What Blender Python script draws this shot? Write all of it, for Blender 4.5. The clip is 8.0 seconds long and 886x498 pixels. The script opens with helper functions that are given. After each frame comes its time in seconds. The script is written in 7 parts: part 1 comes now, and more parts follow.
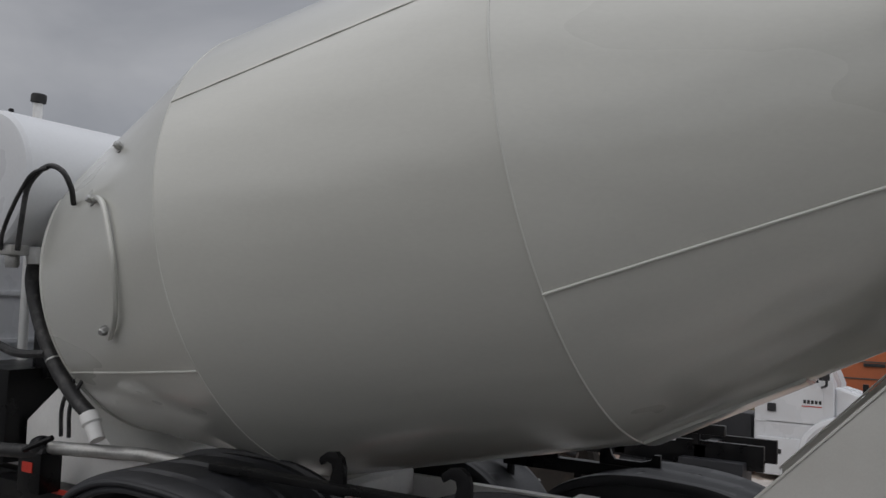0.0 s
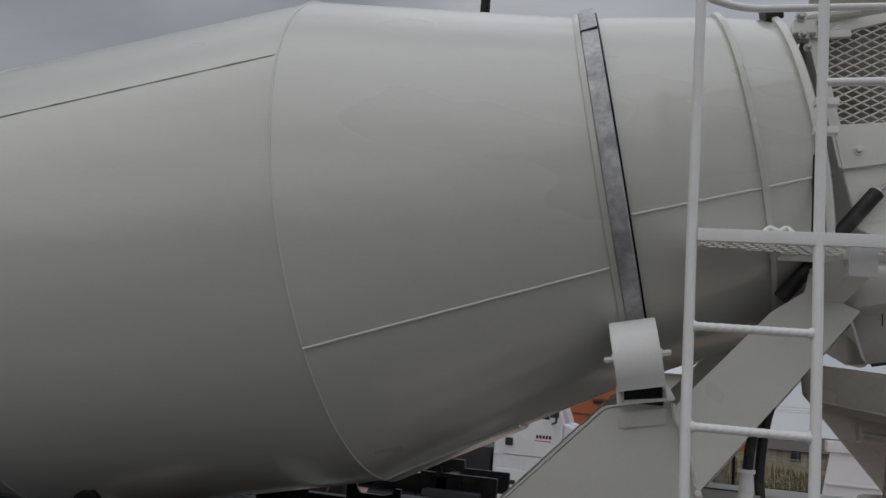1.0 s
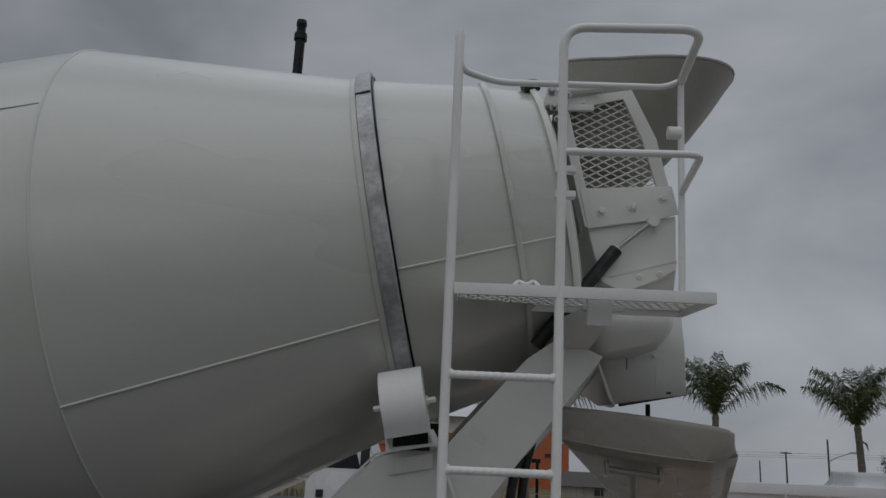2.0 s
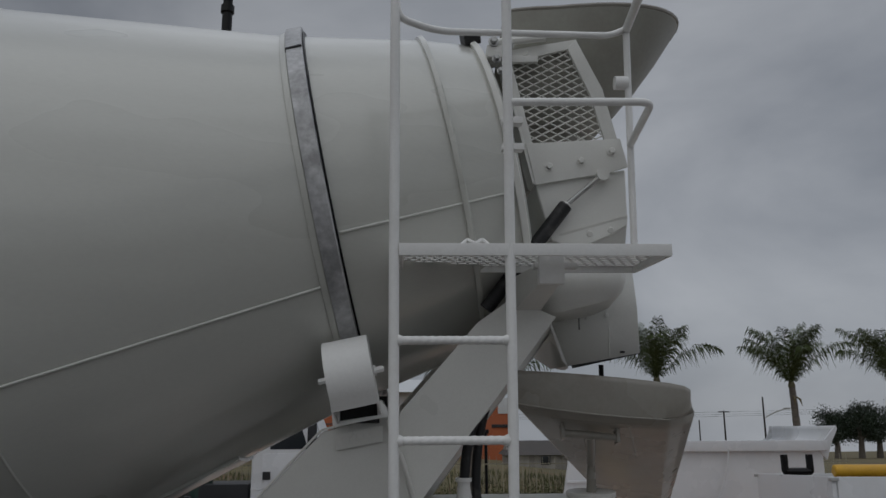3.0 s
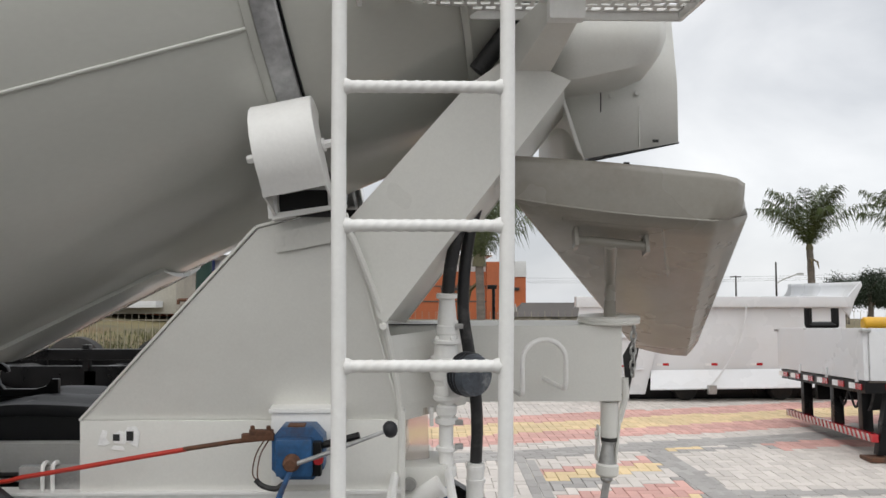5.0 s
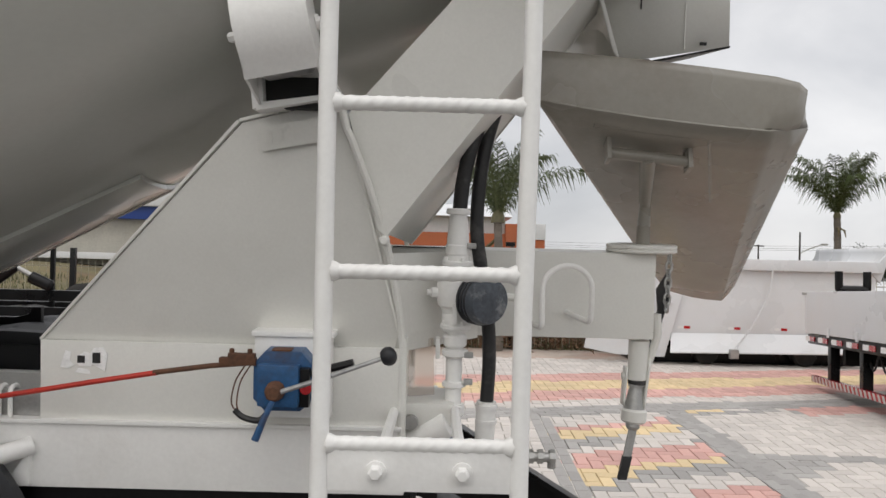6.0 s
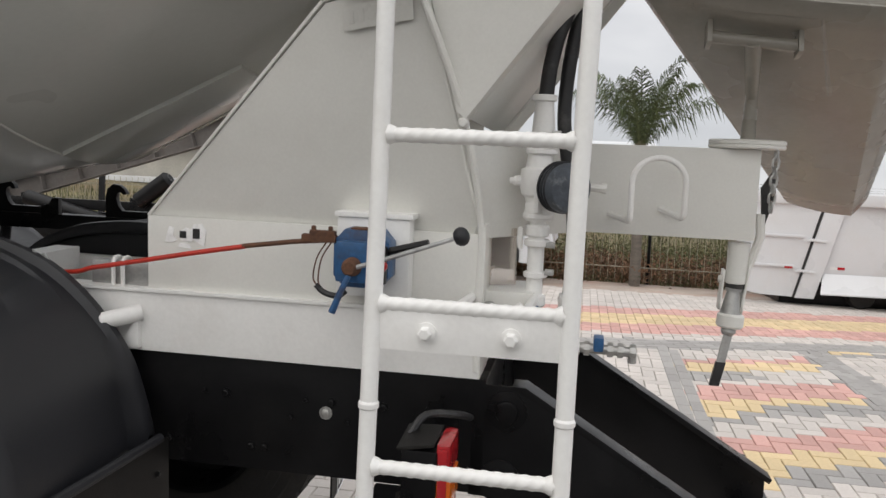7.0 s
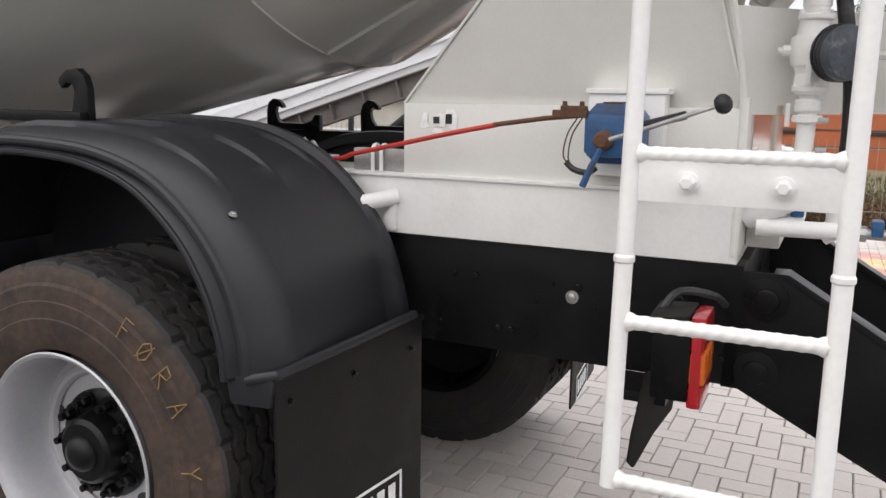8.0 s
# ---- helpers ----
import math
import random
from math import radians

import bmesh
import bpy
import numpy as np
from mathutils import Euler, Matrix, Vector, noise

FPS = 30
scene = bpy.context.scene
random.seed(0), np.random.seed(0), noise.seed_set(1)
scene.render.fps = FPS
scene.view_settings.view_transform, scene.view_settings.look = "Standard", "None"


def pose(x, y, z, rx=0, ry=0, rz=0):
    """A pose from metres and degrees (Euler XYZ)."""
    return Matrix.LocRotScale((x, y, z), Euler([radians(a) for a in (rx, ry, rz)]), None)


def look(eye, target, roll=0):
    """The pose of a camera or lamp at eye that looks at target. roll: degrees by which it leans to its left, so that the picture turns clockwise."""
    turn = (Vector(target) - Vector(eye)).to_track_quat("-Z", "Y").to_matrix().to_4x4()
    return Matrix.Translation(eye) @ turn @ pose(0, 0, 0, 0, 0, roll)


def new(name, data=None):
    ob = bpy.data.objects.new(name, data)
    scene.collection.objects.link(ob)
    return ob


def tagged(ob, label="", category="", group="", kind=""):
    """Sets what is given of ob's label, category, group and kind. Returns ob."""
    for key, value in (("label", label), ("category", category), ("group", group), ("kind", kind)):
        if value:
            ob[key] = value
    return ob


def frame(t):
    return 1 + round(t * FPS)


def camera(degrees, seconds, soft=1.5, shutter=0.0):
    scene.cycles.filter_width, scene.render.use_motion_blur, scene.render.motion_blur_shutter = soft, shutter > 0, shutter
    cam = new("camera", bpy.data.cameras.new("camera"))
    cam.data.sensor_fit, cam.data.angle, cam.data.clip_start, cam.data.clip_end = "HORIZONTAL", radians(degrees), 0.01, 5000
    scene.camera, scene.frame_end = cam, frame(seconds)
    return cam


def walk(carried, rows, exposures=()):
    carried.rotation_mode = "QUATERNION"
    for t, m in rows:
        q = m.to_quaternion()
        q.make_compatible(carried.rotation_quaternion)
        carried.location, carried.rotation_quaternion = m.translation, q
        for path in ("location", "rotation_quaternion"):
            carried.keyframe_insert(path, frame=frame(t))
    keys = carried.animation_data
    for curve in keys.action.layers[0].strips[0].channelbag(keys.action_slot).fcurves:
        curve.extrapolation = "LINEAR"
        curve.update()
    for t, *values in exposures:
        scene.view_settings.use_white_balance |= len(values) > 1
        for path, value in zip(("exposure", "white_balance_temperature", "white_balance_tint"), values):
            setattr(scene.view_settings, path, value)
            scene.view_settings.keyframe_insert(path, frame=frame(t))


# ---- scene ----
LENS = 56.6
SLOPE = 3.5  # the yard rises away from the camera, and the truck stands on the slope
TILT = Matrix.Rotation(radians(SLOPE), 4, "X")
PATH = [
    (0, (-0.302, -3.275, 2.106), (-1.299, -1.546, 2.232), 1.9),
    (0.5, (-0.239, -3.456, 2.136), (-1.002, -1.613, 2.286), 3.0),
    (1, (-0.154, -3.616, 2.19), (-0.634, -1.687, 2.417), 4.3),
    (1.5, (-0.032, -3.681, 2.227), (-0.245, -1.72, 2.558), 4.2),
    (1.7, (0.003, -3.702, 2.219), (-0.123, -1.739, 2.583), 3.9),
    (2.8, (0.071, -3.583, 2.191), (0.119, -1.613, 2.532), 0.2),
    (3, (0.025, -3.53, 2.18), (0.111, -1.557, 2.493), -0.2),
    (3.5, (0.014, -3.378, 2.138), (0.125, -1.392, 2.344), -0.6),
    (4, (0.084, -3.168, 2.084), (0.176, -1.172, 2.187), -0.2),
    (4.5, (0.141, -2.972, 2.032), (0.207, -0.974, 2.069), 0.1),
    (4.7, (0.153, -2.891, 2.0), (0.21, -0.892, 2.018), 0.0),
    (5.8, (0.173, -2.481, 1.831), (0.201, -0.483, 1.766), 0.9),
    (6, (0.19, -2.463, 1.808), (0.2, -0.465, 1.716), 1.5),
    (6.5, (0.287, -2.448, 1.744), (0.176, -0.458, 1.581), 2.6),
    (7, (0.357, -2.45, 1.683), (0.02, -0.495, 1.431), 2.3),
    (7.5, (0.364, -2.463, 1.602), (-0.269, -0.594, 1.275), 1.5),
    (8, (0.325, -2.479, 1.495), (-0.532, -0.71, 1.121), 0.7),
]
EXPOSURES = [(0.0, -0.5, 6450, 11), (1.0, -0.81, 6350, 11), (1.5, -1.05, 6250, 10), (1.7, -1.14, 6230, 9), (2.8, -1.3, 6200, 8), (3.0, -1.24, 6200, 9), (3.5, -0.78, 6300, 9), (4.0, -0.14, 6500, 8), (4.5, 0.25, 6550, 8), (6.0, 0.14, 6740, 10), (7.0, 0.22, 6720, 10), (7.5, 0.34, 6680, 11), (8.0, 0.66, 6660, 13)]
cam = camera(LENS, 8.0)
walk(cam, [(t, TILT @ look(eye, target, roll)) for t, eye, target, roll in PATH], EXPOSURES)

# ---- light ----
world = bpy.data.worlds.new("overcast_sky")
scene.world = world
world.use_nodes = True
wn, wl = world.node_tree.nodes, world.node_tree.links
wn.clear()
w_out = wn.new("ShaderNodeOutputWorld")
w_bg = wn.new("ShaderNodeBackground")
w_sky = wn.new("ShaderNodeTexSky")
w_sky.sky_type = "NISHITA"
w_sky.sun_disc = False
w_sky.sun_elevation, w_sky.sun_rotation = radians(37), radians(202)
w_co = wn.new("ShaderNodeTexCoord")
w_map = wn.new("ShaderNodeMapping")
w_map.inputs["Scale"].default_value = (1.0, 1.0, 1.9)
w_n1 = wn.new("ShaderNodeTexNoise")
w_n1.inputs["Scale"].default_value = 2.2
w_n1.inputs["Detail"].default_value = 7.0
w_n1.inputs["Roughness"].default_value = 0.5
w_n1.inputs["Distortion"].default_value = 0.35
w_ramp = wn.new("ShaderNodeValToRGB")
w_ramp.color_ramp.elements[0].position, w_ramp.color_ramp.elements[0].color = 0.34, (0.50, 0.52, 0.565, 1)
w_ramp.color_ramp.elements[1].position, w_ramp.color_ramp.elements[1].color = 0.66, (0.86, 0.87, 0.90, 1)
w_mix = wn.new("ShaderNodeMix")
w_mix.data_type = "RGBA"
w_mix.inputs["Factor"].default_value = 0.94
w_sc = wn.new("ShaderNodeMix")
w_sc.data_type, w_sc.blend_type = "RGBA", "MULTIPLY"
w_sc.inputs["Factor"].default_value = 1.0
w_sc.inputs["B"].default_value = (0.1, 0.1, 0.1, 1)
wl.new(w_co.outputs["Generated"], w_map.inputs["Vector"])
wl.new(w_map.outputs["Vector"], w_n1.inputs["Vector"])
wl.new(w_n1.outputs["Fac"], w_ramp.inputs["Fac"])
wl.new(w_sky.outputs["Color"], w_sc.inputs["A"])
wl.new(w_sc.outputs["Result"], w_mix.inputs["A"])
# the cloud cover is thinner, and so brighter, to the rear of the truck
w_dir = wn.new("ShaderNodeVectorMath")
w_dir.operation = "DOT_PRODUCT"
w_dir.inputs[1].default_value = (0.92, 0.35, -0.18)
w_grade = wn.new("ShaderNodeMapRange")
w_grade.inputs["From Min"].default_value, w_grade.inputs["From Max"].default_value = -0.9, 0.9
w_grade.inputs["To Min"].default_value, w_grade.inputs["To Max"].default_value = 0.60, 1.12
w_thin = wn.new("ShaderNodeMix")
w_thin.data_type, w_thin.blend_type = "RGBA", "MULTIPLY"
w_thin.inputs["Factor"].default_value = 1.0
wl.new(w_co.outputs["Generated"], w_dir.inputs[0])
wl.new(w_dir.outputs["Value"], w_grade.inputs["Value"])
wl.new(w_ramp.outputs["Color"], w_thin.inputs["A"])
# an overcast sky is brightest overhead
w_sep = wn.new("ShaderNodeSeparateXYZ")
w_high = wn.new("ShaderNodeMapRange")
w_high.interpolation_type = "SMOOTHSTEP"
w_high.inputs["From Min"].default_value, w_high.inputs["From Max"].default_value = 0.42, 0.95
w_high.inputs["To Min"].default_value, w_high.inputs["To Max"].default_value = 1.0, 2.3
w_both = wn.new("ShaderNodeMath")
w_both.operation = "MULTIPLY"
wl.new(w_co.outputs["Generated"], w_sep.inputs[0])
wl.new(w_sep.outputs["Z"], w_high.inputs["Value"])
wl.new(w_grade.outputs["Result"], w_both.inputs[0])
wl.new(w_high.outputs["Result"], w_both.inputs[1])
wl.new(w_both.outputs["Value"], w_thin.inputs["B"])
wl.new(w_thin.outputs["Result"], w_mix.inputs["B"])
wl.new(w_mix.outputs["Result"], w_bg.inputs["Color"])
w_bg.inputs["Strength"].default_value = 1.0
wl.new(w_bg.outputs["Background"], w_out.inputs["Surface"])

sun = new("sun", bpy.data.lights.new("sun", "SUN"))
sun.data.energy, sun.data.angle, sun.data.color = 1.0, radians(85), (1.0, 0.97, 0.92)
sun.matrix_world = look((-4, -9, 10.5), (0, 0, 0))


# ---- materials ----
def material(name, base, rough=0.5, metal=0.0, vary=0.08, scale=3.0, fine=60.0, bump=0.02, dirt=None, dirt_amount=0.0,
             dirt_scale=1.4, per_piece=0.0, per_island=False, coat=0.0, coat_rough=0.03, stretch=(1, 1, 1), rough_vary=0.12, distance=0.01, spec=0.5, wave=0.0, wave_scale=2.5):
    """A procedural surface: base colour varied at two scales, patches of dirt, uneven gloss and fine relief."""
    m = bpy.data.materials.new(name)
    m.use_nodes = True
    n, l = m.node_tree.nodes, m.node_tree.links
    b = n["Principled BSDF"]
    co = n.new("ShaderNodeTexCoord")
    mp = n.new("ShaderNodeMapping")
    mp.inputs["Scale"].default_value = stretch
    l.new(co.outputs["Object"], mp.inputs["Vector"])

    def noise_tex(s, detail, rough_=0.55):
        t = n.new("ShaderNodeTexNoise")
        t.inputs["Scale"].default_value, t.inputs["Detail"].default_value, t.inputs["Roughness"].default_value = s, detail, rough_
        l.new(mp.outputs["Vector"], t.inputs["Vector"])
        return t.outputs["Fac"]

    def ramp(src, p0, p1, v0, v1):
        r = n.new("ShaderNodeMapRange")
        r.inputs["From Min"].default_value, r.inputs["From Max"].default_value = p0, p1
        r.inputs["To Min"].default_value, r.inputs["To Max"].default_value = v0, v1
        l.new(src, r.inputs["Value"])
        return r.outputs["Result"]

    def times(colour, value):
        x = n.new("ShaderNodeMix")
        x.data_type, x.blend_type = "RGBA", "MULTIPLY"
        x.inputs["Factor"].default_value = 1.0
        l.new(colour, x.inputs["A"])
        l.new(value, x.inputs["B"])
        return x.outputs["Result"]

    big, small = noise_tex(scale, 4), noise_tex(fine, 5)
    rgb = n.new("ShaderNodeRGB")
    rgb.outputs[0].default_value = (*base, 1)
    colour = times(rgb.outputs[0], ramp(big, 0.3, 0.7, 1 - vary, 1 + vary))
    colour = times(colour, ramp(small, 0.3, 0.7, 1 - vary * 0.6, 1 + vary * 0.6))
    if per_piece:
        info = n.new("ShaderNodeNewGeometry" if per_island else "ShaderNodeObjectInfo")
        colour = times(colour, ramp(info.outputs["Random Per Island" if per_island else "Random"], 0, 1, 1 - per_piece, 1 + per_piece))
    if dirt:
        spread = noise_tex(dirt_scale, 8, 0.65)
        mask = ramp(spread, 0.5, 0.72, 0.0, dirt_amount)
        x = n.new("ShaderNodeMix")
        x.data_type = "RGBA"
        l.new(mask, x.inputs["Factor"])
        l.new(colour, x.inputs["A"])
        x.inputs["B"].default_value = (*dirt, 1)
        colour = x.outputs["Result"]
    l.new(colour, b.inputs["Base Color"])
    l.new(ramp(big, 0.3, 0.7, max(0.02, rough - rough_vary), min(1, rough + rough_vary)), b.inputs["Roughness"])
    b.inputs["Metallic"].default_value = metal
    b.inputs["Coat Weight"].default_value = coat
    b.inputs["Coat Roughness"].default_value = coat_rough
    b.inputs["Specular IOR Level"].default_value = spec
    if bump:
        bp = n.new("ShaderNodeBump")
        bp.inputs["Strength"].default_value, bp.inputs["Distance"].default_value = bump, distance
        l.new(small, bp.inputs["Height"])
        if wave:
            wv = n.new("ShaderNodeBump")
            wv.inputs["Strength"].default_value, wv.inputs["Distance"].default_value = 1.0, wave
            l.new(noise_tex(wave_scale, 3, 0.6), wv.inputs["Height"])
            l.new(wv.outputs["Normal"], bp.inputs["Normal"])
        l.new(bp.outputs["Normal"], b.inputs["Normal"])
    return m


PAINT = material("body_paint", (0.76, 0.755, 0.715), 0.36, vary=0.035, scale=1.3, fine=140, bump=0.05, dirt=(0.42, 0.38, 0.32), dirt_amount=0.22, dirt_scale=1.1, distance=0.004)
DRUM_PAINT = material("drum_paint", (0.57, 0.57, 0.525), 0.30, coat=0.8, coat_rough=0.15, vary=0.03, scale=0.9, fine=90, bump=0.05, dirt=(0.45, 0.40, 0.35), dirt_amount=0.035, dirt_scale=0.8, distance=0.005, stretch=(0.35, 1, 1), rough_vary=0.06, wave=0.022, wave_scale=1.5)
WHITE_PAINT = material("fresh_white_paint", (0.84, 0.835, 0.815), 0.4, vary=0.04, scale=4, fine=90, bump=0.12, dirt=(0.55, 0.5, 0.44), dirt_amount=0.18, dirt_scale=5, distance=0.004)
# patchy brown-grey, much darker than the body paint
CHUTE_PAINT = material("brown_grey_chute_paint", (0.28, 0.263, 0.228), 0.26, vary=0.06, scale=2.0, fine=60, bump=0.06, dirt=(0.19, 0.15, 0.115), dirt_amount=0.6, dirt_scale=2.8, distance=0.005)
# cream darkened for the hopper: the shade of its underside is in the colour
SHADED_HOPPER_PAINT = material("shaded_hopper_paint", (0.33, 0.325, 0.28), 0.42, vary=0.07, scale=2.0, fine=60, bump=0.08, dirt=(0.22, 0.20, 0.17), dirt_amount=0.5, dirt_scale=2.6, distance=0.005)
STEEL = material("worn_ring_steel", (0.47, 0.47, 0.475), 0.42, metal=0.45, vary=0.28, scale=7, fine=50, bump=0.12, dirt=(0.15, 0.145, 0.14), dirt_amount=0.85, dirt_scale=5, distance=0.004)
GALV = material("dull_steel", (0.45, 0.45, 0.44), 0.42, metal=0.7, vary=0.14, scale=20, fine=120, bump=0.1, dirt=(0.30, 0.26, 0.22), dirt_amount=0.4, dirt_scale=9, distance=0.003)
BLACK_PAINT = material("black_chassis_paint", (0.0045, 0.0045, 0.0052), 0.34, spec=0.26, vary=0.25, scale=5, fine=80, bump=0.10, dirt=(0.016, 0.015, 0.014), dirt_amount=0.35, dirt_scale=4, distance=0.004)
BLACK_PLASTIC = material("black_fender_plastic", (0.015, 0.0157, 0.019), 0.50, spec=0.5, rough_vary=0.05, vary=0.12, scale=4, fine=260, bump=0.18, dirt=(0.03, 0.03, 0.032), dirt_amount=0.15, dirt_scale=3, distance=0.003)
RUBBER = material("hose_rubber", (0.017, 0.017, 0.018), 0.5, vary=0.2, scale=14, fine=160, bump=0.2, dirt=(0.2, 0.19, 0.18), dirt_amount=0.3, dirt_scale=16, distance=0.003)
FLAP_RUBBER = material("mudflap_rubber", (0.006, 0.0056, 0.0054), 0.6, spec=0.3, vary=0.15, scale=5, fine=120, bump=0.2, dirt=(0.05, 0.045, 0.04), dirt_amount=0.3, dirt_scale=5, distance=0.003)
TYRE_SIDE = material("dusty_tyre_wall", (0.056, 0.036, 0.026), 0.8, vary=0.4, scale=6, fine=45, bump=0.35, dirt=(0.020, 0.017, 0.016), dirt_amount=1.0, dirt_scale=9, distance=0.004)
TYRE_TREAD = material("tyre_tread", (0.022, 0.021, 0.02), 0.75, vary=0.25, scale=9, fine=90, bump=0.3, dirt=(0.07, 0.055, 0.045), dirt_amount=0.4, dirt_scale=6, distance=0.004)
RIM = material("silver_rim_paint", (0.47, 0.47, 0.485), 0.38, metal=0.25, vary=0.07, scale=6, fine=90, bump=0.06, dirt=(0.3, 0.28, 0.26), dirt_amount=0.35, dirt_scale=6, distance=0.003)
BLUE = material("chipped_blue_paint", (0.02, 0.09, 0.22), 0.42, vary=0.2, scale=18, fine=90, bump=0.2, dirt=(0.05, 0.03, 0.025), dirt_amount=0.6, dirt_scale=16, distance=0.004)
RUST = material("rusty_steel", (0.12, 0.055, 0.03), 0.75, metal=0.15, vary=0.35, scale=25, fine=120, bump=0.4, dirt=(0.05, 0.035, 0.03), dirt_amount=0.7, dirt_scale=18, distance=0.004)
RED = material("red_cable_sheath", (0.50, 0.035, 0.02), 0.4, vary=0.1, scale=12, fine=80, bump=0.05)
RED_LENS = material("red_lamp_lens", (0.42, 0.012, 0.018), 0.15, vary=0.1, scale=30, fine=200, bump=0.2, coat=0.6)
AMBER_LENS = material("amber_lamp_lens", (0.75, 0.16, 0.015), 0.15, vary=0.1, scale=30, fine=200, bump=0.2, coat=0.6)
CLEAR_LENS = material("white_reflector", (0.8, 0.8, 0.8), 0.2, vary=0.05, scale=30, fine=200, bump=0.1)
STRIPE_WHITE = material("dusty_stripe_white", (0.50, 0.47, 0.46), 0.5, vary=0.1, scale=20, fine=120, bump=0.05)
YELLOW = material("yellow_paint", (0.62, 0.34, 0.02), 0.4, vary=0.08, scale=6, fine=60, bump=0.04)
GREEN = material("dark_green_paint", (0.008, 0.038, 0.028), 0.5, vary=0.2, scale=5, fine=60, bump=0.06)
CHALK = material("yellow_chalk", (0.26, 0.17, 0.055), 0.9, vary=0.3, scale=60, fine=300, bump=0.0)
PRINT = material("white_print", (0.88, 0.88, 0.87), 0.7, vary=0.1, scale=40, fine=200, bump=0.0)
DARK_GAP = material("dark_recess", (0.02, 0.02, 0.02), 0.7, vary=0.1, scale=10, fine=60, bump=0.0)
TRUCK_WHITE = material("white_lorry_paint", (0.67, 0.682, 0.70), 0.3, vary=0.03, scale=1.2, fine=60, bump=0.03, dirt=(0.55, 0.52, 0.48), dirt_amount=0.25, dirt_scale=1.5, distance=0.004)
BRICK_WALL = material("orange_painted_block", (0.42, 0.12, 0.05), 0.8, vary=0.12, scale=0.7, fine=14, bump=0.3)
RENDER_WHITE = material("pale_cladding", (0.66, 0.67, 0.68), 0.6, vary=0.06, scale=0.6, fine=12, bump=0.1)
ROOF_GREY = material("old_grey_roof", (0.088, 0.078, 0.072), 0.8, vary=0.2, scale=1.5, fine=25, bump=0.3)
WINDOW_DARK = material("dark_window_glass", (0.03, 0.035, 0.04), 0.1, vary=0.1, scale=3, fine=30, bump=0.0)
TRUNK = material("palm_trunk", (0.15, 0.13, 0.11), 0.85, vary=0.25, scale=4, fine=30, bump=0.5, stretch=(1, 1, 5))
FROND = material("palm_leaf", (0.070, 0.092, 0.034), 0.45, vary=0.25, scale=2, fine=30, bump=0.1, per_piece=0.35, per_island=True)
FROND_DRY = material("dry_palm_leaf", (0.13, 0.10, 0.045), 0.7, vary=0.25, scale=2, fine=30, bump=0.1, per_piece=0.3, per_island=True)
LEAF = material("dark_tree_leaf", (0.018, 0.032, 0.014), 0.6, vary=0.3, scale=1, fine=20, bump=0.1, per_piece=0.4, per_island=True)
GRASS = material("dry_grass", (0.13, 0.11, 0.05), 0.9, vary=0.35, scale=0.8, fine=18, bump=0.5, dirt=(0.16, 0.07, 0.035), dirt_amount=0.7, dirt_scale=0.6)
BLADE = material("grass_blade", (0.085, 0.088, 0.035), 0.8, vary=0.2, scale=1, fine=20, bump=0.0, per_piece=0.45, per_island=True)
JOINT = material("paver_joint_sand", (0.20, 0.185, 0.165), 0.9, vary=0.2, scale=1.5, fine=60, bump=0.4)
PAVER = {
    "white": material("pale_paver", (0.56, 0.515, 0.478), 0.85, vary=0.08, scale=1.2, fine=70, bump=0.25, per_piece=0.10, per_island=True, dirt=(0.40, 0.37, 0.33), dirt_amount=0.35, dirt_scale=1.2),
    "grey": material("grey_paver", (0.34, 0.325, 0.31), 0.85, vary=0.10, scale=1.2, fine=70, bump=0.25, per_piece=0.12, per_island=True),
    # added for the unseen near ground; dark to cut bounce onto the drum
    "charcoal": material("unseen_charcoal_paver", (0.075, 0.07, 0.066), 0.85, vary=0.12, scale=1.2, fine=70, bump=0.25, per_piece=0.15, per_island=True),
    "red": material("red_paver", (0.57, 0.335, 0.295), 0.85, vary=0.10, scale=1.2, fine=70, bump=0.25, per_piece=0.12, per_island=True),
    "yellow": material("yellow_paver", (0.65, 0.505, 0.30), 0.85, vary=0.10, scale=1.2, fine=70, bump=0.25, per_piece=0.10, per_island=True),
}


# ---- shapes ----
def V(*p):
    return Vector(p)


def frame_from(axis, up=(0, 0, 1)):
    a = Vector(axis).normalized()
    u = Vector(up)
    if abs(a.dot(u.normalized())) > 0.97:
        u = Vector((0, 1, 0))
    s = a.cross(u).normalized()
    return a, s, s.cross(a).normalized()


def add_box(bm, lo, hi, m=None):
    lo, hi = Vector(lo), Vector(hi)
    vs = [bm.verts.new(((lo.x, hi.x)[i & 1], (lo.y, hi.y)[i >> 1 & 1], (lo.z, hi.z)[i >> 2 & 1])) for i in range(8)]
    if m is not None:
        for v in vs:
            v.co = m @ v.co
    for f in ((0, 2, 3, 1), (4, 5, 7, 6), (0, 1, 5, 4), (2, 6, 7, 3), (0, 4, 6, 2), (1, 3, 7, 5)):
        bm.faces.new([vs[i] for i in f])
    return bm


def add_prism(bm, pts, thick):
    """A sheet from the corners of its face and the vector of its thickness."""
    a = [bm.verts.new(Vector(p)) for p in pts]
    b = [bm.verts.new(Vector(p) + Vector(thick)) for p in pts]
    bm.faces.new(a)
    bm.faces.new(b[::-1])
    for i in range(len(a)):
        j = (i + 1) % len(a)
        bm.faces.new((a[j], a[i], b[i], b[j]))
    return bm


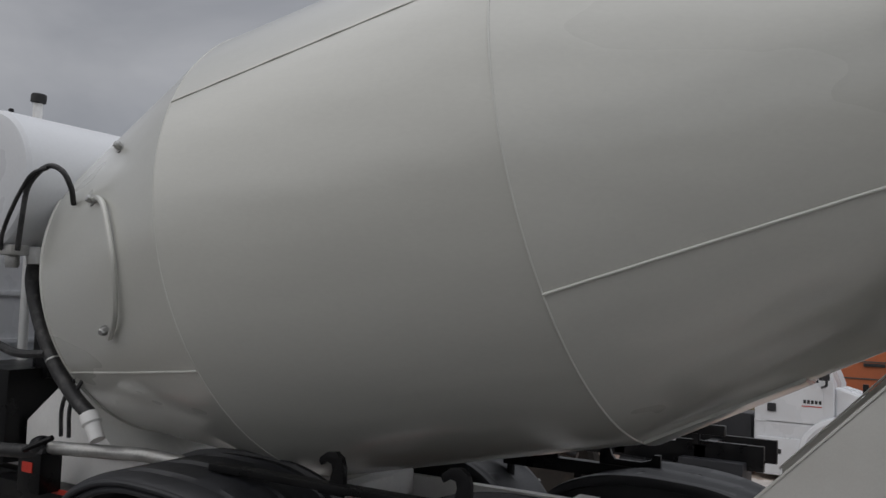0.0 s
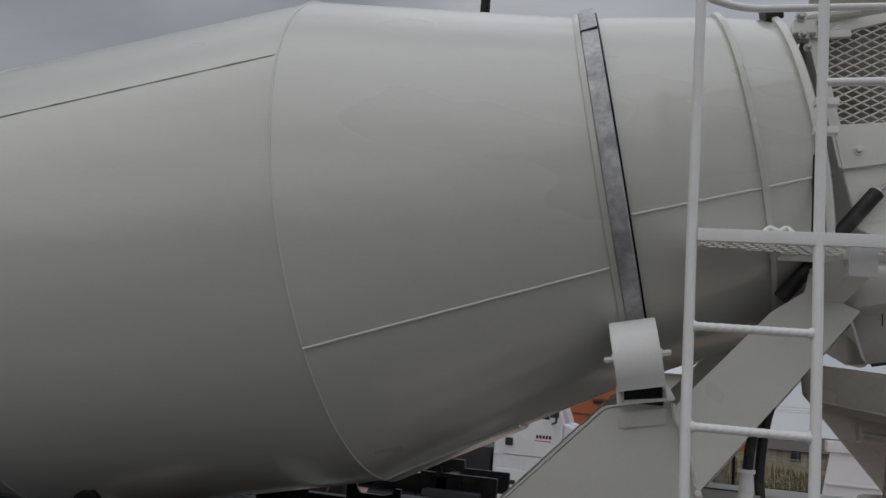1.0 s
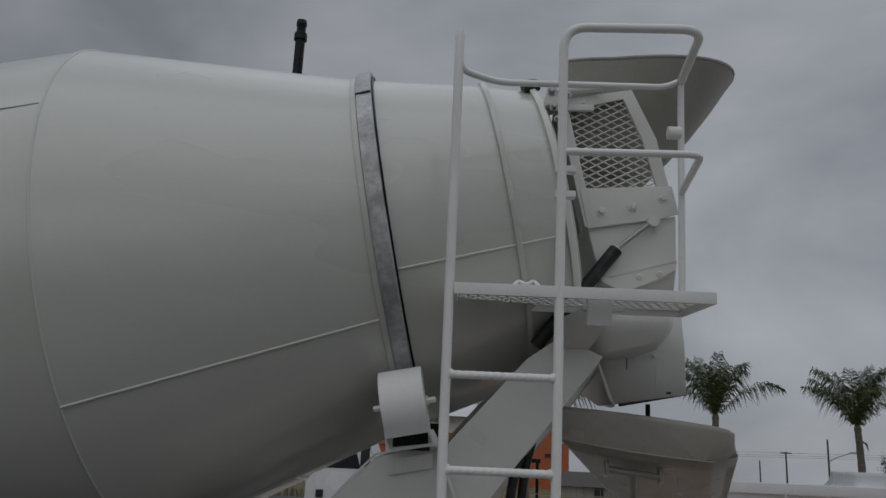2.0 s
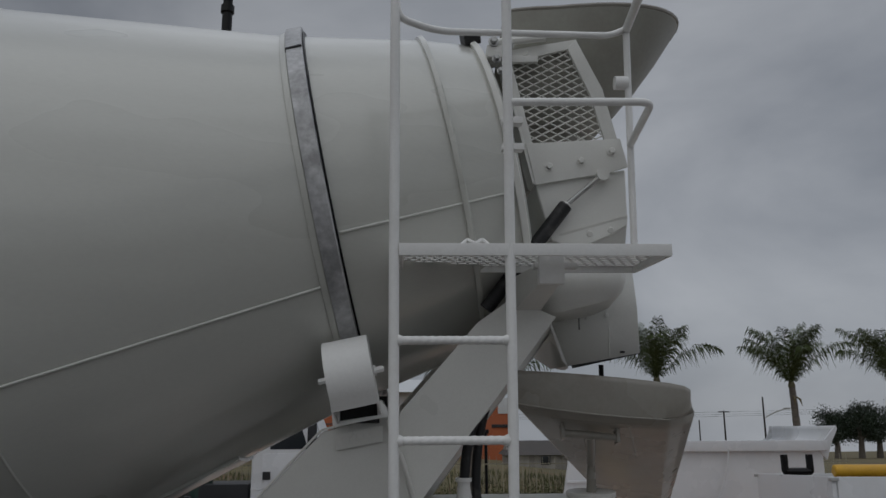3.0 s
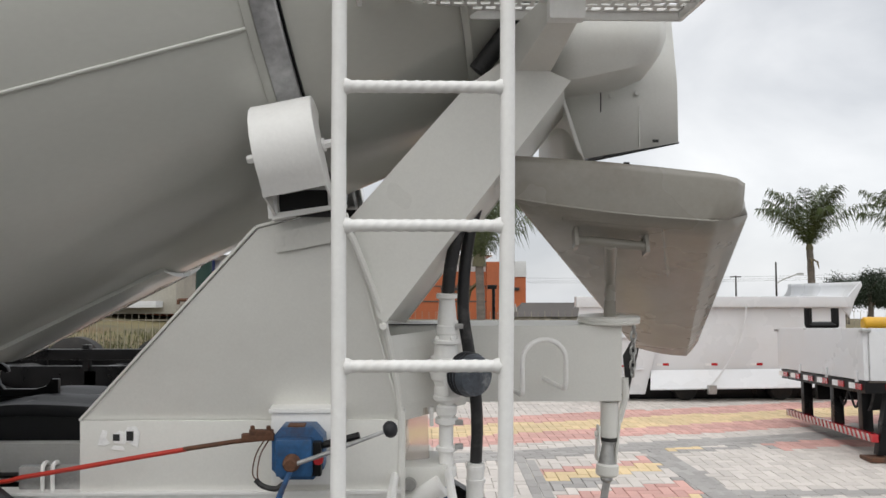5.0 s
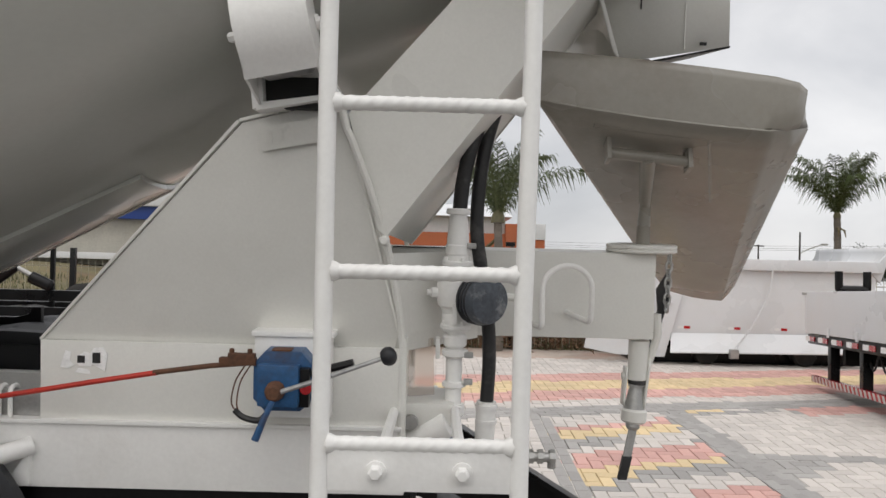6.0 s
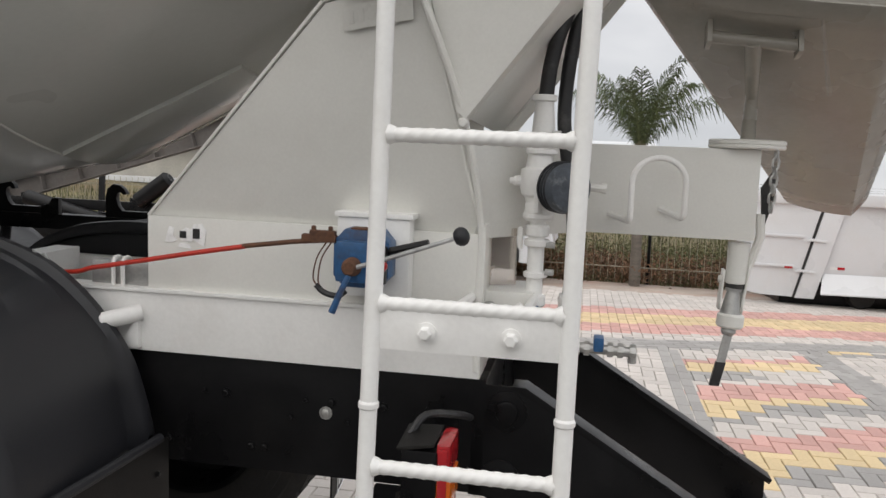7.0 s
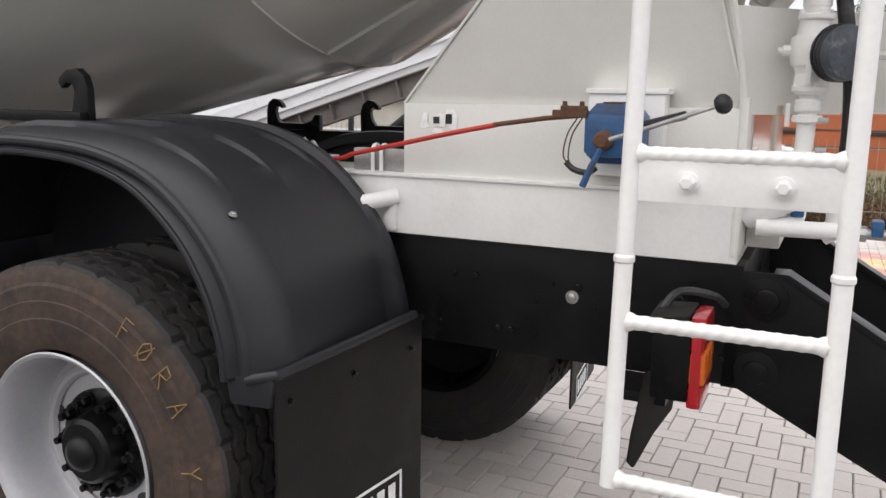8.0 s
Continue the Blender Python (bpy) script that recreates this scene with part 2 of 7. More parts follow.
def add_rings(bm, rings, closed=True, cap=True, loop=False):
    vs = [[bm.verts.new(Vector(p)) for p in r] for r in rings]
    n = len(vs[0])
    pairs = list(zip(vs, vs[1:])) + ([(vs[-1], vs[0])] if loop else [])
    for a, b in pairs:
        for i in range(n if closed else n - 1):
            j = (i + 1) % n
            bm.faces.new((a[i], a[j], b[j], b[i]))
    if cap and closed and not loop:
        bm.faces.new(vs[0][::-1])
        bm.faces.new(vs[-1])
    return bm


def add_tube(bm, path, r, n=12, cap=True, loop=False):
    """A round bar along a path; r may change from point to point."""
    path = [Vector(p) for p in path]
    rs = r if isinstance(r, (list, tuple)) else [r] * len(path)
    rings, side = [], None
    for i, p in enumerate(path):
        if loop:
            d = path[(i + 1) % len(path)] - path[i - 1]
        else:
            d = path[min(i + 1, len(path) - 1)] - path[max(i - 1, 0)]
        d.normalize()
        if side is None:
            _, side, _ = frame_from(d)
        side = (side - d * side.dot(d)).normalized()
        up = d.cross(side)
        rings.append([p + rs[i] * (math.cos(t) * side + math.sin(t) * up) for t in (2 * math.pi * k / n for k in range(n))])
    return add_rings(bm, rings, True, cap, loop)


def smooth_path(pts, r=0.05, n=6):
    """A path whose corners are rounded with arcs about r wide."""
    pts = [Vector(p) for p in pts]
    out = [pts[0]]
    for a, b, c in zip(pts, pts[1:], pts[2:]):
        d = min(r, (a - b).length * 0.49, (c - b).length * 0.49)
        p, q = b + (a - b).normalized() * d, b + (c - b).normalized() * d
        out += [p * (1 - t) ** 2 + b * 2 * t * (1 - t) + q * t * t for t in (k / n for k in range(n + 1))]
    return out + [pts[-1]]


def spline(pts, n=8):
    """A smooth path through all the points."""
    pts = [Vector(p) for p in pts]
    ext = [2 * pts[0] - pts[1]] + pts + [2 * pts[-1] - pts[-2]]
    out = []
    for a, b, c, d in zip(ext, ext[1:], ext[2:], ext[3:]):
        out += [0.5 * (2 * b + (c - a) * t + (2 * a - 5 * b + 4 * c - d) * t * t + (3 * b - a - 3 * c + d) * t ** 3) for t in (k / n for k in range(n))]
    return out + [pts[-1]]


def add_turned(bm, origin, axis, profile, n=24, start=0.0, sweep=360.0, up=(0, 0, 1), cap=True):
    """A body of revolution: profile of (distance along the axis, radius)."""
    a, s, u = frame_from(axis, up)
    o = Vector(origin)
    full = sweep >= 359.9
    count = n if full else n + 1
    angles = [radians(start + sweep * k / n) for k in range(count)]
    vs = [[bm.verts.new(o + a * t + r * (math.cos(q) * s + math.sin(q) * u)) for q in angles] for t, r in profile]
    for p, q in zip(vs, vs[1:]):
        for i in range(count if full else count - 1):
            j = (i + 1) % count
            bm.faces.new((p[i], p[j], q[j], q[i]))
    if full and cap:
        for ring, flip in ((vs[0], True), (vs[-1], False)):
            bm.faces.new(ring[::-1] if flip else ring)
    return bm


def add_bolt(bm, at, axis, r=0.012, h=0.012):
    a = Vector(axis).normalized()
    add_turned(bm, at, a, [(0, r * 1.5), (h * 0.25, r * 1.5)], 12)
    add_turned(bm, Vector(at) + a * h * 0.25, a, [(0, r), (h * 0.8, r), (h, r * 0.75)], 6)
    return bm


def bevel(bm, width=0.004, segments=2, angle=30.0):
    bmesh.ops.recalc_face_normals(bm, faces=bm.faces[:])
    es = [e for e in bm.edges if len(e.link_faces) == 2 and e.calc_face_angle(0) > radians(angle)]
    bmesh.ops.bevel(bm, geom=es, offset=width, segments=segments, profile=0.7, affect="EDGES", clamp_overlap=True)
    return bm


def part(name, bm, mat, parent=None, label="", sharp=32.0, loc=None):
    """Links a bmesh as one mesh object under a thing or a part."""
    bmesh.ops.recalc_face_normals(bm, faces=bm.faces[:])
    me = bpy.data.meshes.new(name)
    bm.to_mesh(me)
    bm.free()
    me.materials.append(mat)
    me.shade_smooth()
    me.set_sharp_from_angle(angle=radians(sharp))
    ob = new(name, me)
    ob.parent = parent
    if loc is not None:
        ob.location = loc
    if label:
        tagged(ob, label)
    return ob


def thing(name, label, category, m=None, group="", kind=""):
    """An Empty at the base of a thing."""
    e = new(name)
    e.empty_display_size = 0.1
    if m is not None:
        e.matrix_world = m
    return tagged(e, label, category, group, kind)


def B():
    return bmesh.new()


def box(lo, hi, width=0.004, m=None, segments=2):
    b = add_box(B(), lo, hi, m)
    return bevel(b, width, segments) if width else b


def sheet(pts, thick, width=0.003):
    b = add_prism(B(), pts, thick)
    return bevel(b, width) if width else b


def tube(path, r, n=12):
    return add_tube(B(), path, r, n)


def turned(origin, axis, profile, n=24):
    return add_turned(B(), origin, axis, profile, n)

# ---- the mixer truck ----
truck = thing("mixer_truck", "parked cream-white concrete mixer truck with a black chassis", "truck", TILT)

# the drum: a body of revolution about an axis that rises to the rear
AXIS_O, AXIS_A = V(-1.3, 0.0, 2.665), radians(11.6)
AX = V(math.cos(AXIS_A), 0, math.sin(AXIS_A))
AX_UP = V(-math.sin(AXIS_A), 0, math.cos(AXIS_A))
S_N, S_F, S_A, S_R, S_B, S_E = -2.74, -1.575, -0.096, 0.974, 1.526, 1.75
R_N, R_F, R_A, R_R, R_B, R_E = 0.783, 1.098, 1.083, 0.791, 0.677, 0.615
DRUM_STATIONS = [(S_N, R_N), (S_F, R_F), (S_A, R_A), (S_R, R_R), (S_B, R_B), (S_E, R_E)]


def drum_radius(s):
    for (a, p), (b, q) in zip(DRUM_STATIONS, DRUM_STATIONS[1:]):
        if s <= b:
            return p + (q - p) * (s - a) / (b - a)
    return R_E


def on_drum(s, degrees, lift=0.0):
    """A point on the drum's skin: degrees from the near side (0) up to the top (90)."""
    q, r = radians(degrees), drum_radius(s) + lift
    return AXIS_O + AX * s + r * (math.cos(q) * V(0, -1, 0) + math.sin(q) * AX_UP)


profile = [(S_N - 0.17, 0.02), (S_N - 0.165, 0.25), (S_N - 0.13, 0.5), (S_N - 0.05, 0.70), (S_N - 0.012, R_N - 0.012)]
for (a, p), (b, q) in zip(DRUM_STATIONS, DRUM_STATIONS[1:]):
    for k in range(6):
        profile.append((a + (b - a) * k / 6, p + (q - p) * k / 6))
profile += [(S_E, R_E), (S_E + 0.012, R_E - 0.015), (S_E - 0.3, R_E - 0.03)]
drum = part("drum", add_turned(B(), AXIS_O, AX, profile, 128), DRUM_PAINT, truck, "large cream-white steel mixing drum", sharp=12)


def ring_bead(s, r=0.006, lift=0.0, n=128):
    return add_tube(B(), [on_drum(s, 360 * k / n, lift) for k in range(n)], r, 8, loop=True)


for s, r in ((S_F, 0.0025), (S_A, 0.0048), (S_N + 0.012, 0.009)):
    part("weld_bead", ring_bead(s, r), DRUM_PAINT, drum)


def long_bead(s0, s1, deg, r=0.0055, drift=0.0):
    return tube([on_drum(s0 + (s1 - s0) * k / 16, deg + drift * k / 16, 0.001 + 0.0012 * math.sin(k * 2.3)) for k in range(17)], r, 8)


for s0, s1, deg, drift in ((S_A, 0.97, -28.8, 0.6), (1.07, 1.74, -15.6, 1.2), (S_F, S_A - 0.012, 29.8, 1.8), (S_N, S_F, -33.0, 2.4), (S_A, 0.97, 118, 0), (S_F, S_A, 160, 0)):
    part("weld_bead", long_bead(s0, s1, deg, 0.0055 if deg < 0 else 0.0035, drift), DRUM_PAINT, drum)


def drum_band(s0, s1, lift, n=128, inner=0.02):
    b = B()
    rings = []
    for k in range(n):
        d = 360 * k / n
        rings.append([on_drum(s0, d, -inner), on_drum(s0, d, lift), on_drum(s0 + 0.004, d, lift + 0.003), on_drum(s1 - 0.004, d, lift + 0.003 + (drum_radius(s0) - drum_radius(s1))), on_drum(s1, d, lift + (drum_radius(s0) - drum_radius(s1))), on_drum(s1, d, -inner)])
    return add_rings(b, rings, True, False, True)


part("ring_flange", drum_band(0.972, 0.998, 0.006), DRUM_PAINT, drum, "cream-painted flange beside the track ring")
part("track_ring", drum_band(0.998, 1.060, 0.024), STEEL, drum, "worn bare steel track ring with scraped paint")
# black band stands in for the shadow gap at the ring's rear edge
part("ring_edge", drum_band(1.061, 1.068, 0.016), BLACK_PAINT, drum, "dark band painted in for the shadow gap beside the track ring")
part("rear_rib", drum_band(1.518, 1.540, 0.013), DRUM_PAINT, drum)
part("ring_joint", bevel(add_prism(B(), [on_drum(0.996, 41.2, 0.029), on_drum(1.060, 41.2, 0.047), on_drum(1.060, 41.9, 0.047), on_drum(0.996, 41.9, 0.029)], AX * 0.0 + V(0, 0.02, -0.02)), 0.001), DARK_GAP, drum)
b = B()
rows_ = []
for i in range(13):
    s = -0.085 + 0.585 * i / 12
    rows_.append([on_drum(s, -104, 0.0)] + [on_drum(s, -104 + 27 * k / 8, 0.013) for k in range(9)] + [on_drum(s, -77, 0.0)])
add_rings(b, rows_, False, False)
b.faces.new([v for v in b.verts][:11])
b.faces.new([v for v in b.verts][-11:])
part("inspection_hatch", b, DRUM_PAINT, drum, "closed cream inspection hatch under the drum", sharp=25)
bar = [on_drum(s, d, l) for s, d, l in ((-2.16, 17.2, 0.005), (-2.05, 14.5, 0.022), (-1.975, 10, 0.022), (-1.914, -1.6, 0.02), (-1.95, -11, 0.02), (-2.02, -17, 0.022), (-2.12, -21.0, 0.018))]
part("hatch_bar", tube(spline(bar, 8), 0.013, 8), DRUM_PAINT, drum, "bent cream clamp bar on the drum's front cone")
for s, d in ((-2.169, 17.2), (-2.15, -19.0), (-2.015, 29.9)):
    part("bolt", add_bolt(B(), on_drum(s, d), on_drum(s, d, 1) - on_drum(s, d), 0.018, 0.03), GALV, drum)

# drum rear collar and the black seal block
part("rear_collar", drum_band(1.722, 1.748, 0.016), PAINT, drum)
part("rubber_seal", bevel(add_prism(B(), [on_drum(1.70, 58, 0.0), on_drum(1.70, 70, 0.0), on_drum(1.70, 70, 0.045), on_drum(1.70, 58, 0.045)], AX * 0.07), 0.01), RUBBER, drum, "black rubber seal block")

# ---- support roller and its pedestal, on the near and the far side ----
def pedestal(side):
    """side -1: near, 1: far. The plate leans outward to the top, where the roller sits."""
    f = lambda x, y, z: V(x, side * y, z)
    out = side * 0.012
    pts = [f(-0.787, 0.428, 1.465), f(-0.271, 0.555, 1.999), f(-0.05, 0.565, 2.056), f(-0.015, 0.55, 1.98), f(0.062, 0.50, 1.74), f(0.104, 0.445, 1.49), f(0.106, 0.43, 1.46)]
    if side > 0:
        pts = pts[:4] + [f(-0.02, 0.50, 1.74), f(-0.06, 0.43, 1.46)]
    ped = part("pedestal", sheet(pts, (0, -out, 0), 0.003), PAINT, truck, "cream-white steel drum pedestal")
    edge = [f(-0.789, 0.433, 1.462), f(-0.275, 0.560, 2.001), f(-0.045, 0.570, 2.059)]
    b = B()
    for a, c in zip(edge, edge[1:]):
        d = (c - a).normalized()
        nrm = V(-d.z, 0, d.x)
        add_prism(b, [a, c, c + nrm * 0.008, a + nrm * 0.008], (0, -side * 0.035, 0))
    part("edge_flange", bevel(b, 0.002), PAINT, ped)
    # weld-thick seam down the rear edge
    part("edge_bead", tube(spline([f(-0.04, 0.575, 2.04), f(-0.028, 0.57, 1.99), f(-0.010, 0.566, 1.95), f(0.062, 0.508, 1.74), f(0.104, 0.449, 1.50), f(0.106, 0.447, 1.30), f(0.108, 0.449, 1.12)], 6), 0.009, 8), PAINT, ped)
    low = part("base_plate", box(f(-0.785, 0.432, 1.268), f(-0.06, 0.446, 1.466), 0.003) if side > 0 else box((-0.785, -0.446, 1.268), (0.104, -0.432, 1.466), 0.003), PAINT, ped)
    part("inner_web", sheet([f(-0.54, 0.36, 1.28), f(-0.22, 0.36, 1.93), f(-0.06, 0.36, 1.98), f(0.09 if side < 0 else -0.08, 0.36, 1.48), f(0.09 if side < 0 else -0.08, 0.36, 1.28)], (0, -side * 0.06, 0)), PAINT, ped)
    # rear return of the plate
    if side < 0:
        part("rear_return", sheet([f(0.104, 0.445, 1.12), f(0.104, 0.445, 1.49), f(-0.03, 0.565, 2.03), f(-0.03, 0.30, 2.03), f(0.104, 0.30, 1.12)], (-0.008, 0, 0)), PAINT, ped)
    # roller
    hub = f(-0.168, 0.645, 2.195)
    ra = AX
    base = f(-0.10, 0.58, 2.04)
    roller = part("roller", turned(hub - ra * 0.055, ra, [(0, 0.05), (0.0, 0.098), (0.008, 0.104), (0.102, 0.104), (0.11, 0.098), (0.11, 0.05)], 40), STEEL, truck, "steel support roller under the track ring")
    # guard: an arc of sheet that wraps the outside of the roller
    b = B()
    rows = []
    inward, up = V(0, -side, 0), AX_UP
    R = 0.128
    arc = [50, 54, 62, 80, 100, 120, 140, 160, 180, 200, 214, 224]
    for q in arc:
        c = hub + R * (math.cos(radians(q)) * inward + math.sin(radians(q)) * up)
        c2 = hub + (R - 0.006) * (math.cos(radians(q)) * inward + math.sin(radians(q)) * up)
        rows.append([c - ra * 0.078, c + ra * 0.078, c2 + ra * 0.078, c2 - ra * 0.078])
    # straight skirt that runs down to the pedestal
    lastp = rows[-1]
    dn = V(0, -side * 0.010, -0.022)
    rows.append([p + dn for p in lastp])
    add_rings(b, rows, True, True)
    guard = part("roller_guard", bevel(b, 0.002), WHITE_PAINT, roller, "white curved sheet guard over the roller")
    for k in (-1, 1):
        e0 = hub + ra * 0.079 * k
        b = B()
        pts = [e0 + (R - 0.004) * (math.cos(radians(q)) * inward + math.sin(radians(q)) * up) for q in arc] + [e0 + V(0, 0.10 * -side * -1, 0) * 0 + (rows[-1][0] - lastp[0]) + (R - 0.01) * (math.cos(radians(224)) * inward + math.sin(radians(224)) * up)]
        cheek = [e0 + inward * 0.02 + up * 0.06] + pts + [e0 + inward * 0.02 - up * 0.155]
        add_prism(b, cheek, ra * 0.005 * -k)
        part("guard_cheek", b, WHITE_PAINT, roller)
        add = add_bolt(B(), hub + ra * 0.08 * k + inward * -0.005, ra * k, 0.012, 0.028)
        part("axle_nut", add, WHITE_PAINT, roller)
    part("bearing_block", box(V(-0.212, side * 0.56 - 0.04, 2.030), V(-0.072, side * 0.56 + 0.04, 2.10), 0.004), DARK_GAP, roller, "dark bearing slot")
    frame_bars = [[f(-0.230, 0.632, 2.022), f(-0.206, 0.632, 2.030), f(-0.209, 0.632, 2.092), f(-0.236, 0.632, 2.086)],
                  [f(-0.076, 0.632, 2.050), f(-0.034, 0.632, 2.060), f(-0.064, 0.632, 2.108), f(-0.080, 0.632, 2.104)],
                  [f(-0.222, 0.632, 2.020), f(-0.036, 0.632, 2.054), f(-0.036, 0.632, 2.064), f(-0.222, 0.632, 2.037)]]
    for bar in frame_bars:
        part("slot_frame", sheet(bar, (0, -side * 0.10, 0), 0.002), WHITE_PAINT, roller)
    return ped


near_pedestal = pedestal(-1)
pedestal(1)
# raised maker's plate, the lettering worn to bars
mk = part("maker_plate", sheet([(-0.225, -0.551, 1.935), (-0.06, -0.555, 1.965), (-0.06, -0.571, 2.022), (-0.225, -0.566, 1.988)], (0, -0.002, 0), 0.001), PAINT, near_pedestal, "painted-over maker's plate with raised letters")
b = B()
for k in range(6):
    x = -0.212 + 0.024 * k
    z = 1.947 + 0.0042 * k * 1.1
    add_prism(b, [(x, -0.5575, z + 0.004), (x + 0.013, -0.5575, z + 0.006), (x + 0.013, -0.5685, z + 0.034), (x, -0.5685, z + 0.032)], (0, -0.0012, 0))
part("raised_lettering", bevel(b, 0.001), PAINT, mk)
# decal with two dark punched squares
dec = part("decal", sheet([(x, -0.4475, z) for x, z in ((-0.690, 1.405), (-0.66, 1.402), (-0.655, 1.408), (-0.625, 1.392), (-0.618, 1.435), (-0.63, 1.452), (-0.652, 1.450), (-0.662, 1.436), (-0.675, 1.440), (-0.692, 1.428))], (0, -0.001, 0), 0), PRINT, near_pedestal, "torn white sticker with dark squares")
for scrap in (((-0.735, 1.400), (-0.715, 1.398), (-0.70, 1.405), (-0.712, 1.418), (-0.708, 1.438), (-0.722, 1.442), (-0.728, 1.425)), ((-0.70, 1.388), (-0.66, 1.384), (-0.665, 1.396), (-0.69, 1.399))):
    part("sticker_scrap", sheet([(x, -0.4475, z) for x, z in scrap], (0, -0.001, 0), 0), PRINT, dec)
for x0, x1, z0, z1 in ((-0.692, -0.674, 1.412, 1.430), (-0.655, -0.636, 1.412, 1.438)):
    part("decal_square", sheet([(x0, -0.4495, z0), (x1, -0.4495, z0), (x1, -0.4495, z1), (x0, -0.4495, z1)], (0, -0.001, 0), 0), DARK_GAP, dec)

# ---- subframe and chassis ----
sub = part("subframe", box((-4.3, -0.452, 1.10), (0.116, -0.40, 1.262), 0.006), WHITE_PAINT, truck, "white-painted steel mixer subframe")
part("subframe_lip", box((-4.3, -0.462, 1.262), (0.110, -0.40, 1.272), 0.003), WHITE_PAINT, sub)
part("far_subframe_rail", box((-4.3, 0.40, 1.06), (0.116, 0.452, 1.206), 0.006), WHITE_PAINT, sub)
part("end_crossmember", box((0.04, -0.40, 1.10), (0.116, 0.40, 1.262), 0.006), WHITE_PAINT, sub)
part("end_plate", box((0.108, -0.45, 1.10), (0.118, -0.30, 1.49), 0.003), PAINT, sub)
for x in (-0.6, -1.6, -2.6, -3.6):
    part("crossmember", box((x - 0.05, -0.40, 1.12), (x + 0.05, 0.40, 1.24), 0.006), WHITE_PAINT, sub)
part("subframe_tray", box((-0.96, -0.43, 1.272), (-0.79, -0.40, 1.335), 0.004), GALV, sub, "grey steel edge behind the subframe")
part("side_lug", turned((-0.80, -0.455, 1.205), (-0.70, -0.6, -0.15), [(0, 0.023), (0.105, 0.023), (0.110, 0.019)], 16), WHITE_PAINT, sub, "short white pipe stub")
part("lug_gusset", sheet([(-0.86, -0.452, 1.11), (-0.80, -0.452, 1.11), (-0.80, -0.452, 1.2)], (0, -0.02, 0)), WHITE_PAINT, sub)
for x in (-0.89, -0.862):
    part("cable_hoop", tube(smooth_path([(x, -0.44, 1.272), (x, -0.44, 1.345), (x, -0.40, 1.345), (x, -0.40, 1.272)], 0.02), 0.006, 8), WHITE_PAINT, sub)

chassis = part("chassis_rail", box((-6.6, -0.437, 0.795), (0.135, -0.43, 1.096), 0.002), BLACK_PAINT, truck, "black-painted steel chassis rail")
part("upper_flange", box((-6.6, -0.43, 1.088), (0.135, -0.35, 1.097), 0.002), BLACK_PAINT, chassis)
part("lower_flange", box((-6.6, -0.43, 0.795), (0.135, -0.35, 0.804), 0.002), BLACK_PAINT, chassis)
far_rail = part("chassis_rail", box((-6.6, 0.43, 0.795), (0.135, 0.437, 1.096), 0.002), BLACK_PAINT, truck, "black-painted steel chassis rail")
part("upper_flange", box((-6.6, 0.35, 1.088), (0.135, 0.43, 1.097), 0.002), BLACK_PAINT, far_rail)
part("rear_crossmember", box((0.06, -0.43, 0.80), (0.133, 0.43, 1.09), 0.01), BLACK_PAINT, chassis)
for x in (-0.75, -2.1, -3.3):
    part("chassis_crossmember", box((x - 0.06, -0.43, 0.84), (x + 0.06, 0.43, 1.05), 0.01), BLACK_PAINT, chassis)
random.seed(4)
for k in range(16):
    x, z = -0.72 + 0.055 * k + random.uniform(-0.015, 0.015), random.choice((0.86, 0.95, 1.0, 1.03))
    part("rail_bolt", add_bolt(B(), (x, -0.437, z), (0, -1, 0), random.choice((0.006, 0.009)), 0.008), BLACK_PAINT, chassis)
part("bare_bolt", add_bolt(B(), (-0.285, -0.437, 0.97), (0, -1, 0), 0.012, 0.008), GALV, chassis, "bare steel bolt")
# tail arms that slope down to the bumper
for side in (-1, 1):
    y = side * 0.437
    pts = [(0.10, y, 1.085), (0.225, y, 1.085), (1.02, y, 0.60), (1.02, y, 0.36), (0.52, y, 0.60), (0.14, y, 0.79), (0.10, y, 0.79)]
    arm = part("tail_arm", sheet(pts, (0, side * -0.008, 0), 0.002), BLACK_PAINT, truck, "sloping black steel tail arm")
    part("arm_flange", bevel(add_prism(B(), [(0.20, y + side * 0.002, 1.086), (0.235, y + side * 0.002, 1.086), (1.03, y + side * 0.002, 0.604), (1.02, y + side * 0.002, 0.588)], (0, -side * 0.075, 0)), 0.004), BLACK_PAINT, arm)
    for x, z in ((0.19, 1.02), (0.18, 0.84)):
        part("arm_boss", turned((x, y, z), (0, side, 0), [(0, 0.052), (0.004, 0.052), (0.007, 0.030), (0.013, 0.028), (0.015, 0.02)], 20), BLACK_PAINT, arm)
part("rear_bumper", box((0.985, -0.95, 0.34), (1.055, 0.95, 0.48), 0.008), BLACK_PLASTIC, truck, "dark grey underrun bumper bar")

# ---- tail lamp on its bracket ----
lamp = part("tail_lamp", box((-0.002, -0.80, 0.866), (0.078, -0.665, 1.035), 0.010), BLACK_PAINT, truck, "black tail lamp housing with red and amber lens")
part("lens_red_upper", box((0.073, -0.795, 0.975), (0.105, -0.67, 1.05), 0.012), RED_LENS, lamp, "red lens")
part("lens_amber", box((0.073, -0.795, 0.905), (0.108, -0.67, 0.973), 0.01), AMBER_LENS, lamp, "amber lens")
part("lens_red_lower", box((0.073, -0.795, 0.852), (0.105, -0.67, 0.903), 0.012), RED_LENS, lamp, "red lens")
part("side_lens", box((0.080, -0.804, 0.858), (0.100, -0.796, 1.042), 0.004), RED_LENS, lamp, "red side lens")
part("side_reflector", box((0.045, -0.663, 0.86), (0.10, -0.655, 1.03), 0.006), CLEAR_LENS, lamp)
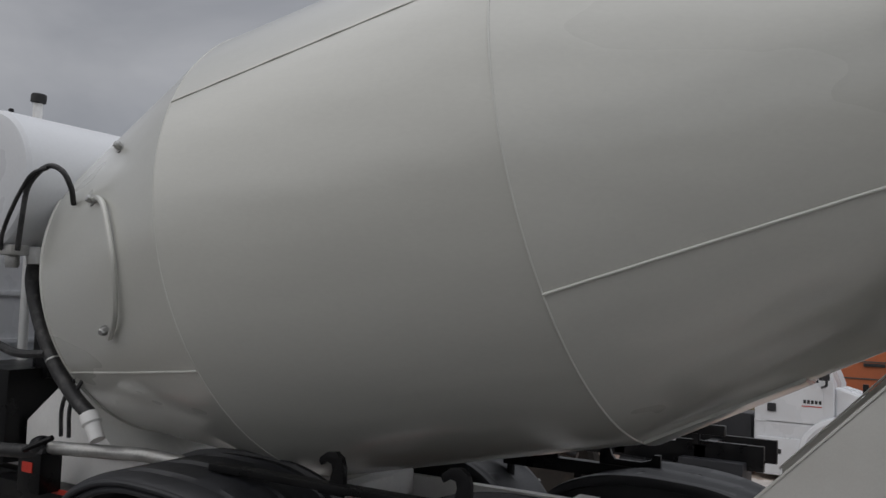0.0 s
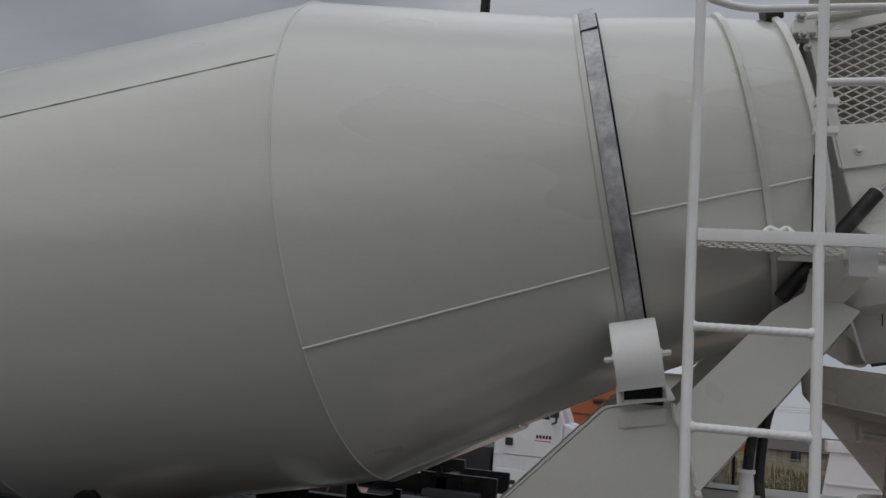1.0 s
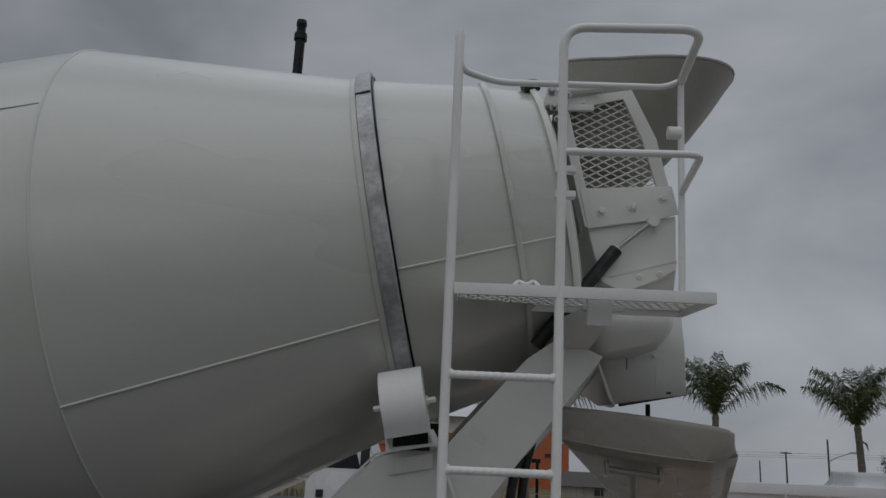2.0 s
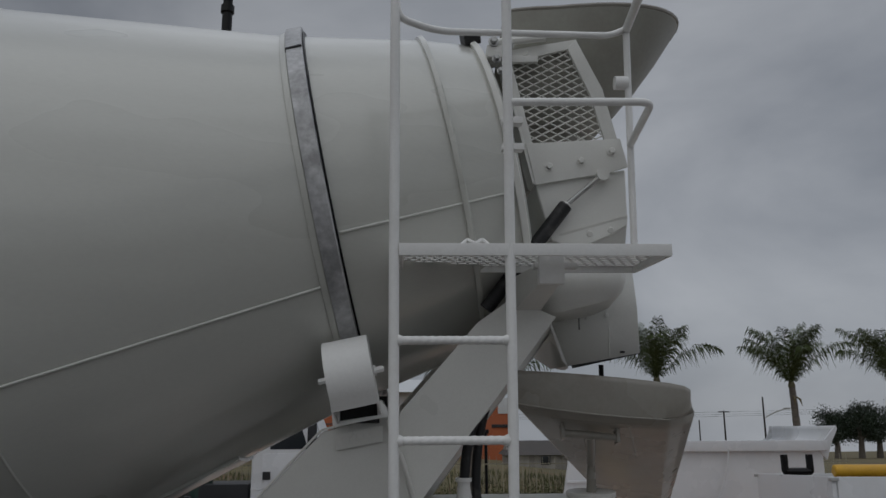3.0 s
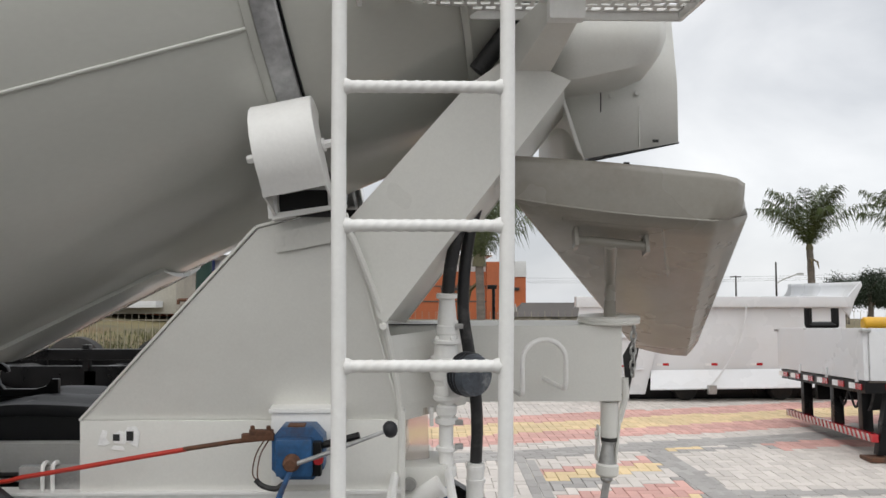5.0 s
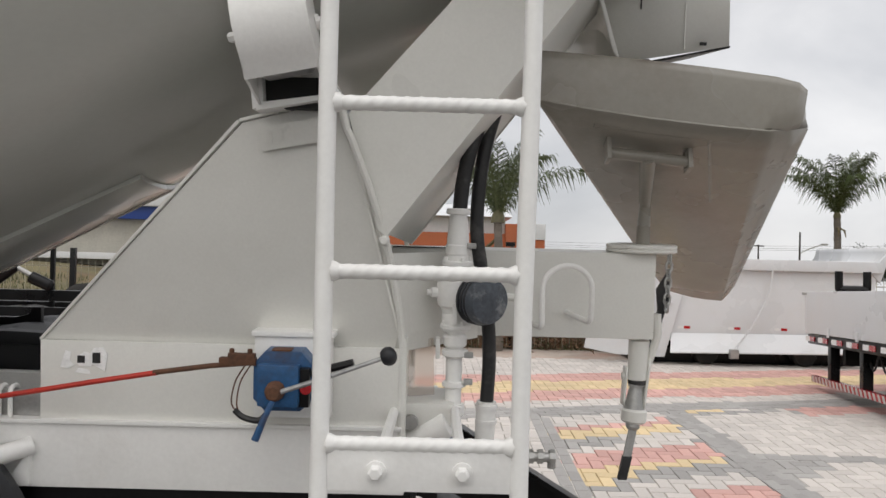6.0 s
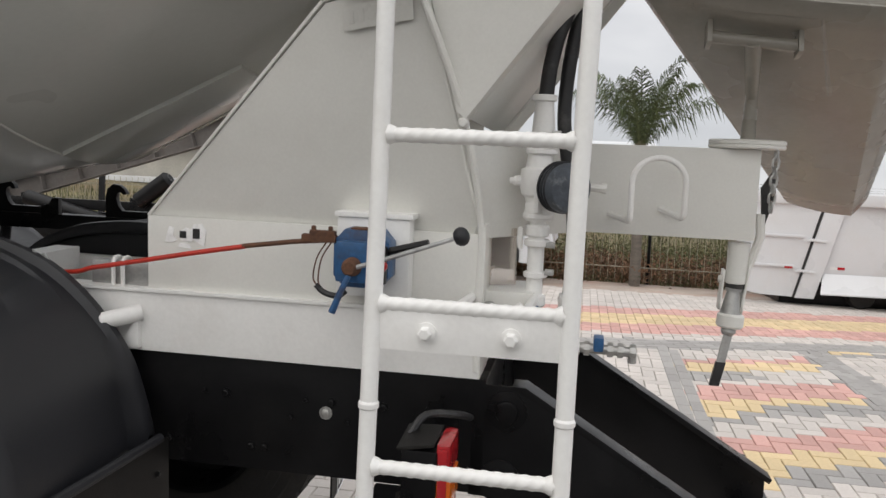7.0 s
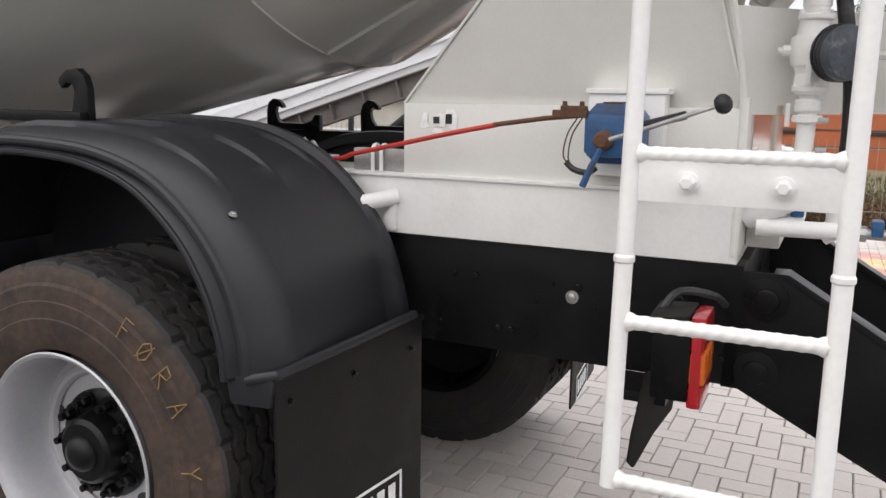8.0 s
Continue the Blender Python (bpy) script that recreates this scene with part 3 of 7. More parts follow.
part("lamp_arm", box((-0.02, -0.67, 0.90), (0.03, -0.437, 0.95), 0.006), BLACK_PAINT, lamp)
part("lamp_hood", sheet([(-0.012, -0.80, 1.03), (0.07, -0.80, 1.045), (0.07, -0.67, 1.045), (-0.012, -0.67, 1.04)], (0, 0, 0.008)), FLAP_RUBBER, lamp)
part("lamp_cable", tube(spline([(0.0, -0.72, 1.04), (0.03, -0.68, 1.075), (0.09, -0.6, 1.055), (0.10, -0.45, 1.0)], 6), 0.009, 8), RUBBER, lamp)
# small rubber flaps behind the lamp
part("lamp_flap", sheet([(-0.040, -0.66, 0.875), (0.010, -0.53, 0.850), (0.000, -0.54, 0.748), (-0.030, -0.60, 0.700), (-0.058, -0.66, 0.635), (-0.070, -0.667, 0.650), (-0.064, -0.663, 0.72), (-0.052, -0.668, 0.79)], (0.006, 0.004, 0), 0.001), FLAP_RUBBER, lamp, "frayed hanging black rubber flap")
part("flap_strap", box((-0.14, -0.60, 0.775), (0.0, -0.45, 0.80), 0.003), BLACK_PAINT, lamp)

# ---- ladder, platform and rails ----
def ladder_y(z):
    return -0.94 - 0.072 * max(0.0, 2.604 - z)


XL, XR, RAIL_R = -0.018, 0.353, 0.0165


def rail_x(x, z):
    """The stiles close in slightly towards the foot."""
    k = min(1.0, max(0.0, (2.30 - z) / 0.7))
    return x + k * (0.006 if x == XL else -0.011)


lad = part("ladder", tube([(rail_x(XL, z), ladder_y(z), z) for z in (0.785, 1.2, 1.6, 2.0, 2.604, 3.3, 3.50, 3.525)], [RAIL_R] * 7 + [0.009], 14), WHITE_PAINT, truck, "white tubular steel access ladder with twisted rungs")
hoop = smooth_path([(rail_x(XR, 0.785), ladder_y(0.785), 0.785), (rail_x(XR, 1.6), ladder_y(1.6), 1.6), (rail_x(XR, 2.0), ladder_y(2.0), 2.0), (XR, -0.94, 2.604), (XR, -0.94, 3.545), (0.845, -0.94, 3.552), (0.868, -0.55, 3.515)], 0.085, 8)
part("rail", add_tube(B(), hoop, RAIL_R, 14), WHITE_PAINT, lad)


def twisted_rung(a, c, r=0.0130, turns=14.5):
    """A bar with thin raised threads wound round it, under thick paint."""
    a, c = V(*a), V(*c)
    d, s, u = frame_from(c - a)
    n, m = 174, 18
    rings = []
    for i in range(n + 1):
        t = i / n
        ring = []
        for k in range(m):
            q = 2 * math.pi * k / m
            rr = r * (1 + 0.10 * max(0.0, math.cos(3 * q - 2 * math.pi * turns * t)) ** 2)
            ring.append(a + (c - a) * t + rr * (math.cos(q) * s + math.sin(q) * u))
        rings.append(ring)
    return add_rings(B(), rings)


for z in (2.300, 1.997, 1.697, 1.394, 1.095, 0.80):
    part("rung", twisted_rung((rail_x(XL, z), ladder_y(z), z), (rail_x(XR, z), ladder_y(z), z)), WHITE_PAINT, lad, sharp=50)
    for x, k in ((rail_x(XL, z) + 0.014, 1), (rail_x(XR, z) - 0.014, -1)):
        part("rung_weld", turned((x, ladder_y(z), z), (k, 0, 0), [(0, 0.019), (0.006, 0.0175), (0.014, 0.0135)], 12), WHITE_PAINT, lad)
for x in (XL, XR):
    part("joint_collar", turned((rail_x(x, 1.205), ladder_y(1.205), 1.20), (0, 0, 1), [(0, 0.0165), (0.004, 0.0192), (0.012, 0.0192), (0.016, 0.0165)], 16), WHITE_PAINT, lad)
bolt_plate = part("bolt_plate", box((0.003, -1.036, 1.312), (0.328, -1.024, 1.396), 0.003), WHITE_PAINT, lad, "white bolted ladder plate")
for x in (0.089, 0.241):
    part("bolt_head", add_bolt(B(), (x, -1.036, 1.349), (0, -1, 0), 0.0125, 0.018), WHITE_PAINT, bolt_plate)
    part("standoff", tube([(x, -1.024, 1.349), (x, -0.40, 1.305)], 0.012, 8), WHITE_PAINT, bolt_plate)
# mid rail and rear rail
part("mid_rail", add_tube(B(), smooth_path([(XR, -0.94, 3.082), (0.835, -0.94, 3.088), (0.866, -0.55, 3.055)], 0.05, 6), 0.0135, 12), WHITE_PAINT, lad)
part("rear_post", tube([(0.868, -0.54, 2.60), (0.868, -0.545, 3.52)], 0.0135, 12), WHITE_PAINT, lad)
part("back_rail", add_tube(B(), smooth_path([(XL, -0.94, 3.44), (XL + 0.012, -0.94, 3.37), (0.12, -0.86, 3.36), (0.80, -0.56, 3.485), (0.868, -0.545, 3.52)], 0.09, 8), 0.0125, 12), WHITE_PAINT, lad)
part("post_clip", turned((0.815, -0.545, 3.30), (1, 0, 0), [(0, 0.026), (0.05, 0.026)], 14), WHITE_PAINT, lad)
for z in (3.02, 2.93):
    part("post_bracket", box((XR - 0.02, -0.945, z - 0.01), (XR + 0.05, -0.90, z + 0.012), 0.003), WHITE_PAINT, lad)

PZ = 2.604
plat = part("platform", box((-0.002, -0.957, PZ - 0.036), (0.874, -0.942, PZ + 0.004), 0.004), WHITE_PAINT, truck, "cream steel service platform with a punched tread")
part("back_edge", box((0.0, -0.535, PZ - 0.036), (0.874, -0.522, PZ + 0.002), 0.004), WHITE_PAINT, plat)
for x in (-0.002, 0.862):
    part("end_edge", box((x, -0.945, PZ - 0.036), (x + 0.012, -0.53, PZ + 0.002), 0.003), WHITE_PAINT, plat)


def punched_tread(x0, x1, y0, y1, z, nx, ny, thick=0.004):
    """A sheet with rows of staggered slots, each with a small raised lip."""
    b = B()
    dx, dy = (x1 - x0) / nx, (y1 - y0) / ny
    for j in range(ny):
        for i in range(nx):
            ox = x0 + dx * i
            oy = y0 + dy * j
            hx0, hx1, hy0, hy1 = ox + dx * 0.14, ox + dx * 0.86, oy + dy * 0.22, oy + dy * 0.78
            xs, ys = [ox, hx0, hx1, ox + dx], [oy, hy0, hy1, oy + dy]
            if j % 2:
                xs = [ox, ox + dx * 0.36, ox + dx * 0.64, ox + dx]
                hx0, hx1 = xs[1], xs[2]
            for a in range(3):
                for c in range(3):
                    hole = (c == 1) and ((a == 1) if j % 2 == 0 else (a != 1))
                    if hole:
                        continue
                    q = [(xs[a], ys[c]), (xs[a + 1], ys[c]), (xs[a + 1], ys[c + 1]), (xs[a], ys[c + 1])]
                    b.faces.new([b.verts.new((px, py, z)) for px, py in q])
    bmesh.ops.remove_doubles(b, verts=b.verts[:], dist=0.0004)
    ext = bmesh.ops.extrude_face_region(b, geom=b.faces[:])
    bmesh.ops.translate(b, vec=(0, 0, thick), verts=[v for v in ext["geom"] if isinstance(v, bmesh.types.BMVert)])
    return b


part("tread", punched_tread(0.012, 0.862, -0.94, -0.535, PZ - 0.012, 24, 9), WHITE_PAINT, plat, "punched steel tread sheet", sharp=30)
part("support_bracket", box((0.466, -0.812, 2.495), (0.553, -0.765, 2.590), 0.006), WHITE_PAINT, plat, "white bracket under the platform")
part("bracket_clip", box((0.452, -0.80, 2.55), (0.60, -0.74, 2.568), 0.003), WHITE_PAINT, plat)
part("wire_tie", tube(spline([(0.20, -0.90, PZ + 0.006), (0.22, -0.88, PZ + 0.025), (0.245, -0.90, PZ + 0.012), (0.27, -0.87, PZ + 0.028), (0.29, -0.89, PZ + 0.008)], 5), 0.007, 8), WHITE_PAINT, plat, "twist of painted wire")

# ---- diagonal arms that carry the hopper ----
def hopper_arm(side):
    f = lambda x, y, z: V(x, side * y, z)
    outer = [(-0.03, 2.03), (0.282, 2.385), (0.390, 2.462), (0.402, 2.530), (0.516, 2.530), (0.516, 2.429), (0.571, 2.405), (0.066, 1.744), (0.045, 1.76)]
    arm = part("hopper_arm", sheet([f(x, 0.525, z) for x, z in outer], (0, -side * 0.012, 0), 0.003), PAINT, truck, "cream diagonal box arm that carries the hopper")
    part("inner_plate", sheet([f(x, 0.177, z) for x, z in ((0.10, 1.97), (0.38, 2.28), (0.50, 2.40), (0.571, 2.405), (0.615, 2.370), (0.114, 1.712), (0.03, 1.76))], (0, -side * 0.012, 0), 0.003), PAINT, arm)
    part("lower_flange", sheet([f(0.571, 0.513, 2.405), f(0.066, 0.513, 1.744), f(0.066, 0.450, 1.744), f(0.571, 0.450, 2.405)], (-0.008, 0, 0.006), 0.002), PAINT, arm, "folded lower flange with dull patches")
    part("bottom_web", sheet([f(0.566, 0.452, 2.409), f(0.061, 0.452, 1.748), f(0.111, 0.180, 1.715), f(0.612, 0.180, 2.373)], (-0.006, 0, 0.005), 0.002), PAINT, arm)
    part("arm_foot", turned(f(0.06, 0.50, 1.735), (0, side, 0), [(0, 0.013), (0.03, 0.012), (0.034, 0.008)], 10), PAINT, arm)
    head = [[f(0.476, 0.79, 2.506), f(0.546, 0.79, 2.506), f(0.546, 0.79, 2.572), f(0.476, 0.79, 2.572)], [f(0.414, 0.50, 2.424), f(0.514, 0.50, 2.424), f(0.514, 0.50, 2.545), f(0.402, 0.50, 2.545)]]
    part("arm_head", bevel(add_rings(B(), head), 0.004), PAINT, arm)
    return arm


hopper_arm(-1)
hopper_arm(1)

# ---- charging hopper, guard and discharge housing ----
HY = -0.48
frame_out = [(0.512, 2.918), (0.391, 3.41), (0.40, 3.452), (0.684, 3.504), (0.785, 3.296), (0.835, 3.094), (0.868, 2.984)]
opening = [(0.503, 3.085), (0.425, 3.405), (0.651, 3.462), (0.734, 3.277), (0.785, 3.094)]
strips = [
    [(0.391, 3.41), (0.512, 2.918), (0.575, 2.928), (0.503, 3.085), (0.43, 3.40)],
    [(0.391, 3.41), (0.40, 3.452), (0.684, 3.504), (0.651, 3.462), (0.425, 3.405)],
    [(0.684, 3.504), (0.785, 3.296), (0.835, 3.094), (0.785, 3.094), (0.734, 3.277), (0.651, 3.462)],
]
guard = part("hopper_guard", sheet([(x, HY, z) for x, z in strips[0]], (0, 0.02, 0), 0.003), PAINT, truck, "cream hopper side guard with expanded mesh")
for s, dy in ((strips[1], 0.003), (strips[2], -0.002)):
    part("guard_frame", sheet([(x, HY + dy, z) for x, z in s], (0, 0.02, 0), 0.003), PAINT, guard)
panel = part("bolted_panel", sheet([(x, HY - 0.006, z) for x, z in ((0.512, 2.912), (0.478, 3.075), (0.845, 3.098), (0.872, 2.985), (0.80, 2.962))], (0, 0.012, 0), 0.003), PAINT, guard)
for x, z in ((0.565, 2.984), (0.688, 3.007), (0.809, 3.046)):
    part("bolt", add_bolt(B(), (x, HY - 0.006, z), (0, -1, 0), 0.013, 0.014), PAINT, panel)
part("guard_flange", bevel(add_prism(B(), [(0.512, HY - 0.004, 2.915), (0.50, HY - 0.004, 2.92), (0.385, HY - 0.004, 3.41), (0.396, HY - 0.004, 3.414)], (0, 0.12, 0)), 0.003), PAINT, guard)


def inside(p, poly):
    c = False
    for (x0, y0), (x1, y1) in zip(poly, poly[1:] + poly[:1]):
        if (y0 > p[1]) != (y1 > p[1]) and p[0] < (x1 - x0) * (p[1] - y0) / (y1 - y0) + x0:
            c = not c
    return c


def expanded_mesh(poly, y, w=0.060, h=0.031, r=0.0032):
    """Expanded metal: slanted strands joined to diamonds."""
    b = B()
    grow = [(x + (0.006 if x > 0.6 else -0.006), z) for x, z in poly]
    x0, x1 = min(p[0] for p in poly) - w, max(p[0] for p in poly) + w
    z0, z1 = min(p[1] for p in poly) - h, max(p[1] for p in poly) + h
    for i in range(int((x1 - x0) / w * 2) + 2):
        for j in range(int((z1 - z0) / h * 2) + 2):
            if (i + j) % 2:
                continue
            a = (x0 + i * w / 2, z0 + j * h / 2)
            for k in (-1, 1):
                c = (a[0] + w / 2, a[1] + k * h / 2)
                m = ((a[0] + c[0]) / 2, (a[1] + c[1]) / 2)
                if inside(m, grow):
                    add_tube(b, [(a[0], y, a[1]), (c[0], y + 0.003, c[1])], r, 4, cap=False)
    return b


part("expanded_mesh", expanded_mesh(opening, HY + 0.01), PAINT, guard, "expanded steel mesh")
# far side guard, plain
part("far_guard", sheet([(x, -HY, z) for x, z in frame_out], (0, -0.01, 0), 0.003), PAINT, guard)

# the flared scoop on top
rim, throat = [], []
for k in range(33):
    q = radians(-118 + 236 * k / 32)
    cx, sy = math.cos(q), math.sin(q)
    rx = 0.62 if cx > 0 else 0.40
    rim.append(V(0.60 + rx * cx, 0.47 * math.copysign(abs(sy) ** 0.75, sy), 3.635 + 0.085 * max(0, cx)))
    throat.append(V(0.50 + 0.30 * cx, 0.33 * sy, 3.20))
b = B()
secs = []
for t in (0, 0.02, 0.25, 0.5, 0.75, 1.0):
    bulge = 0.05 * math.sin(math.pi * t)
    secs.append([r * (1 - t) + h * t + (r - V(0.55, 0, r.z)).normalized() * bulge * 0.6 for r, h in zip(rim, throat)])
add_rings(b, secs, False, False)
hopper = part("charging_hopper", b, SHADED_HOPPER_PAINT, truck, "flared cream steel charging hopper, its underside's shade in the paint, with a dark rim", sharp=50)
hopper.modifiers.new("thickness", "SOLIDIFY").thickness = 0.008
part("hopper_rim", tube(rim, 0.011, 8), CHUTE_PAINT, hopper, "brown-grey rolled rim")
part("hopper_stay", tube([(0.42, -0.40, 3.50), (0.36, -0.42, 3.42), (0.50, -0.47, 3.44)], 0.018, 8), PAINT, hopper)
part("hinge_pin", tube([(0.36, -0.50, 3.475), (0.56, -0.50, 3.50)], 0.016, 10), PAINT, hopper)
part("hinge_block", box((0.33, -0.52, 3.41), (0.41, -0.44, 3.46), 0.006), PAINT, hopper)
for x, z, r in ((0.365, 3.40, 0.012), (0.355, 3.47, 0.014), (0.42, 3.455, 0.010), (0.38, 3.35, 0.010)):
    part("bolt", add_bolt(B(), (x, -0.52, z), (0, -1, 0.1), r, 0.02), GALV, hopper)
part("upper_latch", sheet([(0.40, -0.49, 3.40), (0.53, -0.50, 3.40), (0.53, -0.50, 3.425), (0.40, -0.49, 3.43)], (0, 0.02, 0)), PAINT, hopper)
# chute inside the guard, seen through the mesh
b = B()
add_rings(b, [[V(0.42, -0.30, 3.25), V(0.42, 0.30, 3.25), V(0.74, 0.22, 3.25), V(0.74, -0.22, 3.25)], [V(0.52, -0.24, 2.95), V(0.52, 0.24, 2.95), V(0.72, 0.20, 2.95), V(0.72, -0.20, 2.95)]], True, False)
part("feed_throat", b, CHUTE_PAINT, hopper, "brown-grey feed throat")

# discharge housing
side_pts = [(0.512, 2.92), (0.866, 2.98), (0.868, 2.76), (0.80, 2.72), (0.66, 2.66), (0.57, 2.70)]
housing = part("discharge_housing", bevel(add_prism(B(), [(x, -0.465, z) for x, z in side_pts], (0, 0.93, 0)), 0.012, 3), PAINT, truck, "cream discharge housing behind the drum mouth")
part("seam_plate", bevel(add_prism(B(), [(0.60, -0.47, 2.725), (0.868, -0.47, 2.80), (0.868, -0.40, 2.66), (0.66, -0.40, 2.62)], (0, 0.012, 0)), 0.003), PAINT, housing)
for x, z in ((0.72, 2.73), (0.80, 2.745)):
    part("bolt", add_bolt(B(), (x, -0.455, z), (0, -1, -0.3), 0.014, 0.014), PAINT, housing)
# flared skirt under the platform
b = B()
add_rings(b, [[V(0.47, -0.43, 2.56), V(0.62, -0.45, 2.60), V(0.76, -0.43, 2.63), V(0.84, -0.42, 2.645), V(0.868, -0.40, 2.64), V(0.90, -0.20, 2.66)],
              [V(0.50, -0.42, 2.47), V(0.62, -0.43, 2.49), V(0.76, -0.42, 2.525), V(0.845, -0.41, 2.545), V(0.870, -0.39, 2.555), V(0.90, -0.20, 2.58)],
              [V(0.52, -0.40, 2.43), V(0.62, -0.41, 2.435), V(0.76, -0.40, 2.468), V(0.830, -0.395, 2.492), V(0.860, -0.375, 2.515), V(0.89, -0.20, 2.54)],
              [V(0.56, -0.28, 2.40), V(0.66, -0.28, 2.41), V(0.76, -0.28, 2.43), V(0.83, -0.27, 2.46), V(0.85, -0.26, 2.48), V(0.87, -0.18, 2.50)]], False, False)
skirt = part("flared_skirt", b, PAINT, housing, sharp=40)
skirt.modifiers.new("thickness", "SOLIDIFY").thickness = 0.006
# box of the discharge spout, rounded at its front corner
corner = [V(0.63 + 0.09 - 0.09 * math.cos(radians(q)), -0.17 + 0.09 - 0.09 * math.sin(radians(q)), 0) for q in range(0, 91, 15)]
loop_xy = [V(0.60, 0.25, 0)] + corner + [V(0.985, -0.165, 0), V(0.985, 0.25, 0)]
b = B()
top, mid, bot = [], [], []
for p in loop_xy:
    k = (p.x - 0.63) / 0.355
    top.append(V(p.x - 0.03, p.y, 2.68))
    mid.append(V(p.x - 0.01, p.y, 2.45 + 0.02 * k))
    bot.append(V(p.x - 0.006, p.y, 2.222 + 0.062 * max(0, k) + (0.06 if p.y > 0 else 0)))
add_rings(b, [top, mid, bot], True, False)
spout = part("discharge_spout", b, PAINT, housing, "cream boxed discharge spout with a rubber lip", sharp=40)
spout.modifiers.new("thickness", "SOLIDIFY").thickness = 0.006
part("rubber_lip", sheet([(0.70, -0.155, 2.228), (0.985, -0.155, 2.288), (0.985, 0.24, 2.33), (0.76, 0.24, 2.275)], (0, 0, -0.006), 0.002), RUBBER, housing, "black rubber lip")
for x, z in ((0.763, 2.431), (0.844, 2.439)):
    part("bolt", add_bolt(B(), (x, -0.168, z), (0, -1, 0), 0.010, 0.008), PAINT, housing)
part("spout_slit", box((0.728, -0.1712, 2.378), (0.7315, -0.168, 2.488), 0), DARK_GAP, housing)
for x, z in ((0.749, 2.238), (0.905, 2.288)):
    part("pin_hole", box((x - 0.009, -0.1715, z - 0.004), (x + 0.009, -0.168, z + 0.004), 0), DARK_GAP, housing)
part("spout_seam", box((0.852, -0.1700, 2.27), (0.855, -0.168, 2.40), 0), PAINT, housing)
# curved funnel between the spout and the drum
b = B()
rows_ = []
for k in range(9):
    q = radians(-80 + 160 * k / 8)
    rows_.append([V(0.50 + 0.02 * math.cos(q), 0.40 * math.sin(q), 2.62 - 0.10 * math.cos(q)), V(0.64 + 0.06 * math.cos(q), 0.22 * math.sin(q), 2.26 - 0.04 * math.cos(q))])
add_rings(b, rows_, False, False)
part("funnel", b, PAINT, housing, sharp=50).modifiers.new("thickness", "SOLIDIFY").thickness = 0.006
part("drip_rod", tube([(0.86, 0.02, 2.24), (0.86, 0.02, 2.10)], 0.011, 8), BLACK_PAINT, housing)
# gas strut
strut = part("strut", tube([(0.768, -0.50, 2.95), (0.625, -0.50, 2.832)], 0.010, 10), GALV, truck, "gas strut with a bright rod and black cylinder")
part("strut_body", turned((0.625, -0.50, 2.832), (-0.289, 0.02, -0.37), [(0, 0.022), (0.005, 0.027), (0.30, 0.027), (0.50, 0.027)], 16), RUBBER, strut, "black strut cylinder")
part("strut_end", turned((0.768, -0.515, 2.95), (0, 1, 0), [(0, 0.024), (0.03, 0.024)], 16), PAINT, strut)
part("strut_collar", turned((0.630, -0.50, 2.836), (-1, 0, -1), [(0, 0.016), (0.012, 0.02)], 12), PAINT, strut)
part("water_tube", tube([(0.398, -0.62, 2.93), (0.400, -0.61, 2.62)], 0.009, 8), BLACK_PAINT, strut)

# ---- discharge chute, hung on a pivot ----
def lerp(a, c, t):
    return V(*a) * (1 - t) + V(*c) * t


b = B()
secs = []
LB0, RB0, LT0, NOTCH = V(0.418, -0.405, 2.095), V(0.998, -0.412, 2.031), V(0.405, -0.395, 2.215), V(1.138, -0.315, 2.050)
for k in range(13):
    t = k / 12
    lb, rb = lerp(LB0, (1.08, 0.76, 1.53), t), lerp(RB0, (1.30, 0.76, 1.49), t)
    lt, rt = lerp(LT0, (1.06, 0.76, 1.60), t), lerp(NOTCH, (1.345, 0.74, 1.55), t)
    dn = V(0, -0.04, -0.075) * 0.12
    sec = [lt, lb * 0.9 + lt * 0.1]
    sec += [lb * (1 - u) + rb * u + dn * math.sin(math.pi * u) for u in (0.03, 0.1, 0.25, 0.5, 0.75, 0.9, 0.97)]
    sec += [rb + (rb - lb).normalized() * 0.006, rb * 0.86 + rt * 0.14 + V(0.005, -0.003, 0), rb * 0.5 + rt * 0.5 + V(0.004, -0.004, 0), rt]
    secs.append(sec)
add_rings(b, secs, False, False)
chute = part("discharge_chute", b, CHUTE_PAINT, truck, "brown-grey discharge chute, folded away under the spout", sharp=32)
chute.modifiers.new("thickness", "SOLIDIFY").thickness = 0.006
# the upright lip: a flat band that rolls round the open corner
cols = []
for u in (0.0, 0.03, 0.1, 0.25, 0.5, 0.75, 0.9, 0.97):
    p = LB0 * (1 - u) + RB0 * u + V(0, -0.0048, -0.009) * math.sin(math.pi * u)
    q = LT0 * (1 - u) + V(0.985, -0.400, 2.168) * u + V(0, 0, 0.006 * 4 * u * (1 - u))
    cols.append((p + V(0, 0.022, 0.004), p, q))
cols += [(RB0 + V(0.008, 0.006, -0.006), RB0 + V(0.012, 0.002, 0.004), V(1.022, -0.399, 2.164)),
         (V(1.060, -0.380, 2.032), V(1.064, -0.394, 2.044), V(1.080, -0.394, 2.152)),
         (V(1.098, -0.350, 2.040), V(1.102, -0.370, 2.060), V(1.112, -0.370, 2.138)),
         (NOTCH + V(0.003, -0.002, 0), V(1.130, -0.325, 2.072), V(1.124, -0.328, 2.098))]
lipb = B()
add_rings(lipb, [[c[0], c[1], c[1] * 0.6 + c[2] * 0.4 + V(0, -0.004, 0), c[1] * 0.15 + c[2] * 0.85 + V(0, -0.003, 0), c[2]] for c in cols], False, False)
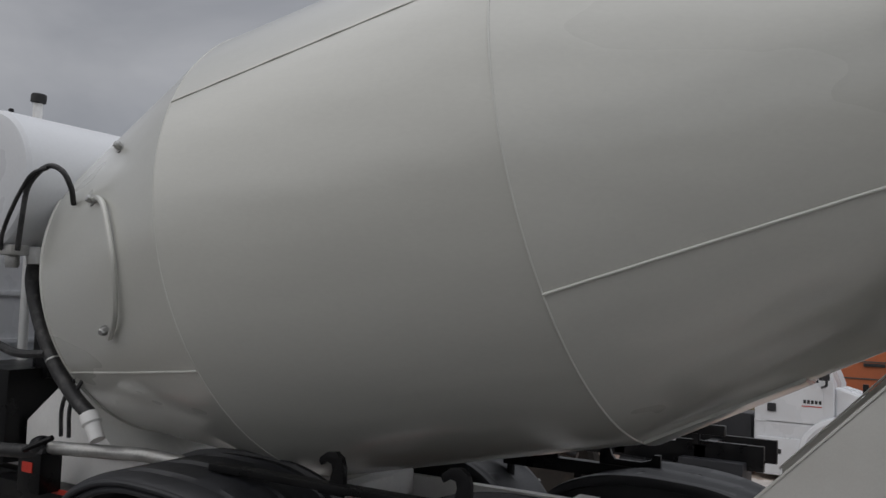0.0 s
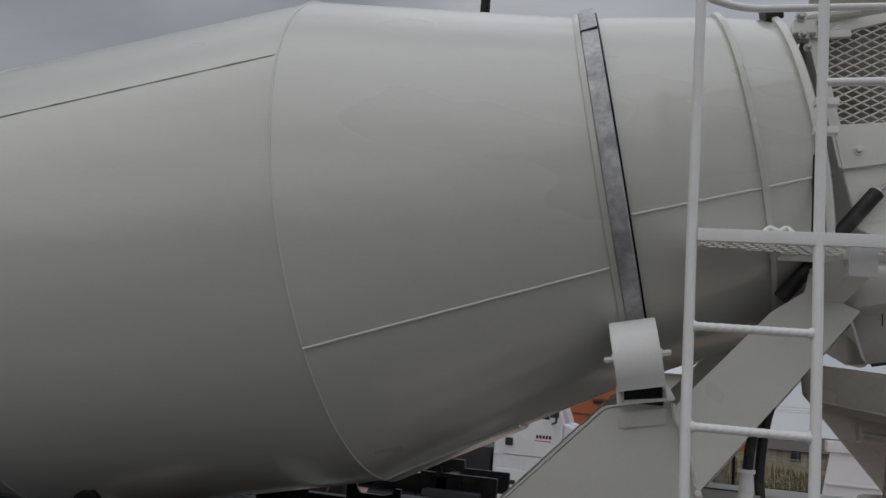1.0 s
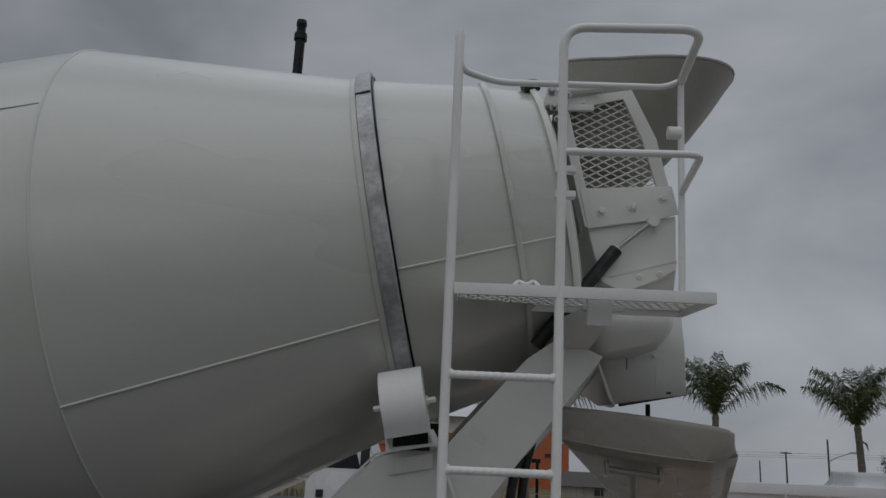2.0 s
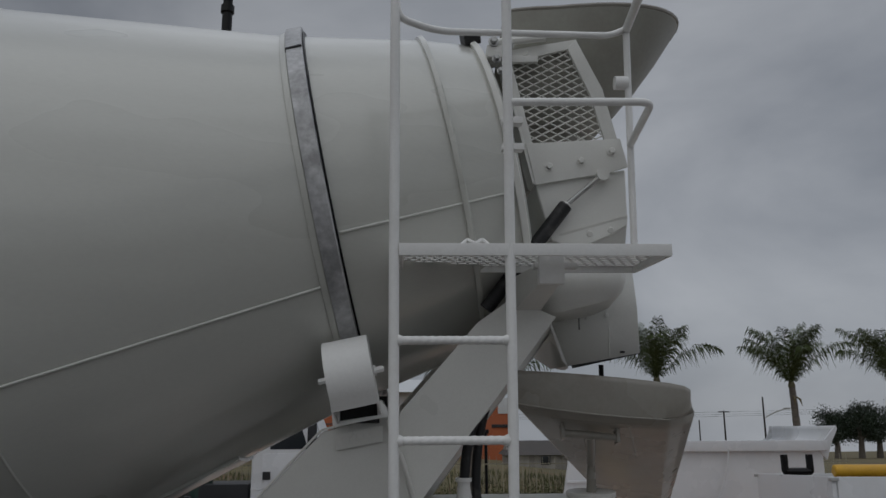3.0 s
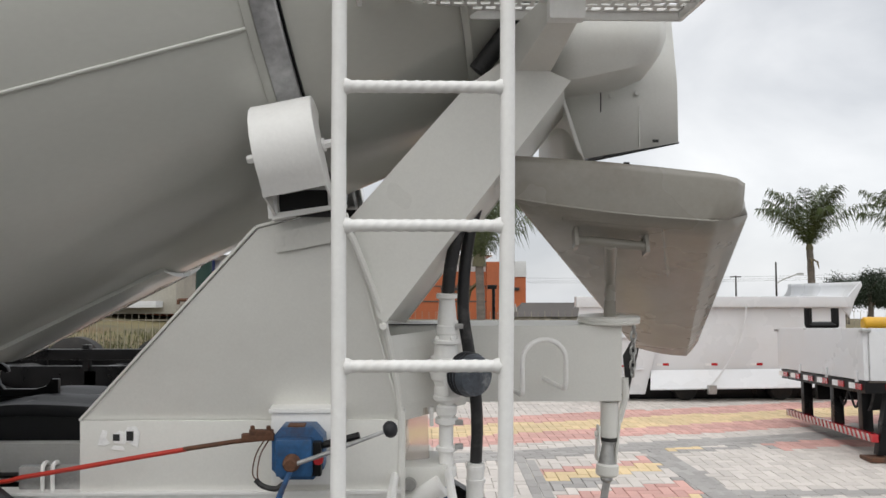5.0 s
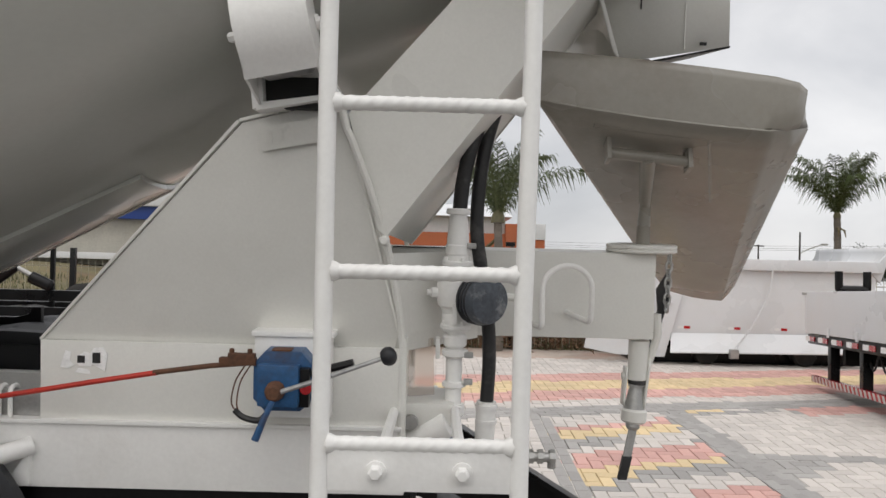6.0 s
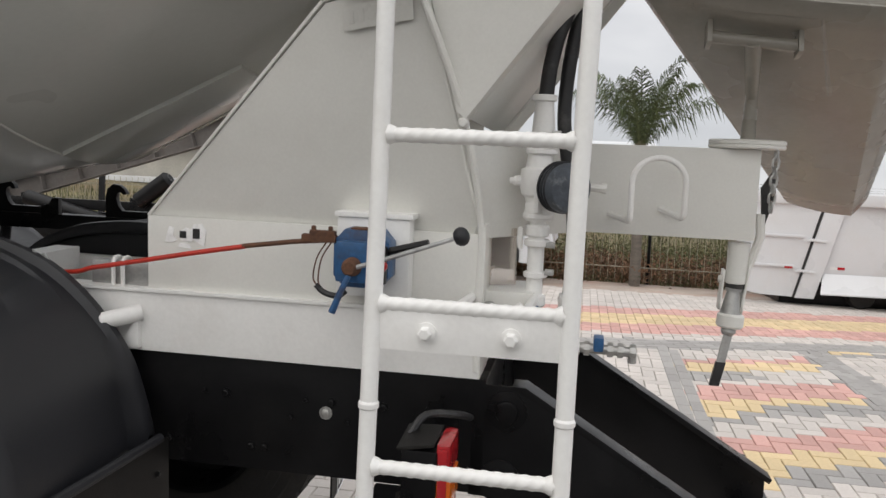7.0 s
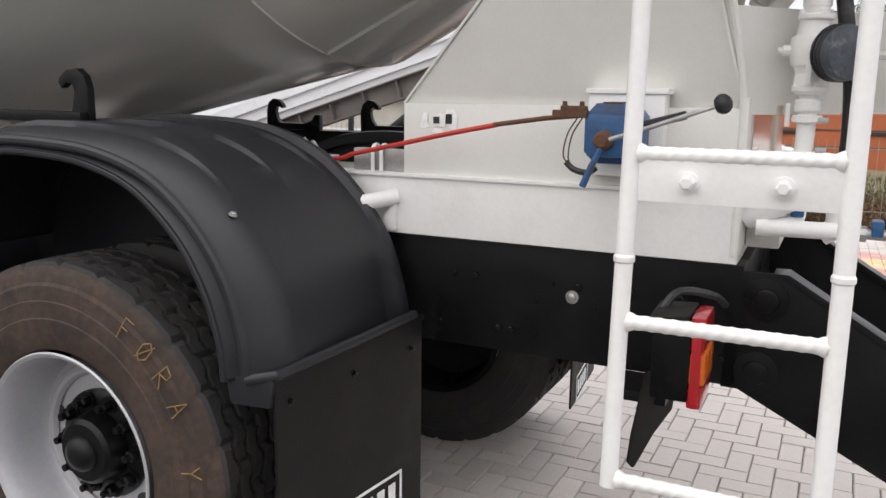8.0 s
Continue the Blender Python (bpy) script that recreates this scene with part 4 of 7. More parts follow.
lip = part("chute_lip", lipb, CHUTE_PAINT, chute, "flat brown-grey lip of the chute, rolled at the corner", sharp=40)
lip.modifiers.new("thickness", "SOLIDIFY").thickness = 0.006
under = lambda t, u, d=0.0: lerp(lerp((0.425, -0.405, 2.09), (1.08, 0.76, 1.53), t), lerp((1.035, -0.415, 2.035), (1.30, 0.76, 1.49), t), u) + V(0, -0.45, -0.9) * d
pad = [under(0.055, 0.20, 0.008), under(0.055, 0.70, 0.008), under(0.33, 0.72, 0.008), under(0.33, 0.30, 0.008)]
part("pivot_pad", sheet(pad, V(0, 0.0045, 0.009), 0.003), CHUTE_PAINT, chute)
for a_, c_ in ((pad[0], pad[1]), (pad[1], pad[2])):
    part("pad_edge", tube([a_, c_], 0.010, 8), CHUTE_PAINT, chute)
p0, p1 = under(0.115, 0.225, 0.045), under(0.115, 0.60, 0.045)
part("lift_bar", tube([p0, p1], 0.015, 12), CHUTE_PAINT, chute, "brown-grey lift bar")
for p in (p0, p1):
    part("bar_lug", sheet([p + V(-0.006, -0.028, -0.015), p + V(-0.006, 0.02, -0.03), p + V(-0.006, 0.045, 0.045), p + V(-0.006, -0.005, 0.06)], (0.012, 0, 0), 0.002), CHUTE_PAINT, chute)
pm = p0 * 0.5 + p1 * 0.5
part("pivot_post", tube([pm, V(0.768, -0.14, 1.84), V(0.770, -0.12, 1.712)], [0.022, 0.016, 0.020], 12), CHUTE_PAINT, chute, "brown-grey pivot post")

# ---- pivot beam ----
beam = part("pivot_beam", box((-0.02, -0.143, 1.458), (0.806, 0.05, 1.702), 0.006), PAINT, truck, "cream box beam with a hoop handle")
part("beam_gusset", sheet([(0.085, -0.425, 1.452), (0.300, -0.150, 1.452), (0.300, -0.150, 1.700), (0.066, -0.440, 1.700)], (0.006, 0.006, 0), 0.002), PAINT, beam)
part("pivot_disc", turned((0.777, -0.08, 1.703), (0, 0, 1), [(0, 0.096), (0.004, 0.101), (0.010, 0.101), (0.012, 0.098), (0.014, 0.101), (0.022, 0.101), (0.025, 0.096)], 40), PAINT, beam)
# thin dark strip imitates the shadow line along the beam's top
part("black_edge", box((0.06, -0.146, 1.703), (0.30, -0.135, 1.706), 0.001), DARK_GAP, beam, "dark strip painted in for the shadow along the beam's top edge")
hoop_path = smooth_path([(0.420, -0.140, 1.511), (0.469, -0.287, 1.504), (0.468, -0.284, 1.605)], 0.02) + [V(0.5365 - 0.0685 * math.cos(radians(q)), -0.271 - 0.013 * math.cos(radians(q)), 1.607 + 0.064 * math.sin(radians(q))) for q in range(10, 171, 10)] + smooth_path([(0.605, -0.258, 1.605), (0.605, -0.255, 1.516), (0.555, -0.140, 1.532)], 0.02)
part("hoop_handle", tube(hoop_path, 0.0075, 10), WHITE_PAINT, beam, "white bent-rod hoop handle")
part("small_pin", turned((0.562, -0.143, 1.525), (0, -1, 0), [(0, 0.006), (0.02, 0.006)], 8), WHITE_PAINT, beam)
# jack below the pivot
jack = part("chute_jack", turned((0.776, -0.10, 1.45), (-0.02, 0, -1), [(0, 0.030), (0.03, 0.029), (0.112, 0.0285), (0.115, 0.026)], 20), PAINT, truck, "painted chute jack with a chain and a black-tipped handle")
part("jack_core", turned((0.774, -0.10, 1.345), (-0.06, 0, -1), [(0, 0.024), (0.03, 0.024), (0.031, 0.019), (0.05, 0.022), (0.085, 0.028), (0.10, 0.031)], 20), GALV, jack)
part("jack_seal", turned((0.775, -0.10, 1.349), (-0.06, 0, -1), [(0, 0.027), (0.026, 0.026)], 20), RUBBER, jack, "black seal")
part("jack_collar", turned((0.769, -0.102, 1.252), (-0.06, 0, -1), [(0, 0.028), (0.006, 0.036), (0.034, 0.037), (0.040, 0.033), (0.043, 0.018)], 24), PAINT, jack)
for sx, z0, z1 in ((-1, 1.372, 1.262), (1, 1.392, 1.255)):
    b = B()
    add_rings(b, [[V(0.776 + sx * (0.033 - 0.004 * k / 6) - 0.010 * (k / 6), -0.10 + dy, z0 + (z1 - z0) * k / 6) for dy in (-0.020, 0.020)] for k in range(7)], False, False)
    part("jack_cheek", b, PAINT, jack).modifiers.new("thickness", "SOLIDIFY").thickness = 0.006
part("jack_neck", turned((0.766, -0.106, 1.212), (-0.16, -0.05, -1), [(0, 0.019), (0.012, 0.021), (0.022, 0.014)], 16), GALV, jack)
part("jack_handle", bevel(add_prism(B(), [(0.754, -0.113, 1.195), (0.777, -0.113, 1.195), (0.750, -0.125, 1.052), (0.726, -0.125, 1.052)], (0, 0.012, 0)), 0.003), GALV, jack)
part("handle_tip", bevel(add_prism(B(), [(0.737, -0.122, 1.115), (0.764, -0.122, 1.115), (0.749, -0.128, 1.047), (0.723, -0.128, 1.047)], (0, 0.02, 0)), 0.004), RUBBER, jack, "black rubber grip")
part("jack_arm", tube([(0.822, -0.11, 1.53), (0.826, -0.11, 1.47), (0.806, -0.105, 1.385)], [0.014, 0.012, 0.010], 8), PAINT, jack)
part("jack_tongue", sheet([(0.816, -0.118, 1.60), (0.85, -0.118, 1.66), (0.856, -0.118, 1.58), (0.828, -0.118, 1.48)], (0, 0.012, 0)), RUBBER, jack, "black rubber tongue")
part("jack_side_pin", tube([(0.742, -0.10, 1.345), (0.728, -0.10, 1.345)], 0.010, 8), PAINT, jack)


def chain_link(c, along, side, l=0.030, w=0.017, r=0.0036):
    a, s = Vector(along).normalized(), Vector(side).normalized()
    pts = []
    for k in range(16):
        q = 2 * math.pi * k / 16
        pts.append(Vector(c) + a * (l / 2 - w / 2) * (1 if math.cos(q) > 0 else -1) * 0.9 + a * math.cos(q) * w / 2 + s * math.sin(q) * w / 2)
    return add_tube(B(), pts, r, 6, loop=True)


z = 1.69
k = 0
while z > 1.53:
    part("chain_link", chain_link((0.842 - 0.02 * (1.69 - z), -0.145, z), (0, 0, 1), (1, 0.2, 0) if k % 2 else (0.2, -1, 0)), GALV, jack)
    z -= 0.023
    k += 1
# ---- water pipe, meter and hoses ----
pipe = part("water_pipe", tube([(0.236, -0.35, 1.235), (0.237, -0.35, 1.50), (0.240, -0.35, 1.70)], 0.021, 14), WHITE_PAINT, truck, "white-painted water pipe with valves and a round meter")
for zc, r, h in ((1.80, 0.031, 0.016), (1.695, 0.031, 0.03), (1.675, 0.028, 0.06), (1.50, 0.036, 0.05), (1.46, 0.030, 0.03), (1.435, 0.034, 0.018), (1.355, 0.031, 0.014), (1.28, 0.029, 0.03)):
    part("pipe_collar", turned((0.238, -0.35, zc), (0, 0, 1), [(0, r * 0.9), (h * 0.15, r), (h * 0.85, r), (h, r * 0.9)], 20), WHITE_PAINT, pipe)
part("reducer", turned((0.239, -0.35, 1.715), (0, 0, 1), [(0, 0.029), (0.03, 0.028), (0.09, 0.022), (0.10, 0.025)], 20), WHITE_PAINT, pipe)
part("valve_body", turned((0.235, -0.35, 1.515), (0, 0, 1), [(0, 0.028), (0.025, 0.030), (0.045, 0.036), (0.052, 0.044), (0.085, 0.050), (0.115, 0.046), (0.12, 0.036), (0.15, 0.032), (0.165, 0.034)], 24), WHITE_PAINT, pipe)
for zc in (1.37, 1.44, 1.72):
    part("hose_clamp", box((0.262, -0.375, zc - 0.006), (0.285, -0.355, zc + 0.008), 0.002), GALV, pipe)
meter = part("water_meter", turned((0.274, -0.395, 1.592), (0.72, -1, -0.05), [(0, 0.046), (0.02, 0.058), (0.055, 0.061), (0.066, 0.059), (0.078, 0.055), (0.084, 0.028)], 32), material("meter_plastic", (0.06, 0.07, 0.085), 0.5, vary=0.3, scale=30, fine=90, bump=0.1, dirt=(0.33, 0.34, 0.35), dirt_amount=0.8, dirt_scale=26), pipe, "scuffed grey-blue round water meter")
for k in range(3):
    part("meter_rib", turned(V(0.274, -0.395, 1.592) + V(0.72, -1, -0.05).normalized() * (0.018 + 0.014 * k), (0.72, -1, -0.05), [(0, 0.0615), (0.004, 0.0635), (0.008, 0.0615)], 32), BLACK_PLASTIC, meter)
part("meter_stub", tube([(0.355, -0.33, 1.59), (0.395, -0.335, 1.588)], 0.010, 8), PAINT, pipe)
part("meter_knob", turned((0.392, -0.336, 1.588), (1, 0, 0), [(0, 0.014), (0.012, 0.014)], 10), PAINT, pipe)
part("rubber_hose", tube(spline([(0.240, -0.35, 1.80), (0.250, -0.345, 1.90), (0.275, -0.33, 2.0), (0.325, -0.29, 2.12), (0.38, -0.23, 2.28), (0.44, -0.2, 2.45)], 8), 0.0190, 14), RUBBER, truck, "scuffed black rubber water hose")
hose_b = part("rubber_hose", tube(spline([(0.40, -0.24, 2.30), (0.345, -0.28, 2.12), (0.310, -0.30, 2.0), (0.292, -0.31, 1.88), (0.288, -0.315, 1.76), (0.302, -0.315, 1.66), (0.322, -0.315, 1.54), (0.330, -0.31, 1.42), (0.326, -0.31, 1.30)], 8), 0.0180, 14), RUBBER, truck, "scuffed black rubber water hose")
part("hose_elbow", tube(spline([(0.326, -0.31, 1.31), (0.324, -0.31, 1.24), (0.320, -0.31, 1.19), (0.29, -0.31, 1.165)], 6), 0.026, 12), WHITE_PAINT, hose_b, "white-painted elbow")
for zc in (1.29, 1.25):
    part("hose_clamp", turned((0.326, -0.31, zc), (0, 0, 1), [(0, 0.029), (0.012, 0.029)], 16), WHITE_PAINT, hose_b)
part("blue_valve", box((0.222, -0.385, 1.215), (0.252, -0.365, 1.285), 0.005), BLUE, pipe, "blue valve handle")
part("low_pipe", tube(spline([(0.236, -0.35, 1.24), (0.230, -0.36, 1.205), (0.20, -0.38, 1.19), (0.16, -0.40, 1.188)], 8), 0.021, 12), WHITE_PAINT, pipe)
part("cross_pipe", tube([(0.15, -0.40, 1.188), (0.36, -0.39, 1.190)], 0.020, 12), WHITE_PAINT, pipe)
part("drain_tap", tube([(0.355, -0.39, 1.190), (0.50, -0.39, 1.187)], 0.013, 12), GALV, pipe, "galvanised drain tap with a blue handle")
part("tap_handle", box((0.395, -0.415, 1.186), (0.420, -0.365, 1.222), 0.006), BLUE, pipe, "blue tap handle")
for x in (0.372, 0.430, 0.455, 0.485):
    part("tap_nut", turned((x, -0.39, 1.189), (1, 0, 0), [(0, 0.019), (0.014, 0.019)], 8), GALV, pipe)
part("tap_spout", tube([(0.492, -0.39, 1.187), (0.492, -0.39, 1.160)], 0.011, 10), GALV, pipe)
# short outrigger tubes behind the pedestal
part("outrigger_tube", turned((0.12, -0.37, 1.21), (0.9, -0.15, 0.5), [(0, 0.036), (0.12, 0.036), (0.124, 0.03)], 20), WHITE_PAINT, sub, "white-painted stub tube")
part("outrigger_box", box((0.115, -0.40, 1.262), (0.24, -0.20, 1.32), 0.008), PAINT, sub)
part("rear_box", box((0.118, -0.30, 1.12), (0.20, 0.30, 1.22), 0.01), PAINT, sub)
part("rusty_end", turned((0.13, -0.41, 1.275), (0, -1, 0), [(0, 0.02), (0.012, 0.018)], 16), GALV, sub)

PLATE = material("cloudy_plastic", (0.82, 0.76, 0.71), 0.24, vary=0.04, scale=6, fine=60, bump=0.05, rough_vary=0.05)
PLATE.node_tree.nodes["Principled BSDF"].inputs["Transmission Weight"].default_value = 0.85
PLATE.node_tree.nodes["Principled BSDF"].inputs["IOR"].default_value = 1.04
part("splash_sheet", sheet([(0.094, -0.335, 1.320), (0.188, -0.330, 1.328), (0.182, -0.318, 1.474), (0.090, -0.322, 1.470)], (0, 0.008, 0), 0.001), PLATE, sub, "cloudy clear plastic sheet behind the pedestal")
part("sheet_edge", box((0.188, -0.345, 1.425), (0.200, -0.320, 1.480), 0.003), WHITE_PAINT, sub)
for zc in (1.505, 1.668):
    part("pipe_flange", turned((0.238, -0.35, zc), (0, 0, 1), [(0, 0.037), (0.003, 0.040), (0.011, 0.040), (0.014, 0.037)], 24), WHITE_PAINT, pipe)
    for k in range(4):
        q = radians(25 + 90 * k)
        part("flange_bolt", add_bolt(B(), (0.238 + 0.033 * math.cos(q), -0.35 + 0.033 * math.sin(q), zc + 0.013), (0, 0, 1), 0.006, 0.009), WHITE_PAINT, pipe)
part("bleed_plug", turned((0.190, -0.36, 1.600), (-1, -0.2, 0), [(0, 0.014), (0.016, 0.013), (0.018, 0.009), (0.028, 0.008)], 10), WHITE_PAINT, pipe)
part("valve_tag", box((0.228, -0.408, 1.525), (0.240, -0.396, 1.575), 0.003), WHITE_PAINT, pipe)

# ---- drum control valve with its cable ----
ctrl = part("control_bracket", box((-0.247, -0.50, 1.30), (-0.062, -0.447, 1.497), 0.006), WHITE_PAINT, truck, "white bracket with a chipped blue control valve")
part("bracket_lip", box((-0.253, -0.506, 1.497), (-0.054, -0.44, 1.510), 0.004), WHITE_PAINT, ctrl)
octo = [(-0.205, 1.335), (-0.122, 1.335), (-0.095, 1.362), (-0.095, 1.445), (-0.122, 1.475), (-0.205, 1.475), (-0.232, 1.445), (-0.232, 1.362)]
part("control_valve", bevel(add_prism(B(), [(x, -0.575, z) for x, z in octo], (0, 0.075, 0)), 0.005), BLUE, ctrl, "chipped blue control valve")
part("valve_front", box((-0.216, -0.615, 1.352), (-0.120, -0.574, 1.450), 0.012), BLUE, ctrl, "chipped blue cover")
part("valve_dark_side", box((-0.128, -0.600, 1.35), (-0.098, -0.572, 1.44), 0.006), BLACK_PAINT, ctrl)
part("red_button", turned((-0.105, -0.60, 1.395), (0, -1, 0), [(0, 0.014), (0.006, 0.013)], 14), RED_LENS, ctrl)
part("pivot_boss", turned((-0.172, -0.60, 1.392), (0, -1, 0), [(0, 0.024), (0.03, 0.022), (0.045, 0.018), (0.05, 0.014)], 16), RUST, ctrl, "rusty pivot boss")
part("blue_handle", tube([(-0.172, -0.645, 1.375), (-0.190, -0.648, 1.335), (-0.209, -0.650, 1.287)], [0.006, 0.0075, 0.0085], 12), BLUE, ctrl, "blue hand lever")
part("valve_cap_rust", box((-0.190, -0.575, 1.4745), (-0.145, -0.535, 1.4785), 0.002), RUST, ctrl, "rusty top plate")
part("lever", tube([(-0.17, -0.64, 1.39), (-0.08, -0.635, 1.42), (0.075, -0.621, 1.475)], [0.0055, 0.006, 0.005], 10), STEEL, ctrl, "worn steel control lever")
part("knob", turned((0.066, -0.622, 1.472), (0.94, 0.06, 0.34), [(0, 0.006), (0.002, 0.014), (0.010, 0.0205), (0.019, 0.0225), (0.028, 0.0195), (0.035, 0.011), (0.037, 0.003)], 20), BLACK_PLASTIC, ctrl, "black ball knob")
part("link_rod", tube([(-0.10, -0.57, 1.425), (0.0, -0.575, 1.452)], 0.010, 8), BLACK_PAINT, ctrl)
part("link_block", box((-0.31, -0.583, 1.440), (-0.225, -0.562, 1.458), 0.003), RUST, ctrl, "rusty cable clamp")
part("clamp_top", box((-0.290, -0.584, 1.454), (-0.228, -0.561, 1.468), 0.004), RUST, ctrl)
for x in (-0.282, -0.24):
    part("clamp_bolt", add_bolt(B(), (x, -0.573, 1.466), (0, 0, 1), 0.006, 0.010), RUST, ctrl)
part("cable_rod", tube([(-0.225, -0.572, 1.447), (-0.33, -0.573, 1.437), (-0.462, -0.575, 1.418)], 0.0062, 10), RUST, ctrl, "rusty cable end rod")
part("cable", tube(spline([(-0.455, -0.575, 1.418), (-0.60, -0.553, 1.390), (-0.78, -0.518, 1.352), (-0.92, -0.487, 1.323), (-1.04, -0.460, 1.300), (-1.5, -0.44, 1.29), (-2.4, -0.44, 1.29)], 8), 0.0065, 10), RED, ctrl, "red-sheathed control cable")
for dx in (0.0, 0.012):
    part("wire", tube(spline([(-0.24 - dx, -0.565, 1.44), (-0.262 - dx, -0.57, 1.40), (-0.27 - dx, -0.57, 1.35), (-0.262, -0.57, 1.325)], 6), 0.002, 6), RUST, ctrl)
part("wire_plug", tube(spline([(-0.275, -0.57, 1.335), (-0.255, -0.57, 1.318), (-0.22, -0.575, 1.312), (-0.20, -0.575, 1.325)], 6), 0.0075, 8), RUBBER, ctrl, "black wire connector")

# ---- wheels ----
WX, WZ = -1.44, 0.532


def tyre_mesh(width=0.275):
    """Axis along y, centred; zigzag ribs on the tread."""
    n = 216
    half = width / 2
    prof = [(-half + 0.055, 0.290, 0), (-half + 0.018, 0.300, 0), (-half + 0.004, 0.335, 0), (-half, 0.385, 0), (-half + 0.003, 0.388, 0), (-half + 0.002, 0.43, 0), (-half + 0.006, 0.433, 0), (-half + 0.008, 0.47, 0), (-half + 0.016, 0.478, 0), (-half + 0.020, 0.502, 0), (-half + 0.030, 0.518, 0)]
    tread = []
    for c in (-0.066, -0.022, 0.022, 0.066):
        tread += [(c - 0.0075, 0.531, 1), (c - 0.0055, 0.516, 1), (c + 0.0055, 0.516, 1), (c + 0.0075, 0.531, 1)]
    mirror = [(-y, r, f) for y, r, f in prof[::-1]]
    side_n = len(prof)
    prof = prof + [(-half + 0.036, 0.529, 0)] + tread + [(half - 0.036, 0.529, 0)] + mirror
    rings = []
    for k in range(n):
        q = 2 * math.pi * k / n
        zig = 0.006 * (1 if (k // 3) % 2 else -1)
        notch = 0.010 if k % 9 < 1 else 0.0
        ring = []
        for i, (y, r, f) in enumerate(prof):
            rr = r - (notch if 0.515 < r < 0.530 and not f else 0)
            if f and r > 0.53 and (k + 4 * (((i - side_n - 1) + 1) // 4)) % 9 == 0:
                rr -= 0.008
            ring.append(V(rr * math.cos(q), y + zig * f, rr * math.sin(q)))
        rings.append(ring)
    b = add_rings(B(), rings, False, False, True)
    return b, side_n


def wheel(x, y, side, group_label):
    """side -1: the dished outer face looks to -y."""
    b, _ = tyre_mesh()
    w = part("wheel", b, TYRE_TREAD, truck, group_label, sharp=28, loc=(x, y, WZ))
    w.data.materials.append(TYRE_SIDE)
    for p in w.data.polygons:
        c = p.center
        r = math.hypot(c.x, c.z)
        if r < 0.512:
            p.material_index = 1
    s = side
    rim = B()
    add_turned(rim, (0, s * 0.130, 0), (0, -s, 0), [(0.012, 0.284), (0.004, 0.294), (0.0, 0.296), (-0.004, 0.292), (0.002, 0.282), (0.014, 0.276), (0.03, 0.272), (0.07, 0.262), (0.13, 0.256), (0.145, 0.246), (0.150, 0.225), (0.146, 0.19), (0.140, 0.15), (0.140, 0.10), (0.142, 0.02)], 64, cap=False)
    part("rim", rim, RIM, w, "silver-painted dished steel rim")
    part("disc_ring", add_turned(B(), (0, s * 0.130, 0), (0, -s, 0), [(0.150, 0.232), (0.134, 0.226), (0.128, 0.214), (0.130, 0.204), (0.142, 0.196)], 64, cap=False), RIM, w, "raised silver ring of the wheel disc")
    hub = part("hub", turned((0, s * -0.012, 0), (0, s, 0), [(0, 0.155), (0.012, 0.155), (0.020, 0.14), (0.022, 0.10), (0.075, 0.092), (0.085, 0.08), (0.088, 0.03)], 40), BLACK_PAINT, w, "black greasy hub with wheel nuts")
    for k in range(10):
        q = 2 * math.pi * k / 10
        at = V(0.128 * math.cos(q), s * 0.006, 0.128 * math.sin(q))
        part("wheel_nut", add_turned(add_bolt(B(), at, (0, s, 0), 0.017, 0.028), at + V(0, s * 0.028, 0), (0, s, 0), [(0, 0.010), (0.02, 0.010)], 10), BLACK_PAINT, w)
    part("grease_cap", turned((0, s * 0.075, 0), (0, s, 0), [(0, 0.052), (0.010, 0.050), (0.022, 0.040), (0.030, 0.02)], 24), BLACK_PAINT, w)
    for k in range(5):
        q = 2 * math.pi * (k + 0.3) / 5
        part("hand_hole", turned((0.195 * math.cos(q), s * -0.0145, 0.195 * math.sin(q)), (0, s, 0), [(0, 0.026), (0.003, 0.026)], 16), DARK_GAP, w)
    return w


near_wheel = wheel(WX, -0.965, -1, "dusty truck wheel with a silver dished rim")
for x in (WX, WX - 1.36):
    for y, s in ((-0.965, -1), (-0.665, 1), (0.665, -1), (0.965, 1)):
        if not (x == WX and y == -0.965):
            b, _ = tyre_mesh()
            w = part("wheel", b, TYRE_TREAD, truck, "black truck tyre on a steel rim", sharp=28, loc=(x + (0.27 if y > 0 else 0.0), y, WZ))
            part("rim", add_turned(B(), (0, s * 0.13, 0), (0, -s, 0), [(0.004, 0.297), (0.0, 0.30), (0.01, 0.28), (0.08, 0.262), (0.13, 0.25), (0.14, 0.15), (0.14, 0.03)], 48, cap=False), RIM if abs(y) > 0.8 else BLACK_PAINT, w)
            part("hub", turned((0, s * -0.012, 0), (0, s, 0), [(0, 0.15), (0.015, 0.15), (0.022, 0.10), (0.075, 0.09), (0.085, 0.05)], 24), BLACK_PAINT, w)
    part("axle", tube([(x, -0.8, WZ), (x, 0.8, WZ)], 0.075, 16), BLACK_PAINT, truck, "black rear axle tube")
    part("differential", turned((x - 0.2, 0, WZ), (1, 0, 0), [(0, 0.10), (0.06, 0.19), (0.2, 0.22), (0.32, 0.18), (0.38, 0.08)], 24), BLACK_PAINT, truck, "black differential housing")
for side in (-1, 1):
    b = B()
    for k in range(5):
        add_box(b, (WX - 1.25 + 0.08 * k, side * 0.50 - 0.045, 0.60 + 0.022 * k), (WX - 0.10 - 0.08 * k, side * 0.50 + 0.045, 0.618 + 0.022 * k))
    part("leaf_spring", b, BLACK_PAINT, truck, "black leaf spring pack")

